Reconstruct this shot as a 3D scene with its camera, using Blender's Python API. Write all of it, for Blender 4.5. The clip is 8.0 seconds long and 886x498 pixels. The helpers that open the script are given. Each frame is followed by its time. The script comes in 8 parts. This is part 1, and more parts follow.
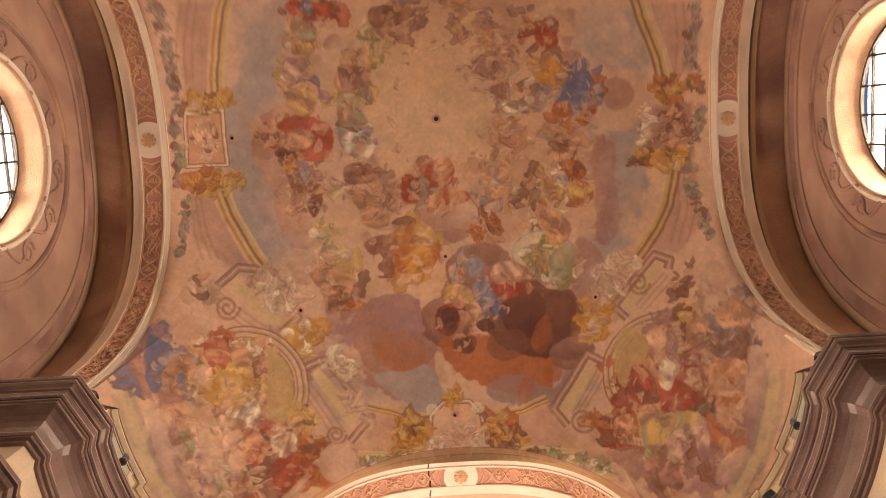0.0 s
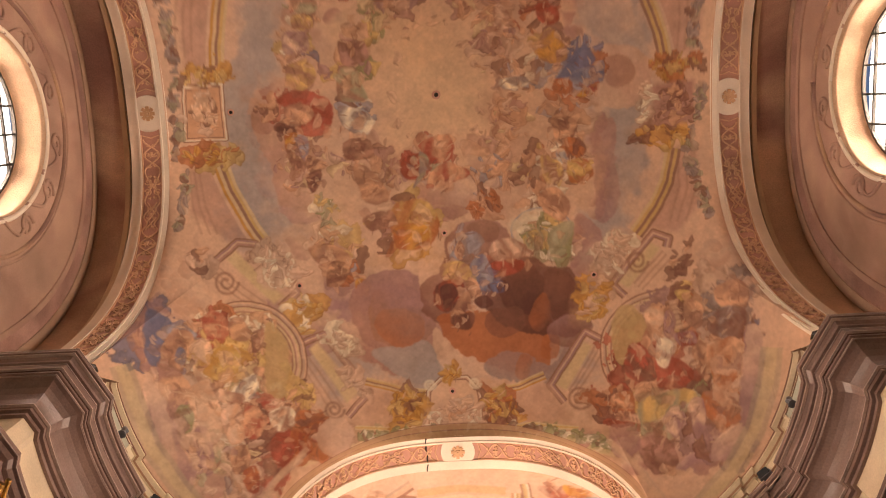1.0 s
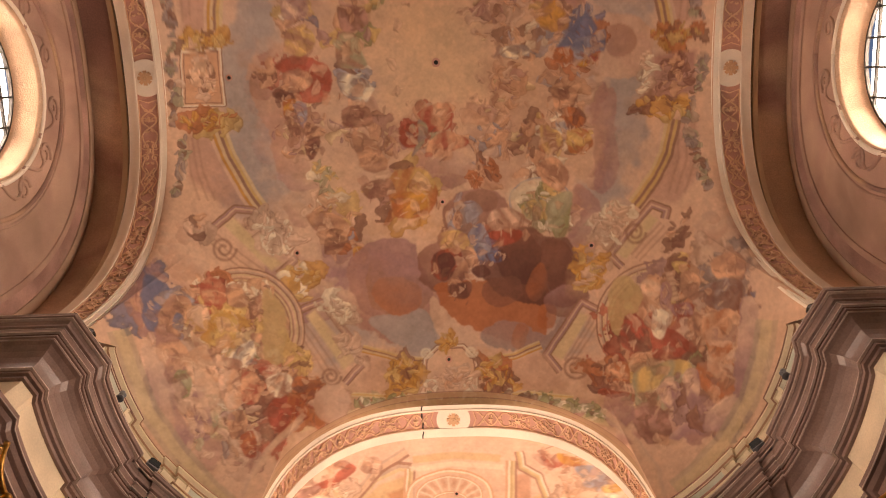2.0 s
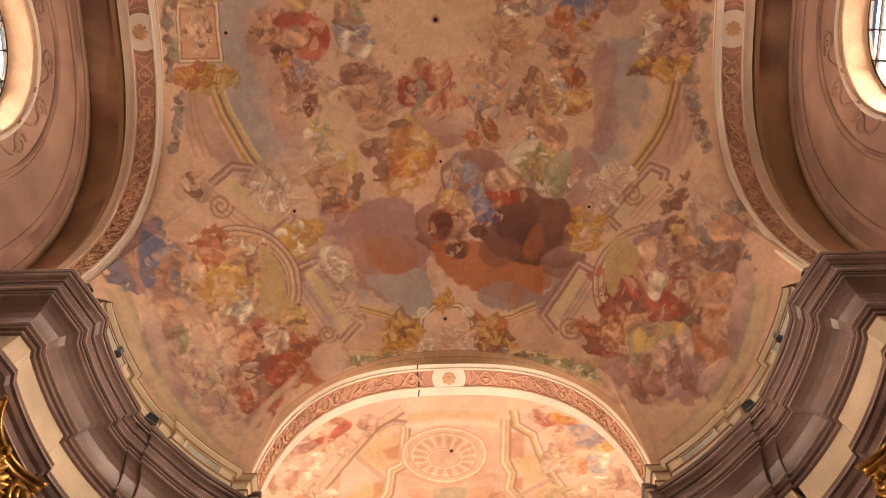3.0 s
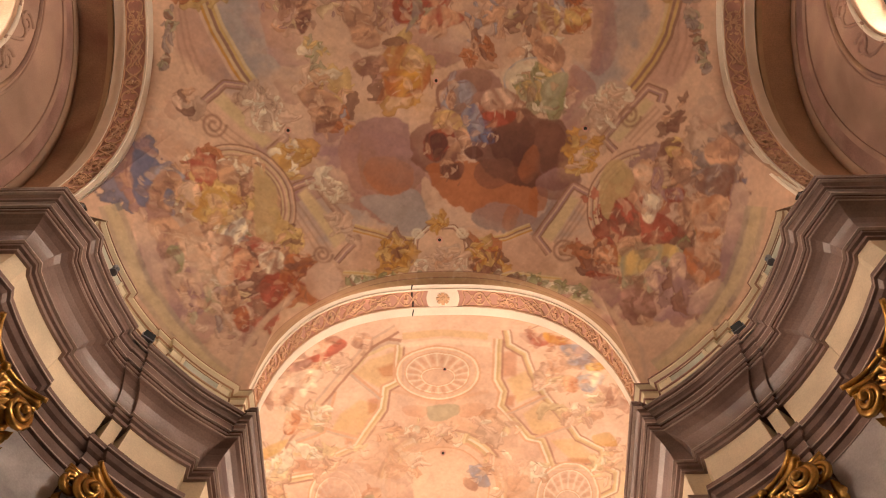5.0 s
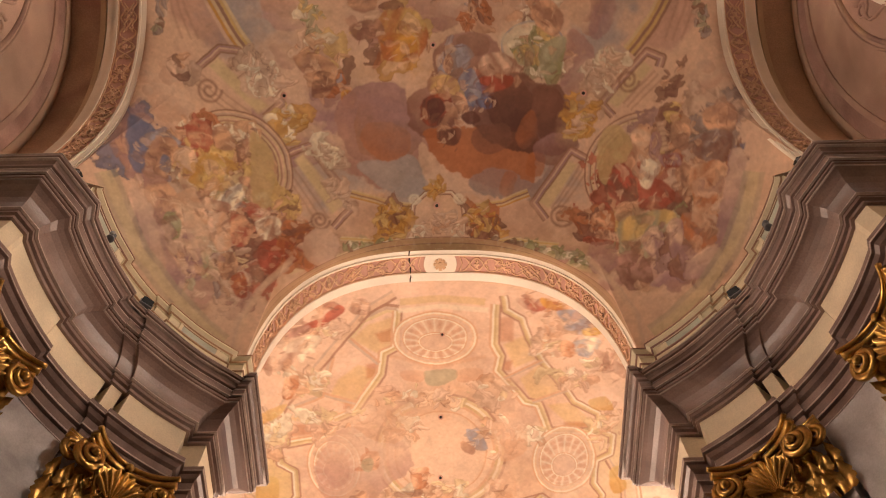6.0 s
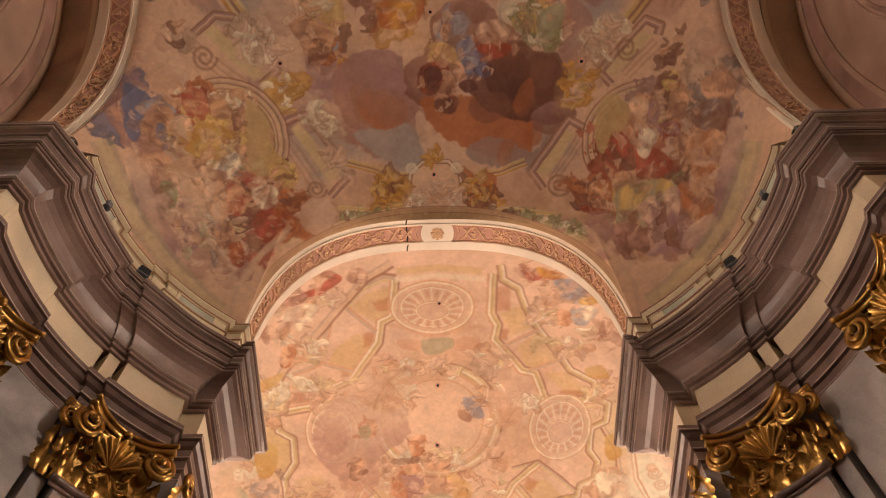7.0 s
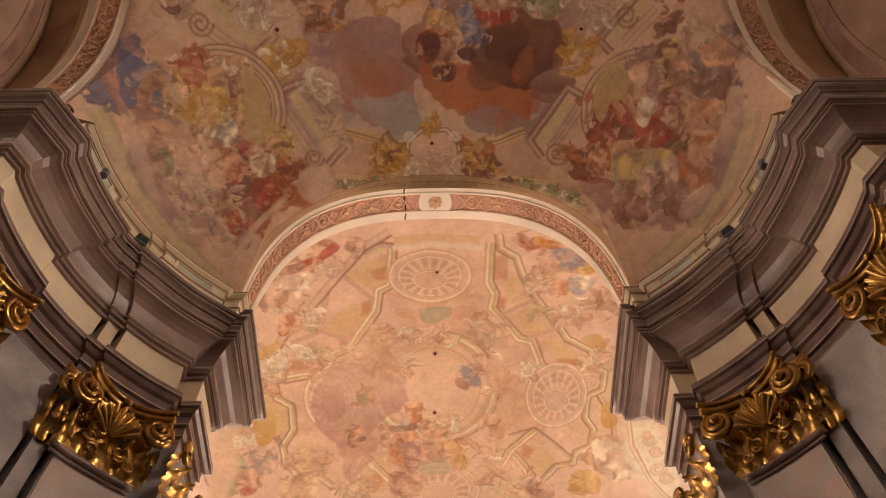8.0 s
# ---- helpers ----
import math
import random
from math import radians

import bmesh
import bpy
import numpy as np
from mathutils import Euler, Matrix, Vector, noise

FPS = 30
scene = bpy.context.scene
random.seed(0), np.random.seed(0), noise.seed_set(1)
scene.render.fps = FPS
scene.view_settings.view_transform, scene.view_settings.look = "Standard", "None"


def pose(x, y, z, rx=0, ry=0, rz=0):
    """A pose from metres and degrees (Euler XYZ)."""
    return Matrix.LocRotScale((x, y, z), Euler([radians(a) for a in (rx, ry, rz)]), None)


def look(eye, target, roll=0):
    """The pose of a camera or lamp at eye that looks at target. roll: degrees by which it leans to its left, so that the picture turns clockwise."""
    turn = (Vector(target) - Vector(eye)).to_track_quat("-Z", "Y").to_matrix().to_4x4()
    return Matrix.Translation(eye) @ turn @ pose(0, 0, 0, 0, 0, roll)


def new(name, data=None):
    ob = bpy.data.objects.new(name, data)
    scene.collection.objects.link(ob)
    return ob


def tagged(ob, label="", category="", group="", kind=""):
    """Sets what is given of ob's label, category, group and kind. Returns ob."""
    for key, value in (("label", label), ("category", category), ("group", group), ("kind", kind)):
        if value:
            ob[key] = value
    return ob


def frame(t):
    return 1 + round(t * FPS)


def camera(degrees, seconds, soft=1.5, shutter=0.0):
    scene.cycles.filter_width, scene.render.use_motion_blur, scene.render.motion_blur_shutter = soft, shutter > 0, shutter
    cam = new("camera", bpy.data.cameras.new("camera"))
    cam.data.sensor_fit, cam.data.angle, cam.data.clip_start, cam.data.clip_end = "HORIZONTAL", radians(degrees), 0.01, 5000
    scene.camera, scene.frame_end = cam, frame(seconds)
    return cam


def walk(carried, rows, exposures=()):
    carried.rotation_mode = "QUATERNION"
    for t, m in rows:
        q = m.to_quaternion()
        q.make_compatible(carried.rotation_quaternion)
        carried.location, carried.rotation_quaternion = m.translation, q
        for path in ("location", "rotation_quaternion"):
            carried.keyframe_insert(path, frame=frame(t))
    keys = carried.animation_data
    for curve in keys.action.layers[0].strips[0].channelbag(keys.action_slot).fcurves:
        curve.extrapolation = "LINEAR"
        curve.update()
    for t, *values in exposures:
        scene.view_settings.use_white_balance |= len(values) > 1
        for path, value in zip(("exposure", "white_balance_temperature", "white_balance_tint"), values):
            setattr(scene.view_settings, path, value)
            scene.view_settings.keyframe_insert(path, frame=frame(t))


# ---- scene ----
# ---------------------------------------------------------------- camera
S, EYE = 11.0, 1.6            # metres in one unit of the plan; height of the eye
cam = camera(55.02, 8.0, soft=1.1)
TURNS = [
    (0.0, 171.637, 0.096, 3.141),
    (0.5, 170.941, 0.100, 2.934),
    (1.0, 170.055, 0.099, 2.675),
    (2.5, 166.678, 0.124, 1.623),
    (3.0, 165.254, 0.140, 1.320),
    (3.5, 163.938, 0.150, 1.081),
    (4.0, 162.456, 0.182, 0.890),
    (4.5, 161.160, 0.259, 0.804),
    (6.0, 157.643, 0.564, 0.836),
    (6.5, 156.589, 0.647, 0.770),
    (7.0, 155.567, 0.727, 0.719),
    (7.5, 154.540, 0.762, 0.607),
    (8.0, 153.470, 0.789, 0.511),
]
walk(cam, [(t, pose(0, 0, EYE, rx, ry, rz)) for t, rx, ry, rz in TURNS],
     exposures=[(0.0, -0.16, 6850, 15), (2.5, -0.19, 6770, 14), (4.5, -0.24, 6670, 11), (6.0, -0.43, 6550, 10), (8.0, -0.88, 6500, 10)])

# ---------------------------------------------------------------- light
world = bpy.data.worlds.new("world")
scene.world = world
world.use_nodes = True
wn = world.node_tree.nodes
sky = wn.new("ShaderNodeTexSky")
sky.sky_type, sky.sun_disc = "NISHITA", False
sky.sun_elevation, sky.sun_rotation = radians(40), radians(200)
world.node_tree.links.new(sky.outputs[0], wn["Background"].inputs[0])
wn["Background"].inputs[1].default_value = 0.12


def P(x, y, h):
    """A place from plan units and units above the eye."""
    return Vector((S * x, S * y, EYE + S * h))


def area(name, x, y, h, tx, ty, th, w, d, watts, color):
    lamp = bpy.data.lights.new(name, "AREA")
    lamp.shape, lamp.size, lamp.size_y, lamp.energy, lamp.color = "RECTANGLE", w, d, watts, color
    ob = new(name, lamp)
    ob.matrix_world = look(P(x, y, h), P(tx, ty, th))
    return ob


WARM, ROSE = (1.0, 0.56, 0.335), (1.0, 0.74, 0.57)
# warm fill added in the unseen nave, which has no window opening
area("nave_fill_light", 0, -2.1, 0.95, 0, 0.5, 0.85, 6, 8, 170, WARM)
# unseen upward fill added to brighten the chancel; its walls are solid
for sx in (-1, 1):
    area("chancel_fill_light", sx * 0.54, 1.15, 0.75, -sx * 0.2, 1.1, 1.6, 4, 4, 1850, ROSE)
area("oval_window_light", -0.84, 0, 1.27, 0.3, 0.2, 0.9, 3.0, 3.4, 1350, (1, 0.80, 0.63))
area("oval_window_light", 0.84, 0, 1.27, -0.3, 0.2, 0.9, 3.0, 3.4, 2350, (1, 0.80, 0.63))


# ---------------------------------------------------------------- materials
def material(name, color, rough=0.7, metal=0.0, vary=0.12, scale=1.2, bump=0.02, attr=None, grain=40.0, second=None):
    m = bpy.data.materials.new(name)
    m.use_nodes = True
    n, link = m.node_tree.nodes, m.node_tree.links.new
    b = n["Principled BSDF"]
    b.inputs["Roughness"].default_value, b.inputs["Metallic"].default_value = rough, metal
    co = n.new("ShaderNodeTexCoord")
    big, fine = n.new("ShaderNodeTexNoise"), n.new("ShaderNodeTexNoise")
    big.inputs["Scale"].default_value, big.inputs["Detail"].default_value = scale, 6
    fine.inputs["Scale"].default_value, fine.inputs["Detail"].default_value = grain, 3
    link(co.outputs["Object"], big.inputs["Vector"])
    link(co.outputs["Object"], fine.inputs["Vector"])
    ramp = n.new("ShaderNodeMapRange")
    ramp.inputs["From Min"].default_value, ramp.inputs["From Max"].default_value = 0.3, 0.7
    ramp.inputs["To Min"].default_value, ramp.inputs["To Max"].default_value = 1 - vary, 1 + vary
    link(big.outputs["Fac"], ramp.inputs["Value"])
    ramp2 = n.new("ShaderNodeMapRange")
    ramp2.inputs["From Min"].default_value, ramp2.inputs["From Max"].default_value = 0.3, 0.7
    ramp2.inputs["To Min"].default_value, ramp2.inputs["To Max"].default_value = 1 - vary * 0.4, 1 + vary * 0.4
    link(fine.outputs["Fac"], ramp2.inputs["Value"])
    mul = n.new("ShaderNodeMath")
    mul.operation = "MULTIPLY"
    link(ramp.outputs[0], mul.inputs[0])
    link(ramp2.outputs[0], mul.inputs[1])
    mix = n.new("ShaderNodeVectorMath")
    mix.operation = "SCALE"
    if attr:
        a = n.new("ShaderNodeAttribute")
        a.attribute_name = attr
        link(a.outputs["Color"], mix.inputs[0])
    elif second:
        two = n.new("ShaderNodeMix")
        two.data_type = "RGBA"
        two.inputs["A"].default_value, two.inputs["B"].default_value = (*color, 1), (*second, 1)
        vein = n.new("ShaderNodeTexNoise")
        vein.inputs["Scale"].default_value, vein.inputs["Detail"].default_value, vein.inputs["Distortion"].default_value = scale * 0.6, 8, 1.5
        link(co.outputs["Object"], vein.inputs["Vector"])
        edge = n.new("ShaderNodeMapRange")
        edge.inputs["From Min"].default_value, edge.inputs["From Max"].default_value = 0.38, 0.62
        link(vein.outputs["Fac"], edge.inputs["Value"])
        link(edge.outputs[0], two.inputs["Factor"])
        link(two.outputs["Result"], mix.inputs[0])
    else:
        mix.inputs[0].default_value = color
    link(mul.outputs[0], mix.inputs["Scale"])
    link(mix.outputs[0], b.inputs["Base Color"])
    if bump:
        bp = n.new("ShaderNodeBump")
        bp.inputs["Strength"].default_value, bp.inputs["Distance"].default_value = 0.5, bump
        link(fine.outputs["Fac"], bp.inputs["Height"])
        link(bp.outputs[0], b.inputs["Normal"])
    return m


FRESCO = material("fresco", (1, 1, 1), 0.85, vary=0.10, scale=0.9, bump=0.004, attr="paint", grain=9)
STUCCO = material("cream_stucco", (0.86, 0.77, 0.65), 0.8, vary=0.10, bump=0.006)
ROSE_STUCCO = material("rose_stucco", (0.58, 0.33, 0.26), 0.85, vary=0.14, bump=0.006)
OCHRE = material("ochre_relief", (0.74, 0.49, 0.32), 0.8, vary=0.15, bump=0.006)
CORNICE = material("mauve_brown_cornice", (0.29, 0.205, 0.18), 0.34, vary=0.28, bump=0.005, scale=0.9, second=(0.15, 0.095, 0.08))
FRIEZE = material("cream_frieze", (0.72, 0.61, 0.44), 0.7, vary=0.16, bump=0.005)
ATTIC = material("attic_stone", (0.70, 0.62, 0.45), 0.75, vary=0.14, bump=0.005)
WALL = material("grey_marbling", (0.60, 0.57, 0.57), 0.45, vary=0.20, scale=1.2, bump=0.002, second=(0.34, 0.32, 0.325))
SHAFT = material("pink_marbling", (0.62, 0.48, 0.43), 0.35, vary=0.18, scale=1.3, bump=0.002, second=(0.54, 0.51, 0.51))
BROWN = material("brown_plaster", (0.47, 0.31, 0.20), 0.85, vary=0.3, bump=0.006, scale=0.6, second=(0.29, 0.17, 0.145))
BARREL = material("marbled_barrel_vault", (0.62, 0.45, 0.32), 0.75, vary=0.35, bump=0.005, scale=0.5, second=(0.36, 0.21, 0.18))
# pale colour that stands in for gloss highlights on moulding edges
HIGHLIGHT = material("painted_gloss_highlight", (0.52, 0.43, 0.385), 0.30, vary=0.35, scale=2.0, bump=0.002)
ROSETTE = material("deep_ochre_rosette", (0.68, 0.43, 0.25), 0.8, vary=0.2)
# dark colour that stands in for deep shade in the groove
GROOVE_SHADE = material("painted_groove_shade", (0.16, 0.11, 0.065), 0.85, vary=0.15)
RIB = material("olive_stucco_rib", (0.62, 0.50, 0.34), 0.8, vary=0.12)
RIB_BROWN = material("brown_stucco_band", (0.46, 0.31, 0.22), 0.85, vary=0.16)
# paints the cornice's crease shade; also the thin line round the transept wall
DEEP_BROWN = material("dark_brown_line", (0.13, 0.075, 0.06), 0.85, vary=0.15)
BAND_MAUVE = material("mauve_painted_band", (0.36, 0.205, 0.17), 0.85, vary=0.3, scale=1.0, second=(0.44, 0.27, 0.22))
LUNETTE = material("lunette_plaster", (0.50, 0.335, 0.255), 0.85, vary=0.2, bump=0.006, scale=0.8, second=(0.42, 0.26, 0.205))
REVEAL = material("rose_ochre_reveal", (0.66, 0.45, 0.30), 0.8, vary=0.18, scale=2.5)
GOLD = material("gilding", (0.46, 0.28, 0.085), 0.29, 1.0, vary=0.30, scale=5, bump=0.004)
BLACK = material("black_metal", (0.02, 0.02, 0.014), 0.4, 0.3, vary=0.2)
IRON = material("window_iron", (0.05, 0.045, 0.04), 0.5, 0.5, vary=0.2)
STONE_FLOOR = material("floor_stone", (0.20, 0.165, 0.14), 0.4, vary=0.2)
GLOW = bpy.data.materials.new("bright_sky")
GLOW.use_nodes = True
GLOW.node_tree.nodes["Principled BSDF"].inputs["Emission Color"].default_value = (1.0, 0.95, 0.86, 1)
GLOW.node_tree.nodes["Principled BSDF"].inputs["Emission Strength"].default_value = 3.0
TEAL = material("teal_marbling", (0.47, 0.50, 0.42), 0.6, vary=0.25, scale=2.0, bump=0.002)
DEEP = material("dark_hole", (0.02, 0.015, 0.012), 0.9, vary=0.1)
STEEL = material("lamp_steel", (0.20, 0.22, 0.25), 0.45, 0.6, vary=0.15)
LENS = material("lamp_glass", (0.05, 0.06, 0.07), 0.08, 0.0, vary=0.1)
PLASTER = material("nave_plaster", (0.60, 0.50, 0.40), 0.85, vary=0.1)


# ---------------------------------------------------------------- mesh helpers
def mesh_object(name, verts, faces, mat, parent=None, label="", smooth=True):
    me = bpy.data.meshes.new(name)
    me.from_pydata([tuple(v) for v in verts], [], faces)
    me.materials.append(mat)
    if smooth:
        me.shade_smooth()
    me.update()
    ob = new(name, me)
    if parent:
        ob.parent = parent
    if label:
        tagged(ob, label)
    return ob


def part(name, bm, mat, parent=None, label="", smooth=False):
    bmesh.ops.recalc_face_normals(bm, faces=bm.faces[:])
    me = bpy.data.meshes.new(name)
    bm.to_mesh(me)
    bm.free()
    me.materials.append(mat)
    if smooth:
        me.shade_smooth()
    ob = new(name, me)
    if parent:
        ob.parent = parent
    if label:
        tagged(ob, label)
    return ob


def grid_mesh(name, X, Y, Z, mat, parent=None, label="", wrap=False, colors=None):
    """A sheet from three arrays of the same shape."""
    nu, nv = X.shape
    me = bpy.data.meshes.new(name)
    co = np.stack([X, Y, Z], -1).reshape(-1, 3).astype(np.float32)
    i, j = np.meshgrid(np.arange(nu if wrap else nu - 1), np.arange(nv - 1), indexing="ij")
    i2 = (i + 1) % nu
    q = np.stack([i * nv + j, i2 * nv + j, i2 * nv + j + 1, i * nv + j + 1], -1).reshape(-1, 4)
    me.vertices.add(len(co))
    me.vertices.foreach_set("co", co.ravel())
    me.loops.add(q.size)
    me.loops.foreach_set("vertex_index", q.ravel().astype(np.int32))
    me.polygons.add(len(q))
    me.polygons.foreach_set("loop_start", (np.arange(len(q)) * 4).astype(np.int32))
    me.update(calc_edges=True)
    me.validate()
    me.shade_smooth()
    me.materials.append(mat)
    if colors is not None:
        at = me.color_attributes.new("paint", "FLOAT_COLOR", "POINT")
        rgba = np.ones((len(co), 4), np.float32)
        rgba[:, :3] = colors.reshape(-1, 3)
        at.data.foreach_set("color", rgba.ravel())
    ob = new(name, me)
    if parent:
        ob.parent = parent
    if label:
        tagged(ob, label)
    return ob


def empty(name, label, category, group="", kind="", at=(0, 0, 0)):
    ob = new(name)
    ob.location = at
    return tagged(ob, label, category, group, kind)


def sweep(name, path, profile, mat, parent=None, label="", sx=1, sy=1):
    """A moulding: profile rows (projection towards the middle of the crossing, height) along a plan path, with mitred corners."""
    p = np.array(path)
    d = np.diff(p, axis=0)
    d /= np.linalg.norm(d, axis=1)[:, None]
    nrm = np.stack([-d[:, 1], d[:, 0]], -1)
    a, b = np.vstack([nrm[:1], nrm]), np.vstack([nrm, nrm[-1:]])
    m = (a + b) / np.maximum(1 + (a * b).sum(1), 0.25)[:, None]
    pr = np.array(profile)
    X = sx * S * (p[:, 0][:, None] + m[:, 0][:, None] * pr[:, 0][None])
    Y = sy * S * (p[:, 1][:, None] + m[:, 1][:, None] * pr[:, 0][None])
    Z = EYE + S * np.repeat(pr[:, 1][None], len(p), 0)
    nu, nv = X.shape
    verts, faces = [], []
    # faces keep their own corners, so that edges stay sharp
    for i in range(nu - 1):
        for j in range(nv - 1):
            k = len(verts)
            verts += [(X[a_, b_], Y[a_, b_], Z[a_, b_]) for a_, b_ in ((i, j), (i + 1, j), (i + 1, j + 1), (i, j + 1))]
            faces.append((k, k + 1, k + 2, k + 3) if sx * sy > 0 else (k + 3, k + 2, k + 1, k))
    return mesh_object(name, verts, faces, mat, parent, label, smooth=False)


def tube(bm, pts, rads, sides=6):
    """A round moulding through points with its radius at each."""
    pts = [Vector(p) for p in pts]
    rings = []
    for i, p in enumerate(pts):
        t = (pts[min(i + 1, len(pts) - 1)] - pts[max(i - 1, 0)]).normalized()
        u = t.cross(Vector((0.31, 0.17, 0.94))).normalized()
        v = t.cross(u)
        rings.append([bm.verts.new(p + float(rads[i]) * (math.cos(k * 6.2832 / sides) * u + math.sin(k * 6.2832 / sides) * v)) for k in range(sides)])
    for r0, r1 in zip(rings, rings[1:]):
        for k in range(sides):
            bm.faces.new((r0[k], r0[(k + 1) % sides], r1[(k + 1) % sides], r1[k]))
    bm.faces.new(rings[0])
    bm.faces.new(rings[-1][::-1])


# ---------------------------------------------------------------- plan
ARC_X, ARC_Y = 0.104, 0.3145       # middle of the rounded pier's curve
TX, TX2, TX3 = 0.490, 0.557, 0.634  # transept arch: near edge, far edge; transept back wall
CY, CY2 = 0.638, 0.704             # chancel arch: near and far edge
TR, CR = 0.328, 0.297              # half spans
SPRING, CROWN, APEX = 1.10, 1.545, 1.80
EXPO = 2.6
SKEW = 0.0067                     # the transepts lie this far off the middle


def on_arc(r, deg):
    return (ARC_X + r * math.cos(radians(deg)), ARC_Y + r * math.sin(radians(deg)))


def arc(r, a, b, n):
    return [on_arc(r, a + (b - a) * i / n) for i in range(n + 1)]


def arch_height(u, low=SPRING, high=CROWN):
    u = np.clip(np.abs(u), 0, 1)
    return low + (high - low) * (1 - u ** EXPO) ** (1 / EXPO)


# frieze line of the rounded pier, from the transept to the chancel
PIER = ([(0.64, 0.330), (0.486, 0.330), (0.476, 0.348)] + arc(0.377, 6.4, 22, 8) + arc(0.386, 22.7, 36.4, 7)
        + arc(0.412, 36.5, 37.4, 1) + arc(0.382, 37.5, 40.0, 2) + arc(0.405, 40.1, 41.0, 1)
        + arc(0.376, 41.1, 54, 7) + [(0.332, 0.640), (0.302, 0.640), (0.302, 0.718), (0.42, 0.718)])


# ---------------------------------------------------------------- painting on the vaults
class Canvas:
    """A painter's canvas over a stretch of the vault, in units seen from the floor's middle."""

    def __init__(self, x0, x1, y0, y1, step, ground):
        self.x0, self.y0, self.step = x0, y0, step
        self.w, self.h = int((x1 - x0) / step), int((y1 - y0) / step)
        self.X, self.Y = np.meshgrid(x0 + step * np.arange(self.w), y0 + step * np.arange(self.h))
        self.c = np.empty((self.h, self.w, 3))
        self.c[:] = ground
        self.wx = None

    def noise(self, size, octaves=4, seed=0):
        """Smooth noise about 0, of that feature size."""
        rng = np.random.default_rng(seed)
        out, amp = np.zeros((self.h, self.w)), 1.0
        for _ in range(octaves):
            nx, ny = int(self.w * self.step / size) + 3, int(self.h * self.step / size) + 3
            g = rng.standard_normal((ny, nx))
            fx, fy = (self.X - self.x0) / size, (self.Y - self.y0) / size
            ix, iy = fx.astype(int), fy.astype(int)
            tx, ty = fx - ix, fy - iy
            tx, ty = tx * tx * (3 - 2 * tx), ty * ty * (3 - 2 * ty)
            out += amp * ((g[iy, ix] * (1 - tx) + g[iy, ix + 1] * tx) * (1 - ty) + (g[iy + 1, ix] * (1 - tx) + g[iy + 1, ix + 1] * tx) * ty)
            amp, size = amp * 0.55, size * 0.5
        return out

    def window(self, x, y, r):
        i0, i1 = max(0, int((y - r - self.y0) / self.step)), min(self.h, int((y + r - self.y0) / self.step) + 2)
        j0, j1 = max(0, int((x - r - self.x0) / self.step)), min(self.w, int((x + r - self.x0) / self.step) + 2)
        return (slice(i0, max(i0, i1)), slice(j0, max(j0, j1)))

    def lay(self, mask, color, where=(slice(None), slice(None))):
        m = np.clip(mask, 0, 1)[..., None]
        self.c[where] = self.c[where] * (1 - m) + np.array(color) * m

    def sample(self, qx, qy):
        fx = np.clip((qx - self.x0) / self.step, 0, self.w - 1.001)
        fy = np.clip((qy - self.y0) / self.step, 0, self.h - 1.001)
        ix, iy = fx.astype(int), fy.astype(int)
        tx, ty = (fx - ix)[..., None], (fy - iy)[..., None]
        c = self.c
        return (c[iy, ix] * (1 - tx) + c[iy, ix + 1] * tx) * (1 - ty) + (c[iy + 1, ix] * (1 - tx) + c[iy + 1, ix + 1] * tx) * ty

    # brushes
    def warp(self):
        if self.wx is None:
            self.wx, self.wy = self.noise(0.035, 4, 11) * 0.5, self.noise(0.035, 4, 12) * 0.5
            self.fx, self.fy = self.noise(0.011, 3, 13) * 0.5, self.noise(0.011, 3, 14) * 0.5

    def polar(self, x, y, rx, ry, ang, wob, reach=1.5):
        self.warp()
        w = self.window(x, y, max(rx, ry) * reach)
        k = wob * min(rx, ry)
        X = self.X[w] - x + k * (self.wx[w] + 0.6 * self.fx[w])
        Y = self.Y[w] - y + k * (self.wy[w] + 0.6 * self.fy[w])
        c, s = math.cos(radians(ang)), math.sin(radians(ang))
        return w, (X * c + Y * s) / rx, (-X * s + Y * c) / ry

    def blob(self, x, y, rx, ry, ang, color, soft=0.3, wob=0.5, alpha=1.0):
        w, a, b = self.polar(x, y, rx, ry, ang, wob, 1.5 + soft)
        d = np.sqrt(a * a + b * b)
        self.lay(alpha * np.clip((1 + soft - d) / (2 * soft), 0, 1) ** 1.2, color, w)

    def puff(self, x, y, r, light, shade, alpha=0.9):
        """One lobe of a cloud, lit from the glory."""
        w, a, b = self.polar(x, y, r, r * 0.85, 0, 0.35)
        d = np.sqrt(a * a + b * b)
        if d.size == 0:
            return
        g = np.hypot(x, y) + 1e-6
        t = np.clip(0.5 + 0.75 * (a * x + b * y) / g + 0.18 * self.wx[w], 0, 1)[..., None]
        t = t * t * (3 - 2 * t)
        col = light * (1 - t) + shade * t
        m = (alpha * np.clip((1.06 - d) / 0.14, 0, 1))[..., None]
        self.c[w] = self.c[w] * (1 - m) + col * m

    def cloud(self, x, y, rx, ry, n, light, shade, seed, size=0.45):
        rng = np.random.default_rng(seed)
        rows = []
        for _ in range(n):
            t, q = rng.uniform(0, 2 * math.pi), math.sqrt(rng.uniform(0, 1)) * 0.8
            rows.append((y + ry * q * math.sin(t), x + rx * q * math.cos(t), min(rx, ry) * size * rng.uniform(0.6, 1.25), rng.uniform(-0.12, 0.12)))
        for yy, xx, r, v in sorted(rows, key=lambda k: -k[0]):
            self.puff(xx, yy, r, light * (1 + v), shade * (1 + v), 0.85)

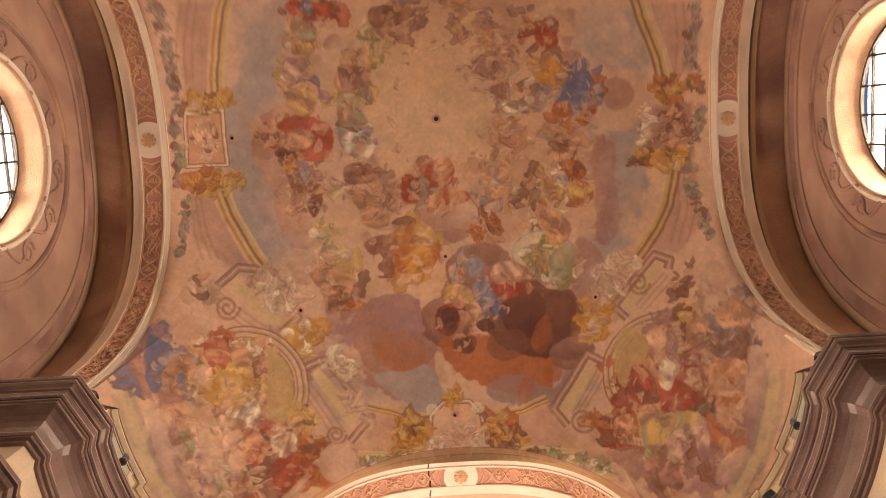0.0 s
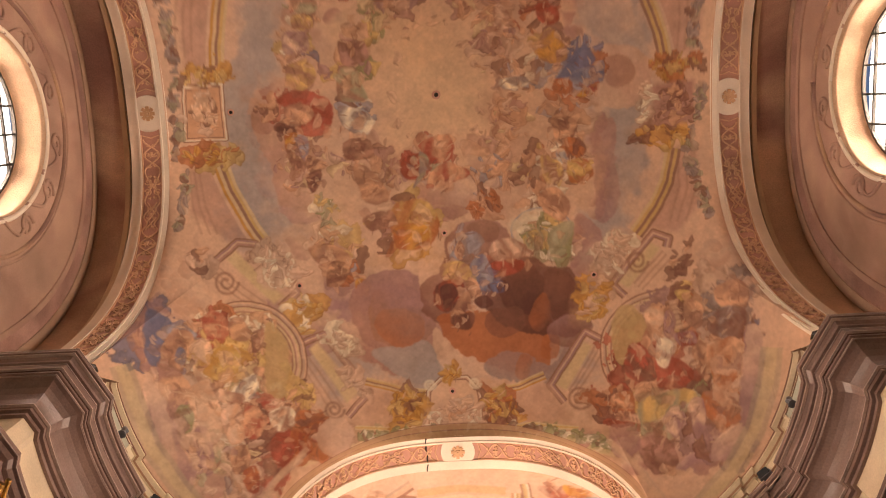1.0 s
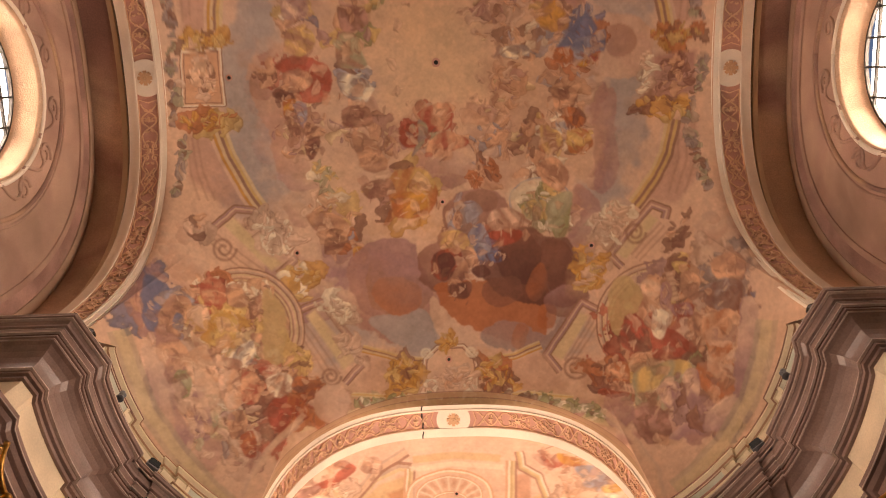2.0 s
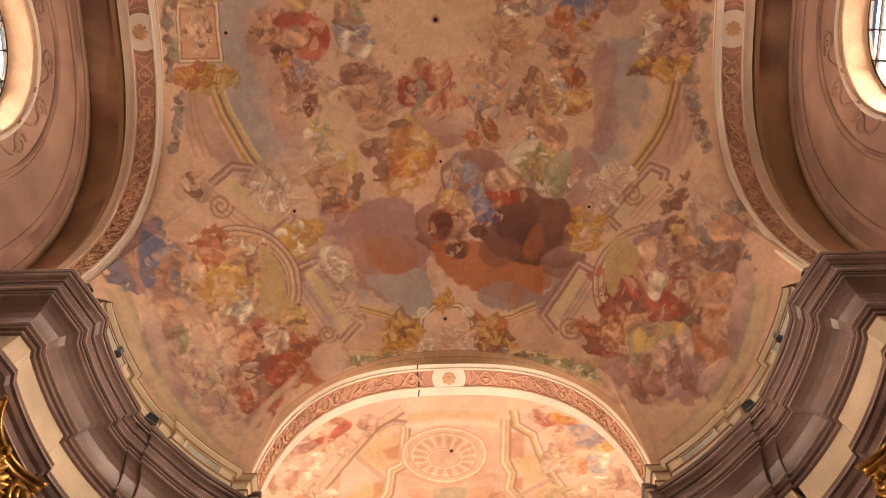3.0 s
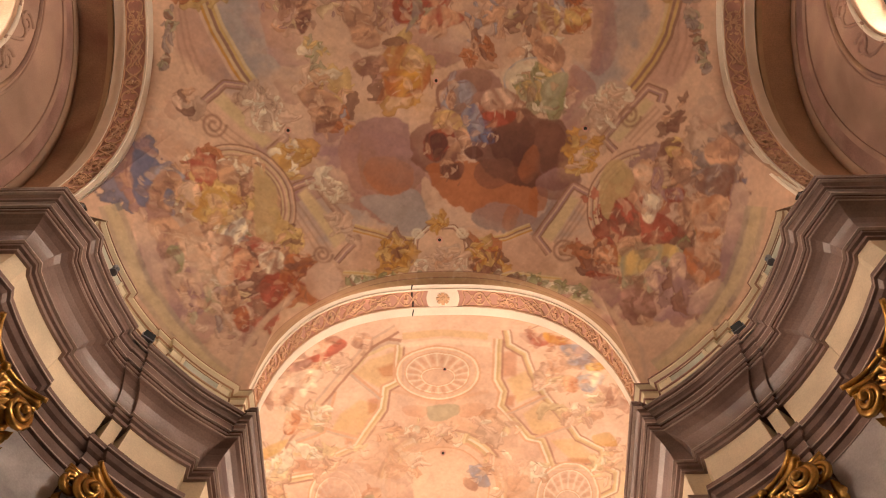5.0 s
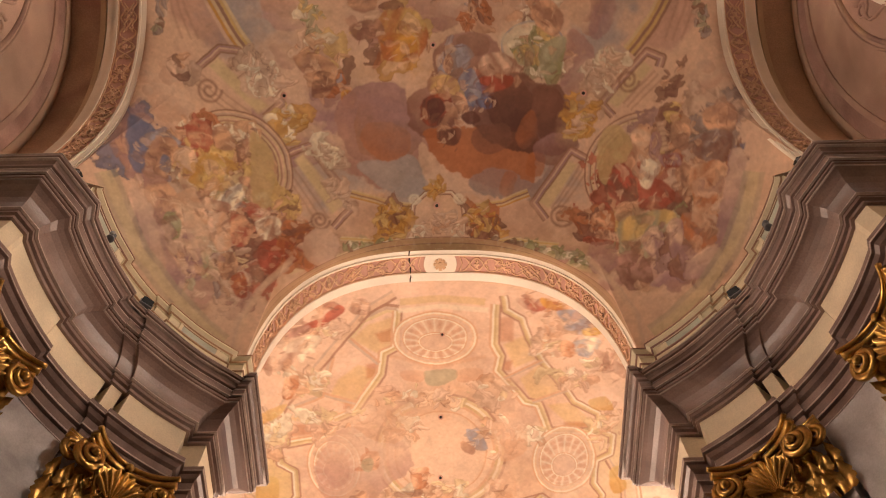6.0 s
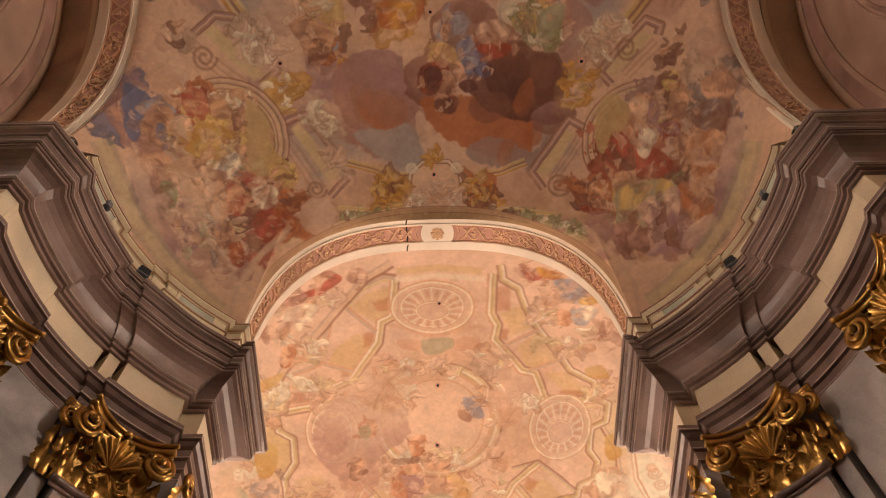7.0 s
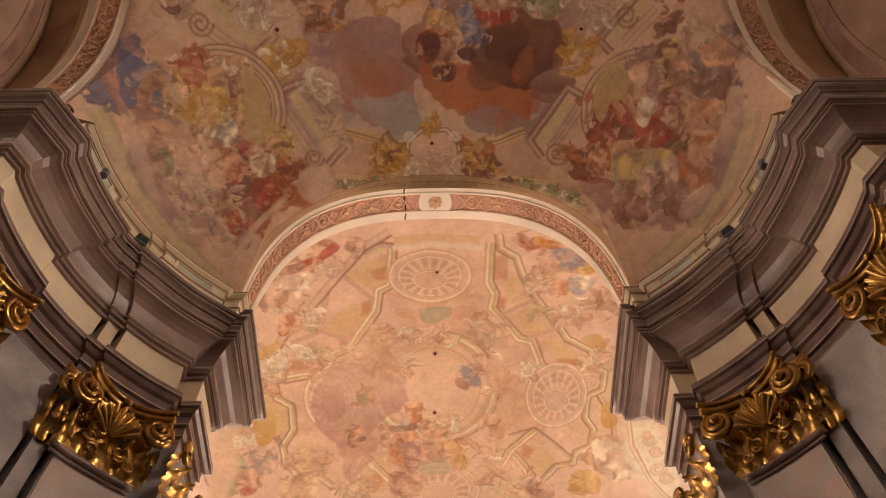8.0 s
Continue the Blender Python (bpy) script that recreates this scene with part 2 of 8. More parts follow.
    def drape(self, x, y, rx, ry, ang, color, rng, alpha=0.85, edge=0.16):
        """A piece of folded cloth: a plain shape with folds, a lit and a shaded side."""
        w, a, b = self.polar(x, y, rx, ry, ang, 0.9)
        bend = rng.uniform(-0.9, 0.9)
        b = b + bend * (a * a - 0.4)
        d = np.sqrt(a * a + b * b)
        if d.size == 0:
            return
        f, ph, sl = rng.uniform(2.5, 6.0), rng.uniform(0, 6.3), rng.uniform(-0.8, 0.8)
        fold = np.sin(f * (b + sl * a) + ph + 1.6 * self.wx[w] + 0.9 * self.fx[w] + 0.8 * a * a)
        la = rng.uniform(-0.5, 0.5)
        shade = 1 + 0.15 * fold - 0.17 * (b + la * a) - 0.30 * np.clip((d - 0.70) / 0.3, 0, 1) ** 2
        here = self.c[w].reshape(-1, 3).mean(0)
        color = 0.84 * color + 0.16 * here
        col = np.clip(color * np.clip(shade, 0.5, 1.35)[..., None] ** np.array((0.85, 1.05, 1.15)), 0, 0.92)
        m = alpha * np.clip((1 + edge / 2 - d) / edge, 0, 1)[..., None]
        self.c[w] = self.c[w] * (1 - m) + col * m

    def crowd(self, x, y, rx, ry, ang, n, size, palette, seed):
        """A throng painted as plain heaps of drapery: soft shade, large folds, small pieces, then dark touches."""
        rng = np.random.default_rng(seed)
        c, s = math.cos(radians(ang)), math.sin(radians(ang))
        mean = sum(palette) / len(palette)
        self.blob(x, y, rx * 1.15, ry * 1.15, ang, 0.55 * mean + 0.45 * PINK, 0.5, 0.9, 0.4)
        lead = ang + rng.uniform(-40, 40)
        for count, k, al, thin, ed in ((int(n * 0.5) + 1, 1.45, 0.9, (0.4, 0.75), 0.10), (n, 0.75, 0.88, (0.3, 0.65), 0.12), (int(n * 0.7), 0.42, 0.8, (0.3, 0.6), 0.15), (int(n * 0.7), 0.42, 0.6, (0.09, 0.2), 0.5)):
            for i in range(count):
                t, q = rng.uniform(0, 2 * math.pi), math.sqrt(rng.uniform(0, 1))
                a, b = rx * q * math.cos(t), ry * q * math.sin(t)
                sz = size * k * rng.uniform(0.5, 1.25)
                col = palette[int(rng.integers(len(palette)))] * rng.uniform(0.82, 1.12)
                if ed == 0.5:
                    col = DARK * 0.25 + UMBER * 0.75 if rng.uniform() < 0.75 else CREAM
                self.drape(x + a * c - b * s, y + a * s + b * c, sz, sz * rng.uniform(*thin), lead + rng.normal(0, 55), col, rng, al, ed)

    def wreath(self, x, y, rx, ry, a0, a1, n, width, size, palette, seed):
        rng = np.random.default_rng(seed)
        for i in range(n):
            t = radians(a0 + (a1 - a0) * (i + rng.uniform(-0.4, 0.4)) / n)
            k = 1 + rng.normal(0, width)
            sz = size * rng.uniform(0.5, 1.3)
            px, py = x + rx * k * math.cos(t), y + ry * k * math.sin(t)
            col = 0.6 * palette[int(rng.integers(len(palette)))] * rng.uniform(0.85, 1.1) + 0.4 * PINK
            self.drape(px, py, sz, sz * rng.uniform(0.4, 0.85), rng.uniform(0, 180), col, rng, 0.8, 0.25)
            for _ in range(2):
                self.drape(px + rng.normal(0, sz * 0.7), py + rng.normal(0, sz * 0.7), sz * 0.45, sz * rng.uniform(0.12, 0.35), rng.uniform(0, 180), UMBER if rng.uniform() < 0.5 else CREAM, rng, 0.55, 0.4)

    def mass(self, pts, light, shade, seed, folds=0, soft=0.0016, alpha=0.9):
        """A closed rounded form: turned from light to shade away from the glory, with folds for cloth or soft billows for cloud."""
        self.warp()
        rng = np.random.default_rng(seed)
        p = np.array(pts)
        n = len(p)
        line = []
        for i in range(n):
            a, b, c, d = p[i - 1], p[i], p[(i + 1) % n], p[(i + 2) % n]
            for t in np.arange(0, 1, 0.2):
                line.append(tuple(0.5 * (2 * b + (c - a) * t + (2 * a - 5 * b + 4 * c - d) * t * t + (3 * b - a - 3 * c + d) * t ** 3)))
        mid, size = p.mean(0), float(np.sqrt(((p - p.mean(0)) ** 2).sum(1).mean())) + 1e-6
        w, dist, _ = self.away(line + line[:1], 0.012)
        k = size * (0.09 if folds else 0.10)
        X, Y = self.X[w] + k * self.wx[w] + 0.5 * k * self.fx[w], self.Y[w] + k * self.wy[w] + 0.5 * k * self.fy[w]
        inside = np.zeros(X.shape, bool)
        for (x0, y0), (x1, y1) in zip(line, line[1:] + line[:1]):
            inside ^= ((y0 > Y) != (y1 > Y)) & (X < (x1 - x0) * (Y - y0) / (y1 - y0 + 1e-12) + x0)
        if inside.size == 0:
            return
        m = inside.astype(float)
        for _ in range(max(1, int(soft / self.step))):
            m = (m + np.roll(m, 1, 0) + np.roll(m, -1, 0) + np.roll(m, 1, 1) + np.roll(m, -1, 1)) / 5
        far = mid / (np.hypot(*mid) + 1e-6) if np.hypot(*mid) > 0.03 else np.array((0.0, 1.0))
        ang = math.atan2(far[1], far[0]) + rng.uniform(-0.7, 0.7)
        u = ((X - mid[0]) * math.cos(ang) + (Y - mid[1]) * math.sin(ang)) / size
        v = (-(X - mid[0]) * math.sin(ang) + (Y - mid[1]) * math.cos(ang)) / size
        if folds:
            ph = rng.uniform(0, 6.3)
            f = np.sin(folds * (v + 0.45 * u * rng.uniform(-1, 1) + 0.3 * u * u) + ph + 0.9 * self.wx[w] + 0.8 * self.fx[w])
            f2 = np.sin(2.3 * folds * (v - 0.3 * u) + ph * 2 + 1.2 * self.fy[w])
            t = 0.42 + 0.22 * u + 0.36 * f + 0.20 * f2
        else:
            t = 0.48 + 0.34 * u + 0.16 * self.wx[w] + 0.08 * self.fx[w]
        t = np.clip(t + 0.30 * np.exp(-dist / (0.16 * size)) * np.clip(0.4 + 0.6 * u, 0, 1), 0, 1)[..., None]
        t = t * t * (3 - 2 * t)
        col = (light * (1 - t) + shade * t) * (1 + 0.05 * self.fy[w])[..., None]
        if folds:
            # a brown contour, broken, along the shaded side
            ink = 0.55 * np.exp(-(dist / 0.0013) ** 2) * np.clip(0.35 + 0.5 * u + 0.6 * self.wy[w], 0, 1)
            col = col * (1 - ink[..., None]) + (0.6 * UMBER + 0.4 * shade) * ink[..., None]
            bright = np.clip(-f - 0.45, 0, 0.55)[..., None] * np.clip(0.9 - 0.5 * u, 0.2, 1)[..., None]
            col = np.clip(col * (1 + 0.55 * bright), 0, 0.9)
        m = (alpha * m)[..., None]
        self.c[w] = self.c[w] * (1 - m) + col * m
        if folds:
            # small broken pieces, lit edges and dark creases
            for i in range(7):
                x, y = mid + rng.normal(0, 0.5 * size, 2)
                c2 = (light * 1.12, FLESH, shade, CREAM, 0.5 * shade + 0.5 * UMBER)[int(rng.integers(5))]
                self.drape(x, y, size * rng.uniform(0.2, 0.45), size * rng.uniform(0.14, 0.32), math.degrees(ang) + rng.normal(60, 45), c2, rng, 0.6, 0.3)
            for i in range(4):
                x, y = mid + rng.normal(0, 0.5 * size, 2)
                self.drape(x, y, size * rng.uniform(0.15, 0.35), max(0.0009, size * rng.uniform(0.04, 0.08)), math.degrees(ang) + rng.normal(70, 40), UMBER if i % 3 else CREAM, rng, 0.6, 0.5)

    def shell_window(self, x, y, rx, ry):
        """A painted shell in a round frame: rings and spokes with warm openings between them."""
        self.blob(x, y, rx, ry, 0, PALE, 0.1, 0.1, 0.8)
        self.ellipse(x, y, rx, ry, 0.0070, (FLESH, WHITE, CREAM))
        self.ellipse(x, y, rx * 0.80, ry * 0.80, 0.0030, (FLESH, WHITE))
        self.ellipse(x, y + ry * 0.15, rx * 0.42, ry * 0.36, 0.0040, (FLESH, WHITE, PINK))
        for i in range(16):
            a, b = math.radians(22.5 * i), math.radians(22.5 * i + 11)
            for k in (0.55, 0.70):
                self.blob(x + rx * k * math.cos(b), y + ry * (0.06 + k * math.sin(b)), rx * 0.075, ry * 0.075, 22.5 * i, 0.5 * ORANGE + 0.5 * PALE, 0.3, 0.2, 0.6)
            self.line([(x + rx * 0.43 * math.cos(a), y + ry * (0.12 + 0.38 * math.sin(a))), (x + rx * 0.8 * math.cos(a), y + ry * 0.8 * math.sin(a))], 0.0022, WHITE, 0.6)

    def away(self, pts, reach):
        """Distance from a polyline, which side, and the window."""
        xs, ys = [p[0] for p in pts], [p[1] for p in pts]
        r = max(max(xs) - min(xs), max(ys) - min(ys)) / 2 + reach
        w = self.window((max(xs) + min(xs)) / 2, (max(ys) + min(ys)) / 2, r)
        X, Y = self.X[w] + 0.0012 * self.wx[w], self.Y[w] + 0.0012 * self.wy[w]
        best, side = np.full(X.shape, 9.0), np.zeros(X.shape)
        last = len(pts) - 2
        for k, ((x0, y0), (x1, y1)) in enumerate(zip(pts, pts[1:])):
            dx, dy = x1 - x0, y1 - y0
            l2 = dx * dx + dy * dy + 1e-12
            raw = ((X - x0) * dx + (Y - y0) * dy) / l2
            t = np.clip(raw, 0, 1)
            d = np.hypot(X - x0 - t * dx, Y - y0 - t * dy)
            if pts[0] != pts[-1]:
                if k == 0:
                    d = np.where(raw < 0, d + 1, d)
                if k == last:
                    d = np.where(raw > 1, d + 1, d)
            sd = np.sign(dx * (Y - y0) - dy * (X - x0))
            nearer = d < best
            best, side = np.where(nearer, d, best), np.where(nearer, sd, side)
        return w, best, side

    def line(self, pts, width, color, alpha=0.8, soft=0.0012):
        self.warp()
        w, d, _ = self.away(pts, width * 2)
        self.lay(alpha * np.clip((width / 2 + soft - d) / (2 * soft), 0, 1), color, w)

    def frame_band(self, pts, width, cols):
        """A painted moulding: stripes of the colours side by side along a line."""
        self.warp()
        w, d, s = self.away(pts, width)
        o = d * s / width + 0.5
        n = len(cols)
        for i, col in enumerate(cols):
            m = np.clip((0.5 / n + 0.03 - np.abs(o - (i + 0.5) / n)) / 0.06, 0, 1)
            self.lay(0.92 * m, col, w)

    def field(self, pts, color, soft=0.003, alpha=1.0):
        """A filled polygon."""
        self.warp()
        w, d, _ = self.away(pts + pts[:1], 0.02)
        X, Y = self.X[w], self.Y[w]
        inside = np.zeros(X.shape, bool)
        for (x0, y0), (x1, y1) in zip(pts, pts[1:] + pts[:1]):
            cross = ((y0 > Y) != (y1 > Y)) & (X < (x1 - x0) * (Y - y0) / (y1 - y0 + 1e-12) + x0)
            inside ^= cross
        self.lay(alpha * np.clip(0.5 + np.where(inside, d, -d) / (2 * soft), 0, 1), color, w)

    def ellipse(self, x, y, rx, ry, width, cols, a0=0, a1=360, n=40):
        self.frame_band([(x + rx * math.cos(radians(a0 + (a1 - a0) * i / n)), y + ry * math.sin(radians(a0 + (a1 - a0) * i / n))) for i in range(n + 1)], width, cols)

    def scroll(self, x, y, r, color, a0=0, turn=1, width=0.003):
        for i in range(3):
            self.line([(x + r * (1 - k / 44) * math.cos(radians(a0) + turn * k * 0.33), y + r * (1 - k / 44) * math.sin(radians(a0) + turn * k * 0.33)) for k in range(37)], width, color, 0.35)

    def garland(self, pts, width, palette, seed, step=0.007):
        rng = np.random.default_rng(seed)
        for (x0, y0), (x1, y1) in zip(pts, pts[1:]):
            n = max(1, int(math.hypot(x1 - x0, y1 - y0) / step))
            for i in range(n * 4):
                t = rng.uniform(0, 1)
                sz = width * rng.uniform(0.3, 0.65)
                self.drape(x0 + (x1 - x0) * t + rng.normal(0, width * 0.28), y0 + (y1 - y0) * t + rng.normal(0, width * 0.28), sz, sz * rng.uniform(0.4, 0.9), rng.uniform(0, 180), palette[int(rng.integers(len(palette)))] * rng.uniform(0.75, 1.1), rng)

    def age(self, amount):
        """Faded patches, brushwork and fine crazing."""
        n1, n2, n3 = self.noise(0.12, 4, 21), self.noise(0.010, 3, 22), self.noise(0.0028, 2, 23)
        self.c *= (1 + amount * (0.045 * n1 + 0.036 * n2 + 0.034 * n3))[..., None]
        n4 = self.noise(0.06, 3, 24)
        self.c *= 1 + amount * 0.02 * n4[..., None] * np.array((0.3, -0.2, -1.0))
        self.c = np.clip(self.c, 0.01, 0.92)


DOME = Canvas(-0.50, 0.50, -0.30, 0.66, 0.0007, (0.60, 0.40, 0.28))
CHOIR = Canvas(-0.42, 0.42, 0.40, 1.10, 0.0009, (0.66, 0.47, 0.36))


def pigment(r, g, b):
    """Pigment from its look in warm light."""
    lin = [(v / 255 / 12.92 if v < 10 else ((v / 255 + 0.055) / 1.055) ** 2.4) for v in (r, g, b)]
    return np.clip(np.array(lin) * (0.90, 1.22, 1.54), 0.01, 0.9)


PINK, CREAM, GLORY, MAUVE = pigment(198, 140, 106), pigment(214, 157, 118), pigment(226, 170, 124), pigment(172, 114, 92)
SKY, PALE, STONE, WHITE = pigment(166, 134, 116), pigment(206, 152, 118), pigment(190, 143, 112), pigment(224, 186, 148)
DARK, UMBER, RUST, ORANGE = pigment(98, 50, 38), pigment(130, 76, 54), pigment(150, 62, 38), pigment(176, 92, 48)
RED, BLUE, LIGHT_BLUE, GREEN = pigment(172, 76, 52), pigment(104, 92, 104), pigment(150, 128, 122), pigment(142, 122, 76)
GILT, YELLOW, FLESH, LINE = pigment(192, 124, 50), pigment(202, 148, 84), pigment(203, 138, 98), pigment(146, 94, 68)
VIOLET, SAGE, STRAW, GREY = pigment(160, 108, 96), pigment(160, 134, 98), pigment(207, 160, 112), pigment(150, 116, 100)
DRAPERY = [RED, FLESH, YELLOW, WHITE, UMBER, FLESH, LIGHT_BLUE, ORANGE, GREEN, PALE]
SEPIA, OLIVE = pigment(164, 106, 78), pigment(190, 142, 90)
DUSKY = [FLESH, SEPIA, FLESH, MAUVE, SEPIA, PALE, FLESH, STRAW, PINK, VIOLET]
ROSY = [PALE, FLESH, RED, WHITE, CREAM, YELLOW, VIOLET, FLESH]
# sky inside the painted frame, and the glory
DOME.blob(-0.000, -0.013, 0.2427, 0.3628, 0, PALE, 0.12, 0.1, 1)
DOME.blob(-0.007, -0.007, 0.1642, 0.2142, 0, CREAM, 0.5, 0.2, 0.7)
DOME.blob(-0.007, -0.010, 0.0722, 0.1037, 0, GLORY, 0.8, 0.25, 0.7)
DOME.blob(-0.227, 0.060, 0.0299, 0.1063, -8, SKY, 0.45, 0.6, 0.8)
DOME.blob(-0.209, -0.076, 0.0228, 0.0702, 4, SKY, 0.45, 0.6, 0.8)
DOME.blob(-0.216, 0.121, 0.0335, 0.0473, -20, SKY, 0.45, 0.6, 0.8)
DOME.blob(0.204, 0.084, 0.0299, 0.0864, 8, SKY, 0.45, 0.6, 0.8)
DOME.blob(0.202, -0.085, 0.0389, 0.0506, 0, SKY, 0.45, 0.6, 0.8)
DOME.blob(0.222, 0.032, 0.0198, 0.0589, 5, SKY, 0.45, 0.6, 0.8)
DOME.blob(0.185, 0.157, 0.0269, 0.0407, 0, SKY, 0.45, 0.6, 0.8)
DOME.blob(-0.053, 0.314, 0.0413, 0.0356, 0, SKY, 0.45, 0.6, 0.8)
DOME.blob(-0.129, 0.314, 0.0482, 0.0321, 10, SKY, 0.45, 0.6, 0.8)
DOME.blob(-0.194, 0.274, 0.0274, 0.0353, 0, SKY, 0.45, 0.6, 0.8)
DOME.blob(0.016, 0.322, 0.0482, 0.0214, 0, SKY, 0.45, 0.6, 0.8)
DOME.blob(0.140, 0.300, 0.0343, 0.0425, 0, SKY, 0.45, 0.6, 0.8)
# cloud banks
DOME.cloud(-0.206, 0.008, 0.0263, 0.0392, 9, PALE, MAUVE, 101, 0.45)
DOME.cloud(-0.179, 0.089, 0.0467, 0.0536, 12, PALE, VIOLET, 102, 0.45)
DOME.cloud(-0.131, 0.160, 0.0606, 0.0341, 12, CREAM, MAUVE, 103, 0.45)
DOME.cloud(-0.139, -0.091, 0.0389, 0.0634, 10, PALE, MAUVE, 104, 0.45)
DOME.cloud(0.153, -0.075, 0.0390, 0.0508, 10, CREAM, MAUVE, 105, 0.45)
DOME.cloud(0.210, -0.014, 0.0393, 0.0388, 9, PALE, VIOLET, 106, 0.45)
DOME.cloud(0.181, 0.083, 0.0332, 0.0598, 10, PALE, VIOLET, 107, 0.45)
DOME.cloud(0.158, 0.162, 0.0269, 0.0748, 12, PALE, MAUVE, 108, 0.45)
DOME.cloud(-0.110, 0.244, 0.0749, 0.0559, 16, PALE, VIOLET, 109, 0.45)
DOME.cloud(-0.058, 0.282, 0.0616, 0.0423, 14, PALE, MAUVE, 110, 0.5)
DOME.cloud(0.149, 0.028, 0.0330, 0.0458, 8, CREAM, PINK, 111, 0.45)
DOME.cloud(-0.021, 0.115, 0.0535, 0.0202, 8, CREAM, MAUVE, 112, 0.7)
DOME.cloud(-0.052, 0.192, 0.0608, 0.0275, 8, CREAM, PALE, 113, 0.7)
DOME.cloud(0.075, 0.077, 0.0399, 0.0731, 10, CREAM, PINK, 114, 0.45)
DOME.cloud(-0.173, 0.261, 0.0478, 0.0422, 9, PALE, VIOLET, 115, 0.45)
# broad cloud forms in the sky
DOME.mass([(-0.244, -0.046), (-0.216, -0.102), (-0.186, -0.150), (-0.170, -0.149), (-0.176, -0.112), (-0.200, -0.056), (-0.213, 0.008), (-0.203, 0.055), (-0.194, 0.109), (-0.217, 0.141), (-0.234, 0.100), (-0.248, 0.032)], SKY, SKY, 501, alpha=0.7, soft=0.008)
DOME.mass([(0.167, -0.131), (0.206, -0.129), (0.230, -0.064), (0.236, -0.039), (0.217, -0.033), (0.185, -0.067), (0.160, -0.087)], SKY, PALE, 502, alpha=0.8, soft=0.008)
DOME.mass([(0.196, 0.024), (0.235, 0.020), (0.237, 0.079), (0.206, 0.144), (0.185, 0.160), (0.197, 0.083)], SKY, SKY, 503, alpha=0.85, soft=0.006)
DOME.mass([(-0.222, 0.001), (-0.205, -0.006), (-0.187, 0.023), (-0.178, 0.069), (-0.161, 0.104), (-0.168, 0.118), (-0.195, 0.110), (-0.204, 0.068), (-0.218, 0.034)], PINK, MAUVE, 504, alpha=0.75)
DOME.mass([(-0.220, 0.004), (-0.199, 0.002), (-0.195, 0.022), (-0.208, 0.031), (-0.221, 0.024)], MAUVE, SEPIA, 505, alpha=0.8)
DOME.mass([(0.178, -0.048), (0.211, -0.053), (0.240, -0.032), (0.232, 0.010), (0.196, 0.021), (0.170, 0.003)], PALE, PINK, 506, alpha=0.8)
DOME.mass([(0.189, -0.035), (0.210, -0.041), (0.224, -0.026), (0.217, -0.007), (0.200, -0.003), (0.188, -0.017)], MAUVE, SEPIA, 507, alpha=0.75)
DOME.mass([(0.176, 0.036), (0.199, 0.032), (0.204, 0.084), (0.205, 0.131), (0.186, 0.151), (0.173, 0.132), (0.171, 0.075)], MAUVE, VIOLET, 508, alpha=0.75)
DOME.mass([(0.150, 0.145), (0.177, 0.152), (0.185, 0.193), (0.176, 0.226), (0.155, 0.228), (0.144, 0.192)], MAUVE, VIOLET, 509, alpha=0.8)
DOME.mass([(-0.088, 0.196), (-0.064, 0.176), (-0.017, 0.172), (0.005, 0.181), (-0.017, 0.197), (-0.045, 0.206), (-0.072, 0.207)], CREAM, PALE, 510, alpha=0.9)
DOME.mass([(-0.047, 0.107), (-0.020, 0.098), (0.014, 0.097), (0.034, 0.111), (0.026, 0.126), (-0.008, 0.119), (-0.035, 0.122)], PALE, MAUVE, 511, alpha=0.9)
DOME.mass([(0.053, 0.122), (0.075, 0.077), (0.093, 0.025), (0.101, 0.078), (0.092, 0.138), (0.071, 0.157)], CREAM, PALE, 512, alpha=0.5, soft=0.008)
# deeper ground low on the vault, towards the arch and the corners
DOME.blob(-0.231, 0.432, 0.0646, 0.0349, 0, 0.6 * SEPIA + 0.4 * OLIVE, 0.6, 0.8, 0.75)
DOME.blob(0.207, 0.441, 0.0647, 0.0350, 0, 0.6 * SEPIA + 0.4 * OLIVE, 0.6, 0.8, 0.75)
DOME.blob(-0.122, 0.404, 0.0499, 0.0229, 0, 0.6 * SEPIA + 0.4 * OLIVE, 0.6, 0.8, 0.75)
DOME.blob(0.099, 0.408, 0.0499, 0.0230, 0, 0.6 * SEPIA + 0.4 * OLIVE, 0.6, 0.8, 0.75)
DOME.blob(-0.332, 0.430, 0.0430, 0.0465, 0, 0.6 * SEPIA + 0.4 * OLIVE, 0.6, 0.8, 0.75)
DOME.blob(0.329, 0.443, 0.0432, 0.0390, 0, 0.6 * SEPIA + 0.4 * OLIVE, 0.6, 0.8, 0.75)
DOME.blob(-0.169, 0.139, 0.0265, 0.0597, 0, PALE, 0.6, 0.8, 0.5)
DOME.blob(0.230, 0.146, 0.0266, 0.0533, 0, PALE, 0.6, 0.8, 0.5)
# ring of cherubs of cloud and cloth round the glory
DOME.wreath(-0.005, -0.026, 0.1048, 0.1175, 95, 265, 34, 0.05, 0.0104, DUSKY, 116)
DOME.wreath(-0.005, -0.026, 0.0799, 0.1129, -85, 60, 38, 0.05, 0.0104, DUSKY, 117)
DOME.wreath(-0.007, -0.013, 0.0492, 0.0713, 0, 360, 16, 0.08, 0.0059, [PALE, CREAM, CREAM], 118)
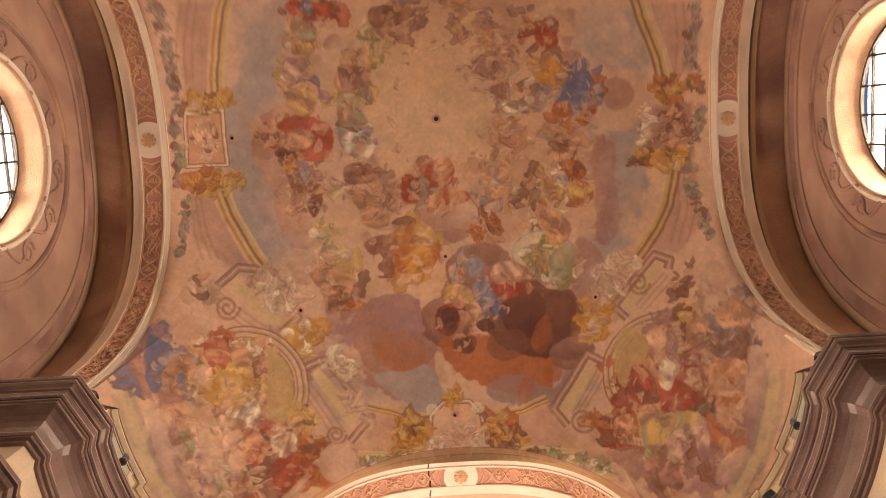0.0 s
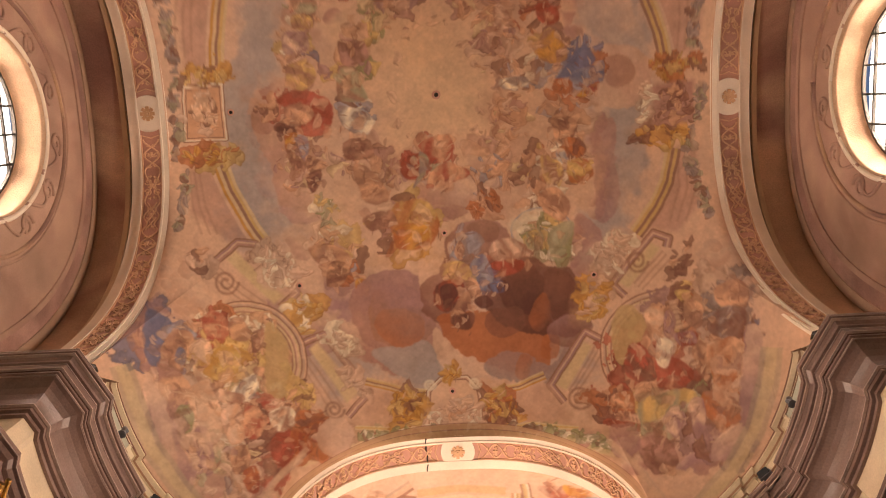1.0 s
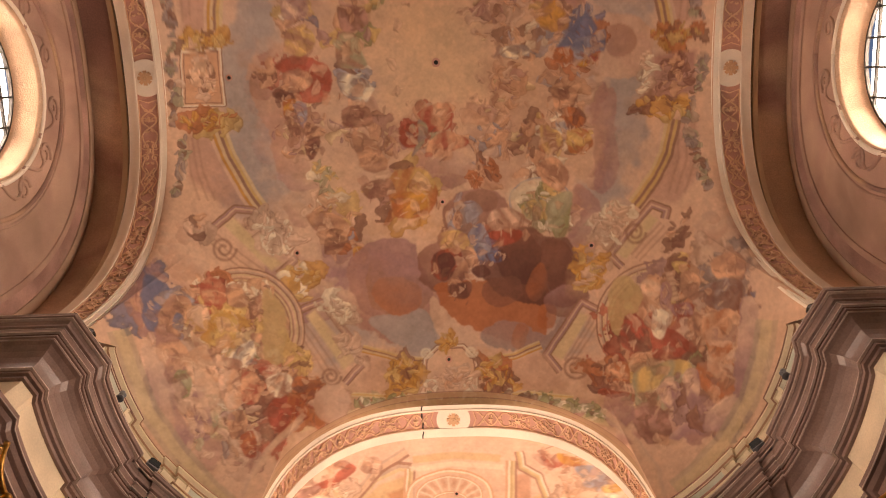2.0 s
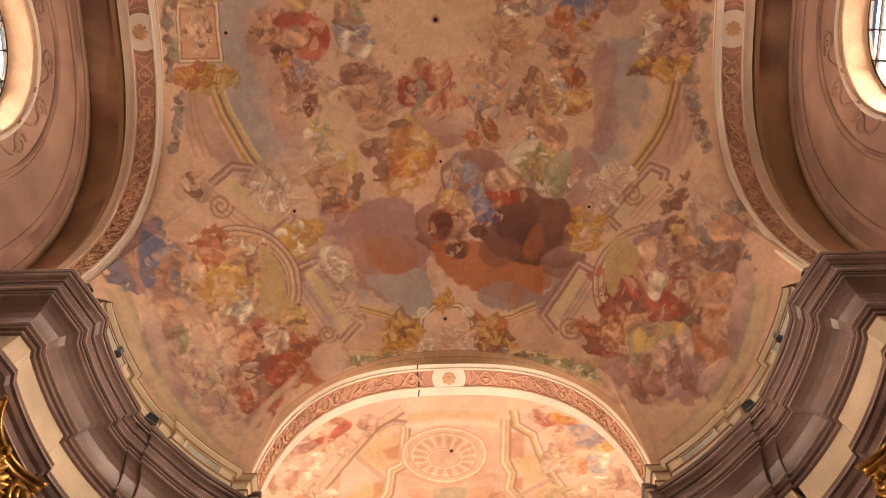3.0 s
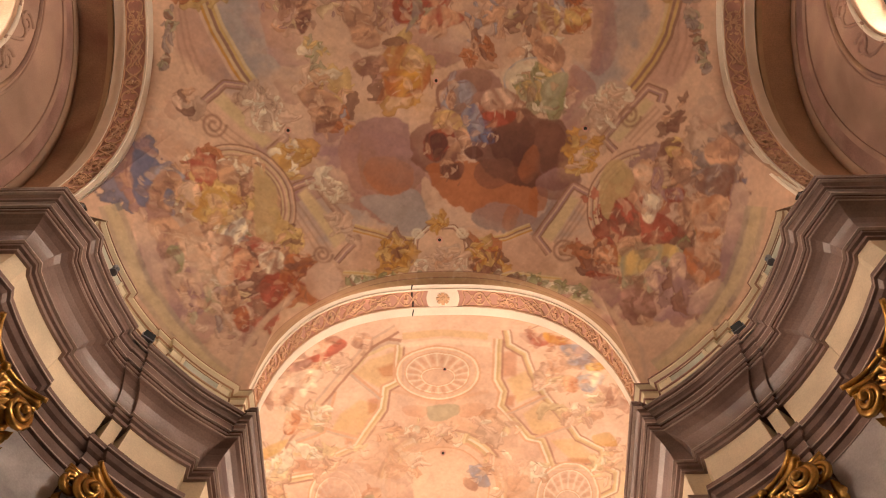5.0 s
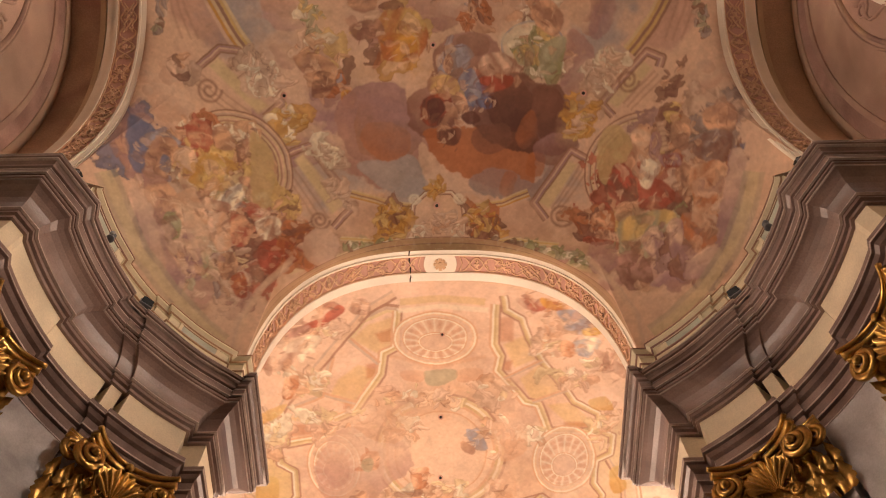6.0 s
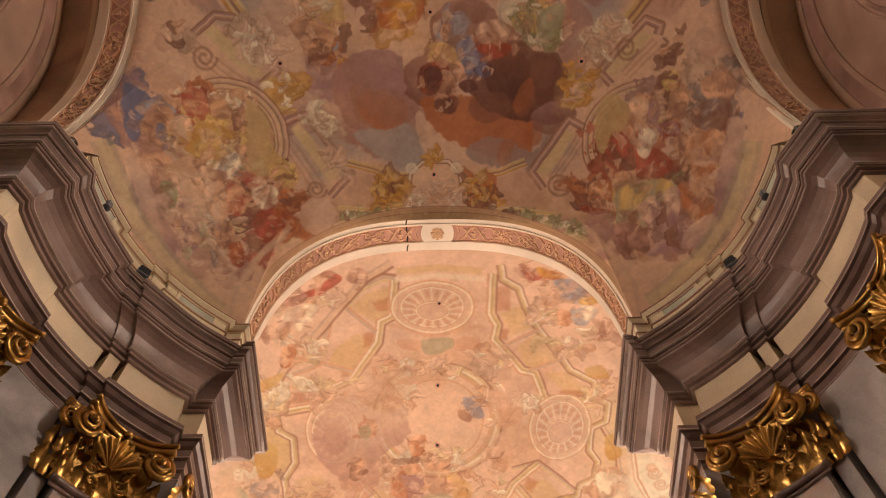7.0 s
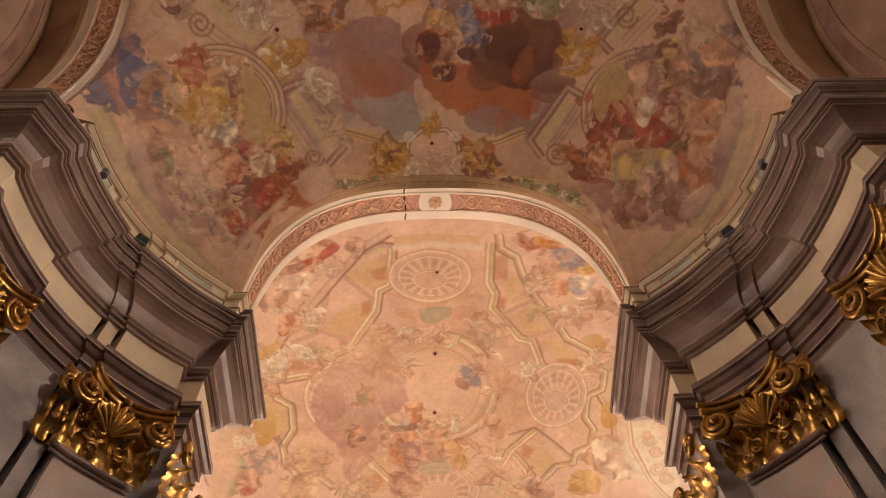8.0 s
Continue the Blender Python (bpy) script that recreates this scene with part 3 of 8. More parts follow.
# throngs of drapery
DOME.crowd(-0.145, -0.136, 0.0322, 0.0188, 0, 10, 0.0109, [RED, LIGHT_BLUE, UMBER, RED, FLESH], 119)
DOME.crowd(-0.157, -0.105, 0.0227, 0.0190, 0, 7, 0.0085, DRAPERY, 120)
DOME.crowd(-0.167, -0.067, 0.0195, 0.0288, 0, 11, 0.0086, [BLUE, YELLOW, FLESH, WHITE, UMBER], 121)
DOME.crowd(-0.166, 0.001, 0.0362, 0.0261, 0, 11, 0.0124, [RED, RED, RUST, FLESH, UMBER], 122)
DOME.crowd(-0.157, 0.011, 0.0250, 0.0196, 0, 7, 0.0094, [WHITE, FLESH, LIGHT_BLUE, UMBER], 123)
DOME.crowd(-0.202, 0.002, 0.0197, 0.0078, 10, 4, 0.0087, [UMBER, FLESH], 124)
DOME.crowd(-0.167, 0.063, 0.0299, 0.0332, 60, 15, 0.0101, DUSKY, 125)
DOME.crowd(-0.101, 0.014, 0.0231, 0.0262, 0, 11, 0.0087, [LIGHT_BLUE, WHITE, FLESH, UMBER], 126)
DOME.crowd(-0.107, -0.038, 0.0196, 0.0322, 90, 10, 0.0086, [GREEN, FLESH, YELLOW, VIOLET], 127)
DOME.crowd(-0.077, -0.088, 0.0292, 0.0190, -30, 10, 0.0098, [YELLOW, FLESH, GREEN, STRAW], 128)
DOME.crowd(-0.046, -0.118, 0.0452, 0.0157, -15, 14, 0.0091, DUSKY, 129)
DOME.crowd(-0.098, 0.067, 0.0199, 0.0332, 90, 14, 0.0101, DUSKY, 130)
DOME.crowd(-0.066, 0.089, 0.0167, 0.0267, 60, 8, 0.0089, DUSKY, 131)
DOME.crowd(-0.012, 0.072, 0.0332, 0.0232, 0, 14, 0.0126, [RED, RED, FLESH, RUST, SAGE, PALE], 132)
DOME.crowd(-0.035, 0.074, 0.0146, 0.0120, 0, 4, 0.0095, [RUST, RED], 133)
DOME.crowd(0.003, 0.053, 0.0199, 0.0119, 0, 4, 0.0101, [RED, FLESH], 134)
DOME.crowd(-0.036, 0.145, 0.0336, 0.0305, 0, 18, 0.0115, [YELLOW, GILT, FLESH, UMBER, FLESH], 135)
DOME.crowd(-0.033, 0.162, 0.0168, 0.0170, 0, 5, 0.0116, [GILT, YELLOW], 136)
DOME.crowd(-0.069, 0.143, 0.0235, 0.0102, -15, 5, 0.0096, [UMBER, MAUVE], 137)
DOME.crowd(-0.131, 0.163, 0.0337, 0.0239, 20, 17, 0.0110, [FLESH, WHITE, UMBER, PALE, YELLOW], 138)
DOME.crowd(-0.127, 0.198, 0.0271, 0.0207, 40, 8, 0.0104, [FLESH, UMBER, LIGHT_BLUE, ORANGE], 139)
DOME.crowd(-0.142, 0.125, 0.0134, 0.0270, -30, 7, 0.0089, [GREEN, WHITE, SAGE, YELLOW], 140)
DOME.crowd(0.105, -0.097, 0.0259, 0.0316, 60, 11, 0.0109, [RUST, ORANGE, UMBER, WHITE, FLESH], 141)
DOME.crowd(0.096, -0.027, 0.0294, 0.0193, 0, 10, 0.0093, [LIGHT_BLUE, FLESH, WHITE, UMBER], 142)
DOME.crowd(0.129, -0.051, 0.0196, 0.0224, 0, 7, 0.0110, [GREEN, YELLOW, UMBER, FLESH], 143)
DOME.crowd(0.155, -0.037, 0.0294, 0.0257, -40, 10, 0.0135, [BLUE, BLUE, LIGHT_BLUE, FLESH], 144)
DOME.crowd(0.174, -0.019, 0.0183, 0.0129, 0, 4, 0.0099, [LIGHT_BLUE, ORANGE], 145)
DOME.crowd(0.144, 0.005, 0.0329, 0.0162, -20, 10, 0.0106, [FLESH, ORANGE, LIGHT_BLUE], 146)
DOME.crowd(0.142, 0.041, 0.0231, 0.0197, 0, 11, 0.0106, [UMBER, FLESH, PALE], 147)
DOME.crowd(0.131, 0.080, 0.0266, 0.0399, 80, 20, 0.0107, [FLESH, ORANGE, YELLOW, UMBER, WHITE], 148)
DOME.crowd(0.113, 0.119, 0.0267, 0.0235, 0, 12, 0.0096, [WHITE, FLESH, UMBER, PALE], 149)
DOME.crowd(0.076, 0.050, 0.0265, 0.0593, 0, 24, 0.0088, DUSKY, 150)
DOME.crowd(0.068, -0.080, 0.0260, 0.0571, 20, 24, 0.0085, DUSKY, 151)
DOME.crowd(0.054, 0.089, 0.0200, 0.0333, 30, 11, 0.0089, [LIGHT_BLUE, FLESH, PALE], 152)
DOME.crowd(0.050, -0.106, 0.0388, 0.0189, 20, 12, 0.0085, DUSKY, 153)
DOME.ellipse(0.111, 0.159, 0.0350, 0.0272, 0.0041, (LIGHT_BLUE, SKY, PALE), 0, 360)
DOME.blob(0.101, 0.156, 0.0269, 0.0217, 0, WHITE, 0.4, 0.5, 1)
DOME.crowd(0.118, 0.173, 0.0337, 0.0273, 40, 26, 0.0115, [GREEN, GREEN, SAGE, FLESH, YELLOW, WHITE], 154)
DOME.crowd(0.043, 0.122, 0.0167, 0.0202, 60, 12, 0.0094, [FLESH, ORANGE, UMBER], 155)
# larger plain pieces of cloth over the throngs
DOME.mass([(-0.191, -0.009), (-0.164, -0.019), (-0.135, -0.010), (-0.126, 0.010), (-0.135, 0.030), (-0.158, 0.035), (-0.171, 0.027), (-0.154, 0.015), (-0.159, 0.004), (-0.182, 0.001)], RED, RUST, 513, folds=4)
DOME.mass([(-0.182, -0.000), (-0.156, -0.002), (-0.149, 0.012), (-0.161, 0.021), (-0.178, 0.018)], FLESH, SEPIA, 514, folds=4)
DOME.mass([(-0.190, 0.017), (-0.171, 0.026), (-0.175, 0.035), (-0.196, 0.026)], UMBER, DARK, 515, folds=4)
DOME.mass([(-0.185, 0.033), (-0.171, 0.030), (-0.169, 0.043), (-0.183, 0.053)], GILT, ORANGE, 516, folds=4)
DOME.mass([(-0.183, 0.046), (-0.166, 0.044), (-0.160, 0.064), (-0.172, 0.074), (-0.181, 0.063)], SEPIA, UMBER, 517, folds=4)
DOME.mass([(-0.170, 0.033), (-0.157, 0.039), (-0.162, 0.064), (-0.170, 0.051)], LIGHT_BLUE, VIOLET, 518, folds=4)
DOME.mass([(-0.160, 0.057), (-0.136, 0.068), (-0.150, 0.076), (-0.161, 0.072)], FLESH, UMBER, 519, folds=4)
DOME.mass([(-0.158, 0.077), (-0.145, 0.074), (-0.147, 0.089), (-0.157, 0.101), (-0.163, 0.088)], UMBER, DARK, 520, folds=4)
DOME.mass([(-0.170, -0.146), (-0.147, -0.148), (-0.116, -0.140), (-0.130, -0.128), (-0.146, -0.124), (-0.166, -0.134)], RED, RUST, 521, folds=4)
DOME.mass([(-0.151, -0.148), (-0.140, -0.145), (-0.143, -0.131), (-0.152, -0.135)], LIGHT_BLUE, BLUE, 522, folds=4)
DOME.mass([(-0.162, -0.130), (-0.137, -0.117), (-0.143, -0.103), (-0.164, -0.108)], SAGE, SEPIA, 523, folds=4)
DOME.mass([(-0.167, -0.102), (-0.148, -0.102), (-0.144, -0.088), (-0.165, -0.087)], YELLOW, SEPIA, 524, folds=4)
DOME.mass([(-0.176, -0.084), (-0.153, -0.083), (-0.153, -0.060), (-0.178, -0.061)], PALE, VIOLET, 525, folds=4)
DOME.mass([(-0.175, -0.048), (-0.152, -0.048), (-0.143, -0.034), (-0.160, -0.018), (-0.178, -0.025)], YELLOW, SEPIA, 526, folds=4)
DOME.mass([(-0.116, -0.042), (-0.100, -0.042), (-0.091, -0.024), (-0.086, -0.006), (-0.114, -0.002), (-0.119, -0.023)], SAGE, SEPIA, 527, folds=4)
DOME.mass([(-0.115, -0.071), (-0.088, -0.070), (-0.084, -0.050), (-0.111, -0.044)], MAUVE, UMBER, 528, folds=4)
DOME.mass([(-0.120, 0.003), (-0.094, 0.007), (-0.081, 0.019), (-0.089, 0.036), (-0.114, 0.027)], WHITE, GREY, 529, folds=4)
DOME.mass([(-0.117, 0.043), (-0.089, 0.040), (-0.083, 0.061), (-0.112, 0.064)], SEPIA, UMBER, 530, folds=4)
DOME.mass([(-0.106, 0.070), (-0.082, 0.081), (-0.067, 0.113), (-0.094, 0.116), (-0.104, 0.094)], FLESH, SEPIA, 531, folds=4)
DOME.mass([(-0.074, -0.135), (-0.045, -0.136), (-0.026, -0.129), (-0.046, -0.114), (-0.072, -0.113)], SEPIA, UMBER, 532, folds=4)
DOME.mass([(-0.020, 0.045), (0.003, 0.040), (0.013, 0.053), (0.008, 0.070), (-0.012, 0.073), (-0.022, 0.061)], FLESH, RED, 533, folds=4)
DOME.mass([(-0.051, 0.070), (-0.028, 0.060), (-0.017, 0.075), (-0.033, 0.091), (-0.050, 0.087)], RED, RUST, 534, folds=4)
DOME.mass([(-0.027, 0.058), (-0.017, 0.068), (-0.029, 0.095), (-0.037, 0.102), (-0.029, 0.075)], SAGE, GREY, 535, folds=4)
DOME.mass([(-0.015, 0.082), (0.008, 0.073), (0.032, 0.088), (0.007, 0.097), (-0.020, 0.099)], FLESH, RED, 536, folds=4)
DOME.mass([(-0.059, 0.120), (-0.021, 0.118), (-0.008, 0.146), (-0.024, 0.173), (-0.056, 0.168), (-0.069, 0.143)], YELLOW, ORANGE, 537, folds=4)
DOME.mass([(-0.100, 0.134), (-0.068, 0.125), (-0.061, 0.143), (-0.090, 0.150)], SEPIA, UMBER, 538, folds=4)
DOME.mass([(0.152, -0.043), (0.159, -0.059), (0.169, -0.055), (0.179, -0.035), (0.158, -0.022), (0.134, -0.015), (0.141, -0.028)], BLUE, BLUE, 539, folds=4)
DOME.mass([(0.154, -0.024), (0.184, -0.030), (0.187, -0.012), (0.164, -0.003), (0.151, -0.010)], LIGHT_BLUE, BLUE, 540, folds=4)
DOME.mass([(0.164, -0.004), (0.183, -0.012), (0.178, 0.001), (0.155, 0.006)], GILT, RED, 541, folds=4)
DOME.mass([(0.133, -0.018), (0.152, -0.014), (0.147, -0.000), (0.129, -0.004)], ORANGE, ORANGE, 542, folds=4)
DOME.mass([(0.114, -0.102), (0.134, -0.099), (0.138, -0.085), (0.127, -0.078), (0.114, -0.086)], RED, RUST, 543, folds=4)
DOME.mass([(0.127, -0.113), (0.138, -0.111), (0.140, -0.101), (0.129, -0.099)], MAUVE, UMBER, 544, folds=4)
DOME.mass([(0.115, -0.068), (0.133, -0.072), (0.147, -0.043), (0.132, -0.037), (0.114, -0.041)], GILT, SEPIA, 545, folds=4)
DOME.mass([(0.068, -0.019), (0.095, -0.024), (0.102, -0.014), (0.074, -0.009)], WHITE, GREY, 546, folds=4)
DOME.mass([(0.063, -0.099), (0.079, -0.097), (0.085, -0.079), (0.068, -0.078)], PALE, SEPIA, 547, folds=4)
DOME.mass([(0.125, 0.027), (0.143, 0.024), (0.157, 0.035), (0.148, 0.056), (0.131, 0.054)], FLESH, UMBER, 548, folds=4)
DOME.mass([(0.131, 0.065), (0.141, 0.066), (0.143, 0.088), (0.133, 0.088)], WHITE, LIGHT_BLUE, 549, folds=4)
DOME.mass([(0.144, 0.077), (0.165, 0.074), (0.172, 0.095), (0.146, 0.102)], YELLOW, ORANGE, 550, folds=4)
DOME.mass([(0.113, 0.072), (0.131, 0.076), (0.139, 0.094), (0.119, 0.104)], YELLOW, SEPIA, 551, folds=4)
DOME.mass([(0.112, 0.112), (0.133, 0.109), (0.147, 0.128), (0.135, 0.149), (0.114, 0.133)], FLESH, SEPIA, 552, folds=4)
DOME.mass([(0.142, 0.051), (0.162, 0.055), (0.165, 0.068), (0.145, 0.074)], ORANGE, UMBER, 553, folds=4)
DOME.mass([(0.117, 0.164), (0.145, 0.148), (0.149, 0.165), (0.145, 0.192), (0.135, 0.214), (0.126, 0.198)], SAGE, GREEN, 554, folds=4)
DOME.mass([(0.090, 0.165), (0.107, 0.157), (0.114, 0.171), (0.104, 0.181), (0.092, 0.177)], YELLOW, SAGE, 555, folds=4)
DOME.mass([(-0.167, 0.166), (-0.140, 0.163), (-0.117, 0.177), (-0.125, 0.194), (-0.152, 0.190)], FLESH, SEPIA, 556, folds=4)
DOME.mass([(-0.142, 0.186), (-0.121, 0.187), (-0.126, 0.211), (-0.147, 0.214)], FLESH, UMBER, 557, folds=4)
DOME.mass([(-0.112, 0.208), (-0.096, 0.211), (-0.100, 0.229), (-0.113, 0.225)], GILT, ORANGE, 558, folds=4)
DOME.mass([(-0.063, 0.148), (-0.026, 0.145), (-0.023, 0.170), (-0.057, 0.173)], GILT, ORANGE, 559, folds=4)
DOME.mass([(0.010, 0.176), (-0.004, 0.184), (-0.011, 0.199), (-0.000, 0.189)], FLESH, SEPIA, 560, folds=4)
# storm cloud
DOME.mass([(-0.122, 0.237), (-0.092, 0.201), (-0.064, 0.193), (-0.038, 0.209), (-0.031, 0.251), (-0.047, 0.295), (-0.075, 0.300), (-0.104, 0.285)], VIOLET, MAUVE, 561)
DOME.mass([(-0.094, 0.230), (-0.065, 0.219), (-0.044, 0.221), (-0.019, 0.258), (-0.033, 0.287), (-0.067, 0.298), (-0.095, 0.278)], VIOLET, SEPIA, 562)
DOME.mass([(-0.096, 0.296), (-0.068, 0.295), (-0.033, 0.287), (-0.018, 0.309), (-0.021, 0.339), (-0.062, 0.333), (-0.090, 0.314)], SKY, SKY, 563)
DOME.mass([(-0.022, 0.272), (0.001, 0.291), (0.043, 0.310), (0.057, 0.332), (0.008, 0.335), (-0.020, 0.309)], CREAM, PALE, 564)
DOME.mass([(-0.087, 0.253), (-0.059, 0.247), (-0.036, 0.258), (-0.037, 0.283), (-0.068, 0.295), (-0.091, 0.275)], SEPIA, ORANGE, 565, alpha=0.6)
DOME.mass([(-0.036, 0.224), (-0.017, 0.203), (0.010, 0.195), (0.024, 0.261), (-0.005, 0.267), (-0.029, 0.260)], MAUVE, UMBER, 566)
DOME.mass([(-0.004, 0.184), (0.004, 0.155), (0.031, 0.141), (0.057, 0.145), (0.072, 0.163), (0.065, 0.192), (0.030, 0.198)], MAUVE, UMBER, 567)
DOME.mass([(0.024, 0.149), (0.044, 0.142), (0.060, 0.150), (0.057, 0.165), (0.030, 0.168)], SEPIA, UMBER, 568, alpha=0.6)
DOME.mass([(-0.015, 0.258), (0.043, 0.251), (0.112, 0.261), (0.121, 0.311), (0.099, 0.349), (0.064, 0.326), (0.022, 0.311), (-0.004, 0.289)], ORANGE, ORANGE, 569)
DOME.mass([(0.039, 0.313), (0.077, 0.309), (0.119, 0.326), (0.147, 0.297), (0.168, 0.276), (0.155, 0.313), (0.127, 0.346), (0.078, 0.345), (0.049, 0.336)], MAUVE, GREY, 570)
DOME.mass([(0.043, 0.197), (0.064, 0.186), (0.104, 0.191), (0.118, 0.205), (0.145, 0.209), (0.167, 0.241), (0.172, 0.276), (0.147, 0.299), (0.112, 0.291), (0.077, 0.282), (0.050, 0.261), (0.038, 0.224)], UMBER, DARK, 571)
DOME.mass([(0.057, 0.204), (0.097, 0.197), (0.113, 0.226), (0.098, 0.258), (0.069, 0.254)], UMBER, DARK, 572)
DOME.mass([(0.113, 0.209), (0.142, 0.213), (0.158, 0.248), (0.146, 0.284), (0.126, 0.277), (0.113, 0.240)], UMBER, DARK, 573)
DOME.mass([(0.043, 0.256), (0.081, 0.250), (0.088, 0.275), (0.064, 0.288), (0.043, 0.281)], UMBER, UMBER, 574, alpha=0.7)
DOME.mass([(0.111, 0.233), (0.120, 0.261), (0.105, 0.284), (0.093, 0.268)], ORANGE, UMBER, 575, alpha=0.75)
DOME.mass([(0.111, 0.289), (0.131, 0.293), (0.126, 0.317), (0.107, 0.313)], ORANGE, ORANGE, 576, alpha=0.7)
DOME.mass([(0.119, 0.275), (0.153, 0.263), (0.172, 0.283), (0.147, 0.306), (0.121, 0.298)], VIOLET, UMBER, 577, alpha=0.75)
DOME.mass([(0.081, 0.311), (0.095, 0.318), (0.088, 0.344), (0.074, 0.336)], ORANGE, SEPIA, 578, alpha=0.6)
DOME.mass([(0.039, 0.183), (0.077, 0.189), (0.092, 0.198), (0.077, 0.209), (0.050, 0.212), (0.039, 0.198)], RED, RUST, 579, folds=5)
DOME.mass([(0.050, 0.170), (0.077, 0.166), (0.102, 0.188), (0.077, 0.189), (0.056, 0.192)], PALE, SEPIA, 580, folds=6)
DOME.mass([(0.027, 0.190), (0.044, 0.183), (0.055, 0.218), (0.043, 0.233), (0.030, 0.229), (0.022, 0.210)], LIGHT_BLUE, BLUE, 581, folds=5)
DOME.mass([(0.003, 0.169), (0.030, 0.156), (0.042, 0.170), (0.020, 0.184), (0.002, 0.191)], LIGHT_BLUE, GREY, 582, folds=5)
DOME.mass([(0.014, 0.166), (0.020, 0.176), (0.013, 0.189), (0.007, 0.179)], FLESH, SEPIA, 583, folds=3)
DOME.mass([(-0.012, 0.196), (0.010, 0.189), (0.025, 0.200), (0.020, 0.215), (-0.004, 0.218)], YELLOW, SEPIA, 584, folds=4)
DOME.mass([(0.023, 0.210), (0.034, 0.221), (0.038, 0.247), (0.029, 0.243), (0.018, 0.224)], FLESH, UMBER, 585, folds=2)
DOME.mass([(0.045, 0.221), (0.067, 0.217), (0.072, 0.229), (0.053, 0.232)], BLUE, DARK, 586, folds=3)
DOME.mass([(-0.016, 0.220), (0.003, 0.212), (0.017, 0.220), (0.010, 0.242), (-0.005, 0.253), (-0.020, 0.241)], RUST, DARK, 587, folds=4)
DOME.mass([(-0.012, 0.223), (0.003, 0.218), (0.009, 0.232), (-0.005, 0.243)], DARK, DARK, 588)
DOME.mass([(0.016, 0.229), (0.024, 0.238), (0.007, 0.265), (-0.001, 0.256)], FLESH, UMBER, 589, folds=2)
DOME.mass([(0.028, 0.238), (0.043, 0.234), (0.051, 0.246), (0.036, 0.250)], DARK, DARK, 590)
DOME.mass([(0.000, 0.259), (0.027, 0.255), (0.022, 0.275), (0.004, 0.271)], UMBER, DARK, 591, folds=3)
# painted framework round the sky
DOME.field([(-0.295, -0.156), (-0.237, -0.153), (-0.265, -0.053), (-0.294, -0.042), (-0.294, -0.093)], MAUVE, 0.004, 0.55)
DOME.field([(-0.298, 0.066), (-0.258, 0.068), (-0.219, 0.162), (-0.253, 0.160), (-0.303, 0.116)], MAUVE, 0.004, 0.55)
DOME.field([(0.241, -0.127), (0.303, -0.124), (0.297, -0.048), (0.262, -0.031)], MAUVE, 0.004, 0.55)
DOME.field([(0.267, 0.067), (0.294, 0.069), (0.300, 0.136), (0.273, 0.168), (0.232, 0.159)], MAUVE, 0.004, 0.55)
DOME.frame_band([(-0.226, -0.190), (-0.244, -0.141), (-0.253, -0.097), (-0.259, -0.050)], 0.0214, (STRAW, YELLOW, LINE, STRAW, GILT, PALE))
DOME.frame_band([(-0.265, 0.061), (-0.254, 0.095), (-0.234, 0.137), (-0.219, 0.162)], 0.0226, (STRAW, YELLOW, LINE, STRAW, GILT, PALE))
DOME.frame_band([(0.223, -0.165), (0.238, -0.108), (0.253, -0.070), (0.262, -0.031)], 0.0214, (PALE, STRAW, YELLOW, LINE, YELLOW, LINE))
DOME.frame_band([(0.267, 0.067), (0.259, 0.107), (0.246, 0.133), (0.222, 0.166)], 0.0225, (LINE, YELLOW, LINE, YELLOW, STRAW, PALE))
DOME.line([(-0.290, -0.156), (-0.298, -0.112), (-0.302, -0.062)], 0.0025, LINE, 0.35)
DOME.line([(-0.299, 0.069), (-0.299, 0.110), (-0.292, 0.144)], 0.0027, LINE, 0.35)
DOME.line([(0.291, -0.124), (0.294, -0.086), (0.290, -0.042)], 0.0025, LINE, 0.35)
DOME.line([(0.293, 0.069), (0.295, 0.116), (0.283, 0.155)], 0.0026, LINE, 0.35)
DOME.line([(-0.281, -0.156), (-0.289, -0.112), (-0.293, -0.061)], 0.0025, LINE, 0.35)
DOME.line([(-0.294, 0.070), (-0.291, 0.110), (-0.282, 0.145)], 0.0027, LINE, 0.35)
DOME.line([(0.282, -0.125), (0.285, -0.087), (0.281, -0.043)], 0.0025, LINE, 0.35)
DOME.line([(0.283, 0.068), (0.285, 0.115), (0.273, 0.155)], 0.0026, LINE, 0.35)
DOME.line([(-0.272, -0.155), (-0.280, -0.111), (-0.284, -0.061)], 0.0025, LINE, 0.35)
DOME.line([(-0.288, 0.070), (-0.284, 0.111), (-0.273, 0.145)], 0.0027, LINE, 0.35)
DOME.line([(0.273, -0.125), (0.276, -0.087), (0.272, -0.043)], 0.0025, LINE, 0.35)
DOME.line([(0.274, 0.068), (0.276, 0.114), (0.264, 0.154)], 0.0026, LINE, 0.35)
DOME.field([(-0.295, -0.026), (-0.252, -0.027), (-0.254, 0.032), (-0.299, 0.031)], FLESH, 0.002, 1)
DOME.frame_band([(-0.296, -0.027), (-0.252, -0.028), (-0.253, 0.033), (-0.301, 0.032), (-0.296, -0.027)], 0.0059, (LINE, WHITE, CREAM, LINE))
DOME.crowd(-0.275, 0.001, 0.0171, 0.0196, 0, 20, 0.0085, [PALE, FLESH, UMBER, CREAM], 166)
DOME.crowd(-0.271, -0.041, 0.0294, 0.0097, 0, 14, 0.0097, [GILT, YELLOW, UMBER], 167)
DOME.crowd(-0.273, 0.051, 0.0298, 0.0106, 0, 16, 0.0099, [GILT, YELLOW, ORANGE], 168)
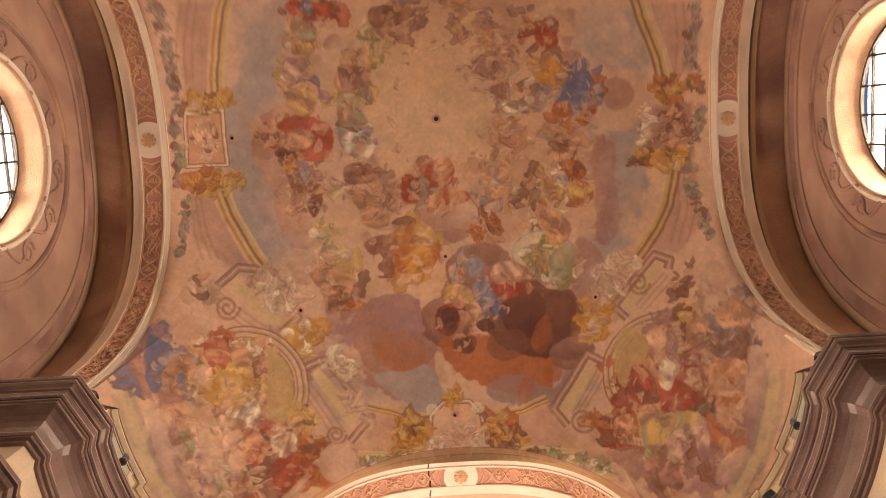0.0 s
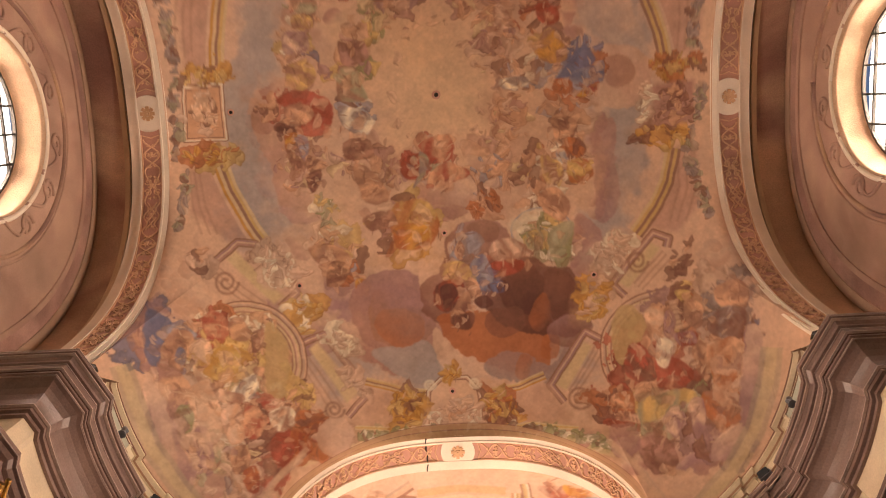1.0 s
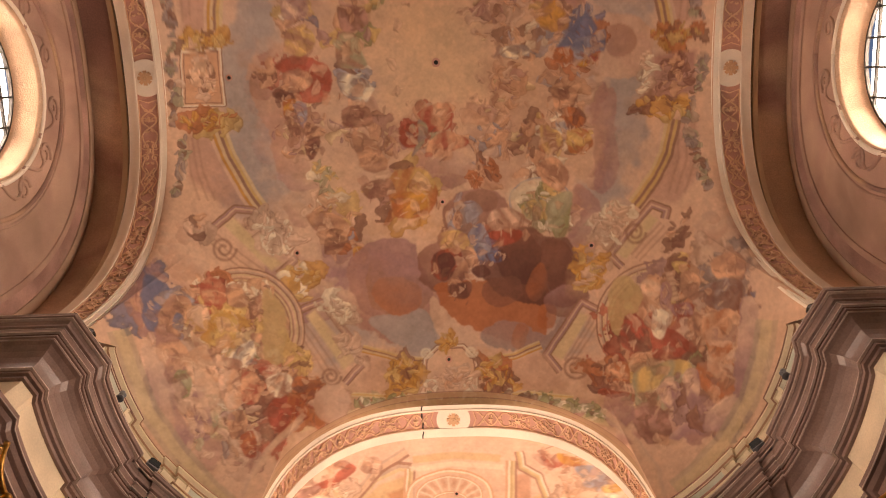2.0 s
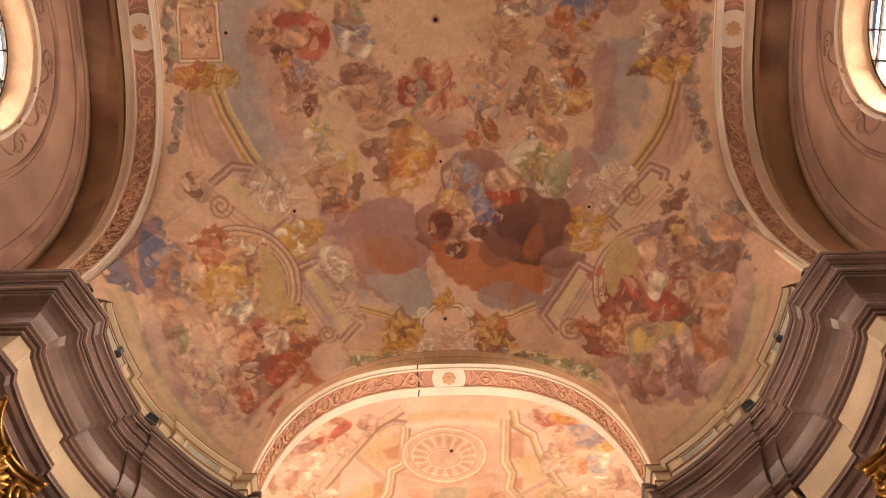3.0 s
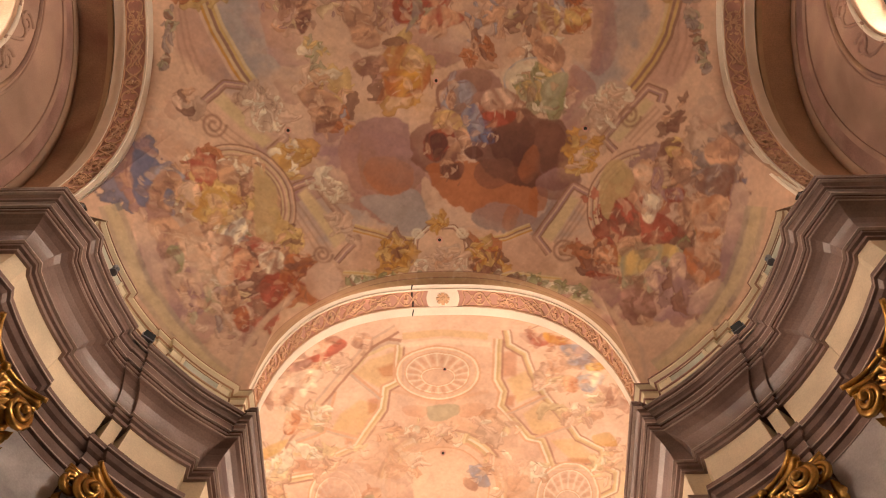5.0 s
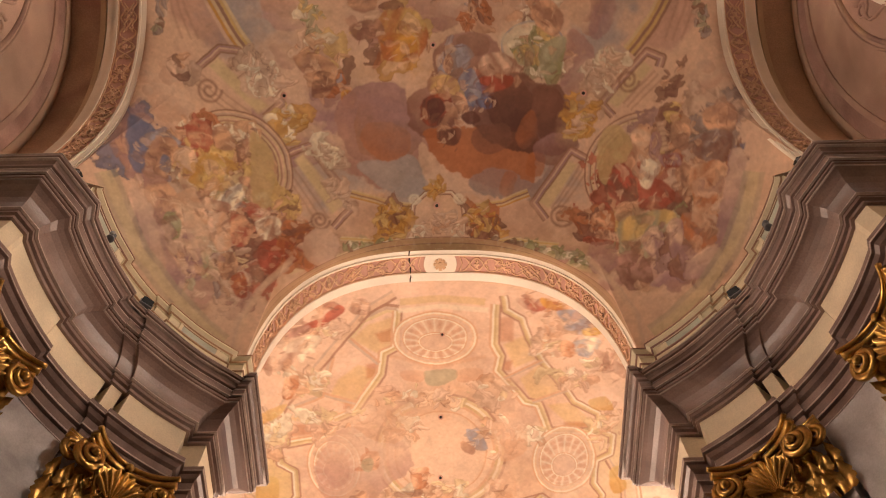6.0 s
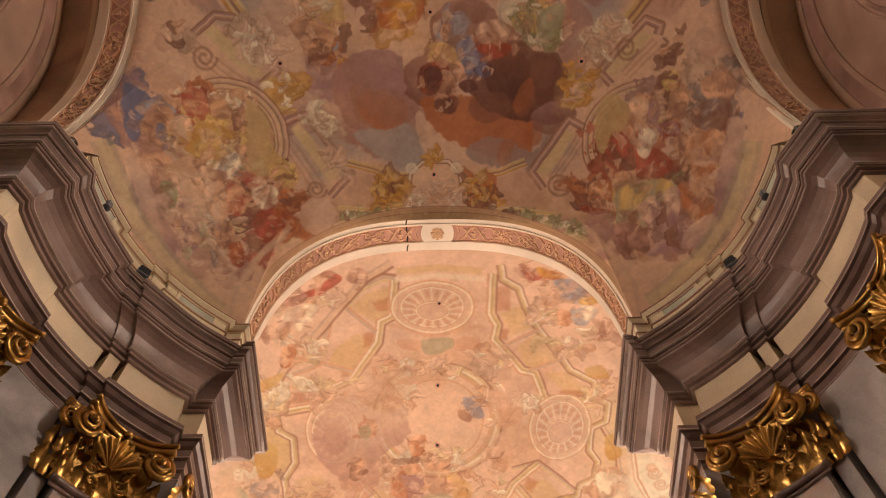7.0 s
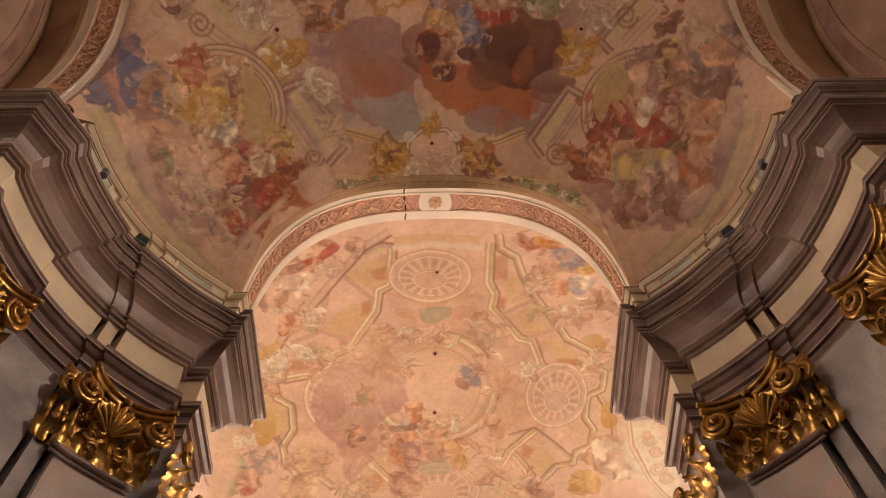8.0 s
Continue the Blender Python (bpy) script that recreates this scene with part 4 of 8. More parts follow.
DOME.crowd(0.269, -0.030, 0.0274, 0.0116, 0, 14, 0.0104, [GILT, ORANGE, UMBER, YELLOW], 169)
DOME.crowd(0.254, 0.053, 0.0298, 0.0132, 0, 14, 0.0106, [GILT, YELLOW, UMBER], 170)
DOME.field([(0.242, -0.006), (0.292, -0.010), (0.293, 0.039), (0.245, 0.038)], MAUVE, 0.003, 1)
DOME.crowd(0.268, 0.016, 0.0224, 0.0208, 0, 18, 0.0098, [UMBER, MAUVE, FLESH], 171)
DOME.crowd(0.235, 0.013, 0.0079, 0.0228, 0, 8, 0.0085, [WHITE, PALE, STONE], 172)
# garlands along the arches
DOME.garland([(-0.320, -0.158), (-0.313, -0.120), (-0.308, -0.075), (-0.305, -0.049)], 0.0108, [GREY, SAGE, UMBER, GREY, STONE], 173)
DOME.garland([(-0.308, 0.066), (-0.309, 0.102), (-0.319, 0.136)], 0.0113, [GREY, SAGE, UMBER, GREY, STONE], 174)
DOME.garland([(-0.306, -0.036), (-0.314, 0.003), (-0.311, 0.049)], 0.0104, [GREY, SAGE, UMBER, GREY, STONE], 175)
DOME.garland([(0.295, -0.124), (0.294, -0.086), (0.293, -0.048)], 0.0102, [GREY, SAGE, UMBER, GREY, STONE], 176)
DOME.garland([(0.301, -0.003), (0.298, 0.030), (0.284, 0.068), (0.297, 0.102), (0.310, 0.150)], 0.0104, [GREY, SAGE, UMBER, GREY, STONE], 177)
DOME.garland([(-0.117, 0.407), (-0.091, 0.398), (-0.063, 0.400), (-0.038, 0.393)], 0.0110, [GREEN, UMBER, GREEN, WHITE, RED], 178)
DOME.garland([(-0.038, 0.405), (-0.013, 0.405), (0.008, 0.406), (0.044, 0.395)], 0.0110, [GREEN, UMBER, GREEN, WHITE, UMBER], 179)
DOME.garland([(0.044, 0.395), (0.080, 0.403), (0.116, 0.409), (0.152, 0.420), (0.195, 0.440)], 0.0110, [GREEN, UMBER, GREEN, WHITE, UMBER], 180)
DOME.line([(-0.194, 0.441), (-0.121, 0.417), (-0.063, 0.410), (0.001, 0.410), (0.073, 0.413), (0.137, 0.423), (0.196, 0.446)], 0.0075, STRAW, 0.6)
# diagonal architectural frames
DOME.field([(-0.266, 0.175), (-0.254, 0.165), (-0.200, 0.225), (-0.213, 0.233)], STRAW, 0.002, 1)
DOME.frame_band([(-0.286, 0.182), (-0.250, 0.155), (-0.229, 0.159), (-0.184, 0.220), (-0.205, 0.238)], 0.0105, (LINE, VIOLET, PALE, MAUVE, LINE))
DOME.line([(-0.278, 0.184), (-0.214, 0.239)], 0.0018, LINE, 0.55)
DOME.line([(-0.283, 0.189), (-0.222, 0.243)], 0.0018, LINE, 0.55)
DOME.line([(-0.288, 0.193), (-0.230, 0.246)], 0.0018, LINE, 0.55)
DOME.field([(-0.175, 0.291), (-0.164, 0.283), (-0.118, 0.349), (-0.133, 0.362)], STRAW, 0.002, 1)
DOME.frame_band([(-0.184, 0.284), (-0.155, 0.273), (-0.105, 0.351), (-0.133, 0.379)], 0.0105, (LINE, VIOLET, PALE, MAUVE, LINE))
DOME.line([(-0.179, 0.297), (-0.138, 0.367)], 0.0018, LINE, 0.55)
DOME.line([(-0.184, 0.302), (-0.146, 0.370)], 0.0018, LINE, 0.55)
DOME.line([(-0.188, 0.308), (-0.153, 0.373)], 0.0018, LINE, 0.55)
DOME.field([(0.159, 0.299), (0.170, 0.304), (0.137, 0.359), (0.122, 0.350)], STRAW, 0.002, 1)
DOME.frame_band([(0.181, 0.297), (0.162, 0.286), (0.117, 0.351), (0.134, 0.374)], 0.0105, (LINE, VIOLET, PALE, MAUVE, LINE))
DOME.line([(0.175, 0.302), (0.140, 0.360)], 0.0018, LINE, 0.55)
DOME.line([(0.179, 0.305), (0.144, 0.363)], 0.0018, LINE, 0.55)
DOME.line([(0.183, 0.310), (0.148, 0.367)], 0.0018, LINE, 0.55)
DOME.field([(0.242, 0.179), (0.253, 0.186), (0.215, 0.233), (0.202, 0.226)], STRAW, 0.002, 1)
DOME.frame_band([(0.260, 0.185), (0.263, 0.174), (0.244, 0.167), (0.194, 0.228), (0.210, 0.243)], 0.0105, (LINE, VIOLET, PALE, MAUVE, LINE))
DOME.line([(0.256, 0.189), (0.221, 0.228)], 0.0018, LINE, 0.55)
DOME.line([(0.260, 0.193), (0.226, 0.232)], 0.0018, LINE, 0.55)
DOME.line([(0.266, 0.197), (0.231, 0.236)], 0.0018, LINE, 0.55)
DOME.scroll(-0.269, 0.203, 0.0163, LINE, 0, 1)
DOME.scroll(-0.150, 0.369, 0.0131, LINE, 0, 1)
DOME.scroll(0.226, 0.201, 0.0136, LINE, 0, 1)
DOME.scroll(0.154, 0.368, 0.0175, LINE, 0, 1)
DOME.blob(-0.204, 0.189, 0.0302, 0.0204, 50, PALE, 0.3, 0.5, 1)
DOME.crowd(-0.204, 0.187, 0.0302, 0.0177, 50, 26, 0.0101, [WHITE, PALE, STONE, PALE], 181)
DOME.crowd(-0.132, 0.288, 0.0207, 0.0173, 60, 16, 0.0099, [PALE, STONE, WHITE, STONE], 182)
DOME.crowd(0.196, 0.189, 0.0242, 0.0204, -50, 22, 0.0101, [WHITE, PALE, STONE, PALE], 183)
DOME.crowd(-0.120, 0.336, 0.0112, 0.0296, -30, 10, 0.0094, [PALE, STONE], 184)
DOME.crowd(-0.177, 0.245, 0.0191, 0.0225, 20, 14, 0.0104, [GILT, YELLOW, WHITE, GILT], 185)
DOME.crowd(0.171, 0.247, 0.0164, 0.0281, 15, 14, 0.0104, [GILT, YELLOW, GILT, PALE], 186)
# bottom frame with its cartouche
DOME.field([(-0.096, 0.343), (-0.037, 0.355), (-0.035, 0.405), (-0.120, 0.388)], PINK, 0.004, 0.7)
DOME.field([(0.044, 0.361), (0.114, 0.347), (0.140, 0.396), (0.051, 0.406)], PINK, 0.004, 0.7)
DOME.frame_band([(-0.110, 0.336), (-0.068, 0.350), (-0.030, 0.355)], 0.0130, (STRAW, YELLOW, LINE, STRAW, GILT, PALE))
DOME.frame_band([(0.041, 0.358), (0.079, 0.352), (0.111, 0.339)], 0.0131, (STRAW, YELLOW, LINE, STRAW, GILT, PALE))
DOME.frame_band([(-0.126, 0.394), (-0.077, 0.398), (-0.034, 0.402)], 0.0059, (STRAW, YELLOW, STRAW))
DOME.frame_band([(0.044, 0.403), (0.094, 0.401), (0.151, 0.408)], 0.0059, (STRAW, YELLOW, STRAW))
DOME.field([(-0.032, 0.352), (-0.017, 0.337), (0.016, 0.338), (0.027, 0.353), (0.028, 0.394), (-0.034, 0.396)], CREAM, 0.003, 1)
DOME.frame_band([(-0.036, 0.396), (-0.032, 0.352), (-0.017, 0.336), (0.016, 0.336), (0.029, 0.353), (0.030, 0.397)], 0.0066, (LINE, WHITE, PALE, LINE))
DOME.crowd(-0.002, 0.379, 0.0227, 0.0121, 0, 18, 0.0081, [PALE, STONE, FLESH, CREAM], 187)
DOME.crowd(-0.003, 0.332, 0.0112, 0.0103, 0, 8, 0.0079, [GILT, YELLOW, GILT], 188)
DOME.crowd(-0.059, 0.374, 0.0227, 0.0227, -30, 20, 0.0124, [GILT, YELLOW, UMBER, GILT], 189)
DOME.crowd(0.055, 0.377, 0.0241, 0.0212, 30, 20, 0.0125, [GILT, YELLOW, UMBER, ORANGE], 190)
DOME.scroll(-0.030, 0.343, 0.0072, WHITE, 0, 1)
DOME.scroll(0.025, 0.344, 0.0072, WHITE, 0, 1)
DOME.crowd(-0.027, 0.390, 0.0100, 0.0137, 0, 7, 0.0074, [WHITE, PALE], 191)
DOME.crowd(0.023, 0.390, 0.0100, 0.0137, 0, 7, 0.0074, [WHITE, PALE], 192)
# round niches with the corner groups
DOME.blob(-0.252, 0.302, 0.0555, 0.0595, 0, OLIVE, 0.08, 0.1, 0.9)
DOME.ellipse(-0.252, 0.302, 0.0645, 0.0653, 0.0200, (LINE, CREAM, STONE, LINE, STRAW, CREAM, SEPIA, STRAW, LINE), -118, 100)
DOME.blob(0.253, 0.312, 0.0556, 0.0597, 0, OLIVE, 0.08, 0.1, 0.9)
DOME.ellipse(0.253, 0.312, 0.0647, 0.0655, 0.0200, (LINE, CREAM, STONE, LINE, STRAW, CREAM, SEPIA, STRAW, LINE), 68, 300)
DOME.cloud(-0.309, 0.232, 0.0306, 0.0630, 14, PALE, PINK, 193, 0.45)
DOME.cloud(-0.326, 0.197, 0.0202, 0.0412, 8, PALE, PINK, 194, 0.45)
DOME.cloud(-0.322, 0.347, 0.0422, 0.0673, 14, PALE, VIOLET, 195, 0.45)
DOME.cloud(-0.356, 0.399, 0.0356, 0.0694, 12, VIOLET, MAUVE, 196, 0.45)
DOME.cloud(-0.310, 0.447, 0.0361, 0.0395, 10, PALE, MAUVE, 197, 0.45)
DOME.cloud(-0.243, 0.424, 0.0359, 0.0468, 10, PINK, MAUVE, 198, 0.45)
DOME.cloud(-0.164, 0.410, 0.0358, 0.0348, 9, CREAM, MAUVE, 199, 0.45)
DOME.cloud(0.328, 0.215, 0.0338, 0.0552, 10, PALE, PINK, 200, 0.45)
DOME.cloud(0.363, 0.381, 0.0284, 0.0989, 14, PALE, VIOLET, 201, 0.45)
DOME.cloud(0.296, 0.434, 0.0432, 0.0391, 10, PALE, VIOLET, 202, 0.45)
DOME.cloud(0.239, 0.440, 0.0505, 0.0353, 10, PALE, MAUVE, 203, 0.45)
DOME.cloud(0.180, 0.420, 0.0359, 0.0233, 8, PINK, MAUVE, 204, 0.45)
DOME.cloud(0.327, 0.458, 0.0363, 0.0238, 6, VIOLET, MAUVE, 205, 0.45)
DOME.crowd(-0.358, 0.273, 0.0275, 0.0323, 20, 9, 0.0220, [BLUE, BLUE, VIOLET, BLUE], 206)
DOME.crowd(-0.329, 0.288, 0.0173, 0.0362, 10, 7, 0.0158, [FLESH, ORANGE, GREY, FLESH], 207)
DOME.crowd(-0.365, 0.245, 0.0150, 0.0141, 0, 4, 0.0140, [VIOLET, BLUE], 208)
DOME.crowd(-0.285, 0.260, 0.0274, 0.0213, 20, 13, 0.0133, [RED, FLESH, ORANGE, WHITE], 209)
DOME.crowd(-0.237, 0.268, 0.0206, 0.0257, 30, 10, 0.0133, [FLESH, YELLOW, UMBER, WHITE], 210)
DOME.crowd(-0.272, 0.304, 0.0291, 0.0233, 0, 5, 0.0255, [GILT, YELLOW, STRAW], 211)
DOME.crowd(-0.227, 0.304, 0.0278, 0.0262, 40, 12, 0.0135, [FLESH, YELLOW, FLESH, UMBER], 212)
DOME.crowd(-0.251, 0.341, 0.0281, 0.0193, 10, 9, 0.0146, [WHITE, GREEN, STRAW, FLESH], 213)
DOME.crowd(-0.306, 0.336, 0.0252, 0.0409, -40, 15, 0.0145, [FLESH, WHITE, UMBER, PALE, FLESH], 214)
DOME.crowd(-0.348, 0.332, 0.0210, 0.0445, -20, 9, 0.0194, [PALE, FLESH, VIOLET], 215)
DOME.crowd(-0.347, 0.384, 0.0199, 0.0306, 0, 6, 0.0182, [GREEN, SAGE, GREEN], 216)
DOME.crowd(-0.299, 0.400, 0.0185, 0.0424, -20, 9, 0.0183, [SAGE, PALE, GREEN, WHITE], 217)
DOME.crowd(-0.246, 0.375, 0.0269, 0.0258, 0, 9, 0.0181, [RED, RED, RUST, FLESH], 218)
DOME.crowd(-0.218, 0.379, 0.0241, 0.0228, 0, 10, 0.0132, [WHITE, PALE, FLESH, RED], 219)
DOME.crowd(-0.189, 0.357, 0.0240, 0.0210, 20, 9, 0.0122, [VIOLET, UMBER, FLESH, YELLOW], 220)
DOME.crowd(-0.183, 0.379, 0.0213, 0.0167, 20, 4, 0.0164, [ORANGE, ORANGE, RUST], 221)
DOME.crowd(-0.225, 0.421, 0.0187, 0.0311, 10, 6, 0.0184, [RUST, UMBER, RED], 222)
DOME.crowd(-0.185, 0.414, 0.0229, 0.0232, 30, 6, 0.0183, [ORANGE, RUST, ORANGE], 223)
DOME.crowd(-0.266, 0.432, 0.0245, 0.0345, 30, 10, 0.0143, [FLESH, UMBER, STRAW, PALE], 224)
DOME.crowd(-0.320, 0.431, 0.0216, 0.0392, 0, 7, 0.0185, [VIOLET, PALE, SAGE], 225)
DOME.crowd(-0.270, 0.479, 0.0292, 0.0177, 20, 4, 0.0137, [MAUVE, PALE, GREY], 226)
DOME.crowd(-0.300, 0.177, 0.0174, 0.0149, 30, 5, 0.0106, [FLESH, UMBER, PALE], 227)
DOME.crowd(0.251, 0.276, 0.0152, 0.0257, 0, 5, 0.0189, [CREAM, WHITE, PALE, UMBER], 228)
DOME.crowd(0.263, 0.305, 0.0278, 0.0160, 0, 7, 0.0159, [WHITE, FLESH, PALE], 229)
DOME.crowd(0.261, 0.338, 0.0337, 0.0252, 0, 9, 0.0226, [RED, RED, RUST], 230)
DOME.crowd(0.226, 0.327, 0.0196, 0.0294, 30, 7, 0.0161, [RUST, UMBER, FLESH, FLESH], 231)
DOME.crowd(0.271, 0.270, 0.0124, 0.0285, 0, 4, 0.0141, [WHITE, VIOLET, GREY], 232)
DOME.crowd(0.287, 0.256, 0.0205, 0.0424, 0, 15, 0.0132, [FLESH, YELLOW, UMBER, ORANGE], 233)
DOME.crowd(0.335, 0.249, 0.0301, 0.0310, 0, 14, 0.0171, [GREY, FLESH, PALE, UMBER], 234)
DOME.crowd(0.338, 0.288, 0.0346, 0.0159, 0, 7, 0.0174, [GREY, BLUE, GREY, UMBER], 235)
DOME.crowd(0.320, 0.321, 0.0279, 0.0294, 30, 12, 0.0176, [FLESH, UMBER, PALE, FLESH], 236)
DOME.crowd(0.338, 0.373, 0.0255, 0.0530, 10, 12, 0.0246, [ORANGE, FLESH, FLESH, PALE], 237)
DOME.crowd(0.323, 0.411, 0.0258, 0.0278, 0, 5, 0.0217, [ORANGE, FLESH, PALE], 238)
DOME.crowd(0.271, 0.379, 0.0355, 0.0379, 0, 8, 0.0230, [SAGE, STRAW, SAGE, PALE], 239)
DOME.crowd(0.211, 0.378, 0.0312, 0.0227, 20, 12, 0.0148, [RUST, FLESH, UMBER, ORANGE], 240)
DOME.crowd(0.235, 0.371, 0.0184, 0.0151, 0, 4, 0.0131, [FLESH, YELLOW], 241)
DOME.crowd(0.269, 0.410, 0.0215, 0.0262, 0, 6, 0.0183, [VIOLET, PALE, WHITE], 242)
DOME.crowd(0.237, 0.413, 0.0244, 0.0201, 0, 4, 0.0183, [STRAW, GREEN, SAGE], 243)
DOME.crowd(0.294, 0.357, 0.0240, 0.0105, -10, 4, 0.0163, [UMBER, GREEN], 244)
DOME.crowd(0.194, 0.397, 0.0185, 0.0077, 10, 4, 0.0108, [RUST, UMBER], 245)
DOME.crowd(0.277, 0.197, 0.0121, 0.0205, 20, 6, 0.0099, [FLESH, UMBER], 246)
DOME.crowd(0.326, 0.450, 0.0362, 0.0174, 30, 4, 0.0203, [UMBER, VIOLET], 247)
DOME.field([(0.202, 0.400), (0.208, 0.391), (0.240, 0.398), (0.236, 0.408)], CREAM, 0.0015, 0.8)
DOME.line([(0.212, 0.396), (0.214, 0.401)], 0.0015, UMBER, 0.8)
DOME.line([(0.217, 0.397), (0.219, 0.402)], 0.0015, UMBER, 0.8)
DOME.line([(0.222, 0.398), (0.224, 0.404)], 0.0015, UMBER, 0.8)
DOME.line([(0.227, 0.399), (0.229, 0.405)], 0.0015, UMBER, 0.8)
DOME.line([(0.232, 0.401), (0.234, 0.406)], 0.0015, UMBER, 0.8)
DOME.field([(0.263, 0.252), (0.271, 0.250), (0.279, 0.285), (0.271, 0.288)], CREAM, 0.0015, 0.75)
DOME.line([(0.265, 0.257), (0.273, 0.255)], 0.0014, UMBER, 0.7)
DOME.line([(0.267, 0.263), (0.274, 0.262)], 0.0014, UMBER, 0.7)
DOME.line([(0.268, 0.269), (0.276, 0.268)], 0.0014, UMBER, 0.7)
DOME.line([(0.270, 0.276), (0.277, 0.275)], 0.0014, UMBER, 0.7)
DOME.line([(0.271, 0.282), (0.279, 0.281)], 0.0014, UMBER, 0.7)
# larger plain pieces of cloth in the corner groups
DOME.mass([(-0.377, 0.230), (-0.366, 0.233), (-0.376, 0.296), (-0.387, 0.280)], VIOLET, MAUVE, 592, folds=4)
DOME.mass([(-0.366, 0.233), (-0.349, 0.241), (-0.339, 0.252), (-0.354, 0.280), (-0.359, 0.303), (-0.373, 0.296), (-0.377, 0.266)], BLUE, BLUE, 593, folds=4)
DOME.mass([(-0.351, 0.255), (-0.327, 0.254), (-0.310, 0.267), (-0.322, 0.272), (-0.346, 0.264)], LIGHT_BLUE, GREY, 594, folds=4)
DOME.mass([(-0.346, 0.266), (-0.321, 0.262), (-0.315, 0.281), (-0.333, 0.311), (-0.347, 0.303)], FLESH, SEPIA, 595, folds=4)
DOME.mass([(-0.334, 0.281), (-0.325, 0.288), (-0.328, 0.304), (-0.340, 0.299)], BLUE, GREY, 596, folds=4)
DOME.mass([(-0.361, 0.302), (-0.340, 0.310), (-0.321, 0.339), (-0.340, 0.378), (-0.360, 0.354)], FLESH, MAUVE, 597, folds=4)
DOME.mass([(-0.302, 0.246), (-0.285, 0.238), (-0.271, 0.253), (-0.277, 0.273), (-0.299, 0.271)], FLESH, RED, 598, folds=4)
DOME.mass([(-0.272, 0.253), (-0.254, 0.249), (-0.245, 0.275), (-0.268, 0.276)], FLESH, SEPIA, 599, folds=4)
DOME.mass([(-0.316, 0.281), (-0.298, 0.274), (-0.293, 0.305), (-0.312, 0.296)], CREAM, PALE, 600, folds=4)
DOME.mass([(-0.293, 0.289), (-0.278, 0.281), (-0.261, 0.293), (-0.267, 0.319), (-0.282, 0.327), (-0.307, 0.315), (-0.298, 0.303)], YELLOW, GILT, 601, folds=4)
DOME.mass([(-0.243, 0.268), (-0.228, 0.264), (-0.233, 0.287), (-0.245, 0.291)], SEPIA, UMBER, 602, folds=4)
DOME.mass([(-0.243, 0.311), (-0.208, 0.319), (-0.212, 0.327), (-0.241, 0.323)], FLESH, SEPIA, 603, folds=4)
DOME.mass([(-0.261, 0.326), (-0.243, 0.322), (-0.245, 0.346), (-0.261, 0.357), (-0.271, 0.345)], WHITE, GREY, 604, folds=4)
DOME.mass([(-0.316, 0.306), (-0.293, 0.332), (-0.259, 0.348), (-0.268, 0.360), (-0.296, 0.348), (-0.315, 0.325)], CREAM, SEPIA, 605, folds=4)
DOME.mass([(-0.330, 0.339), (-0.307, 0.324), (-0.294, 0.347), (-0.289, 0.371), (-0.313, 0.378), (-0.325, 0.362)], CREAM, FLESH, 606, folds=4)
DOME.mass([(-0.334, 0.354), (-0.321, 0.369), (-0.331, 0.393), (-0.348, 0.381), (-0.342, 0.361)], SAGE, GREEN, 607, folds=4)
DOME.mass([(-0.312, 0.407), (-0.296, 0.399), (-0.295, 0.432), (-0.312, 0.440)], SAGE, SEPIA, 608, folds=4)
DOME.mass([(-0.384, 0.323), (-0.364, 0.338), (-0.342, 0.399), (-0.334, 0.463), (-0.358, 0.470), (-0.380, 0.398)], PALE, VIOLET, 609, folds=4)
DOME.mass([(-0.261, 0.367), (-0.243, 0.363), (-0.237, 0.386), (-0.250, 0.403), (-0.264, 0.394)], FLESH, RED, 610, folds=4)
DOME.mass([(-0.240, 0.356), (-0.221, 0.352), (-0.211, 0.361), (-0.230, 0.369)], PALE, RED, 611, folds=4)
DOME.mass([(-0.231, 0.371), (-0.204, 0.363), (-0.198, 0.384), (-0.222, 0.395)], WHITE, SEPIA, 612, folds=4)
DOME.mass([(-0.230, 0.405), (-0.207, 0.393), (-0.201, 0.417), (-0.217, 0.442), (-0.232, 0.433)], RED, RUST, 613, folds=4)
DOME.mass([(-0.204, 0.394), (-0.185, 0.402), (-0.179, 0.423), (-0.195, 0.426), (-0.205, 0.410)], ORANGE, RUST, 614, folds=4)
DOME.mass([(-0.192, 0.368), (-0.162, 0.375), (-0.177, 0.389), (-0.200, 0.384)], ORANGE, UMBER, 615, folds=4)
DOME.mass([(-0.168, 0.387), (-0.142, 0.380), (-0.128, 0.403), (-0.145, 0.435), (-0.170, 0.423)], PALE, PINK, 616, folds=4)
DOME.mass([(-0.281, 0.416), (-0.261, 0.411), (-0.260, 0.440), (-0.280, 0.448)], FLESH, UMBER, 617, folds=4)
DOME.mass([(-0.269, 0.447), (-0.252, 0.439), (-0.252, 0.473), (-0.267, 0.471)], ORANGE, RUST, 618, folds=4)
DOME.mass([(-0.290, 0.370), (-0.268, 0.359), (-0.264, 0.401), (-0.283, 0.408)], PALE, FLESH, 619, folds=4)
DOME.mass([(-0.324, 0.392), (-0.309, 0.385), (-0.303, 0.431), (-0.322, 0.438)], PALE, VIOLET, 620, folds=4)
DOME.mass([(0.245, 0.328), (0.266, 0.321), (0.292, 0.337), (0.293, 0.352), (0.268, 0.364), (0.249, 0.359)], RED, RUST, 621, folds=4)
DOME.mass([(0.209, 0.328), (0.223, 0.305), (0.238, 0.314), (0.246, 0.344), (0.236, 0.352), (0.214, 0.347)], RED, UMBER, 622, folds=4)
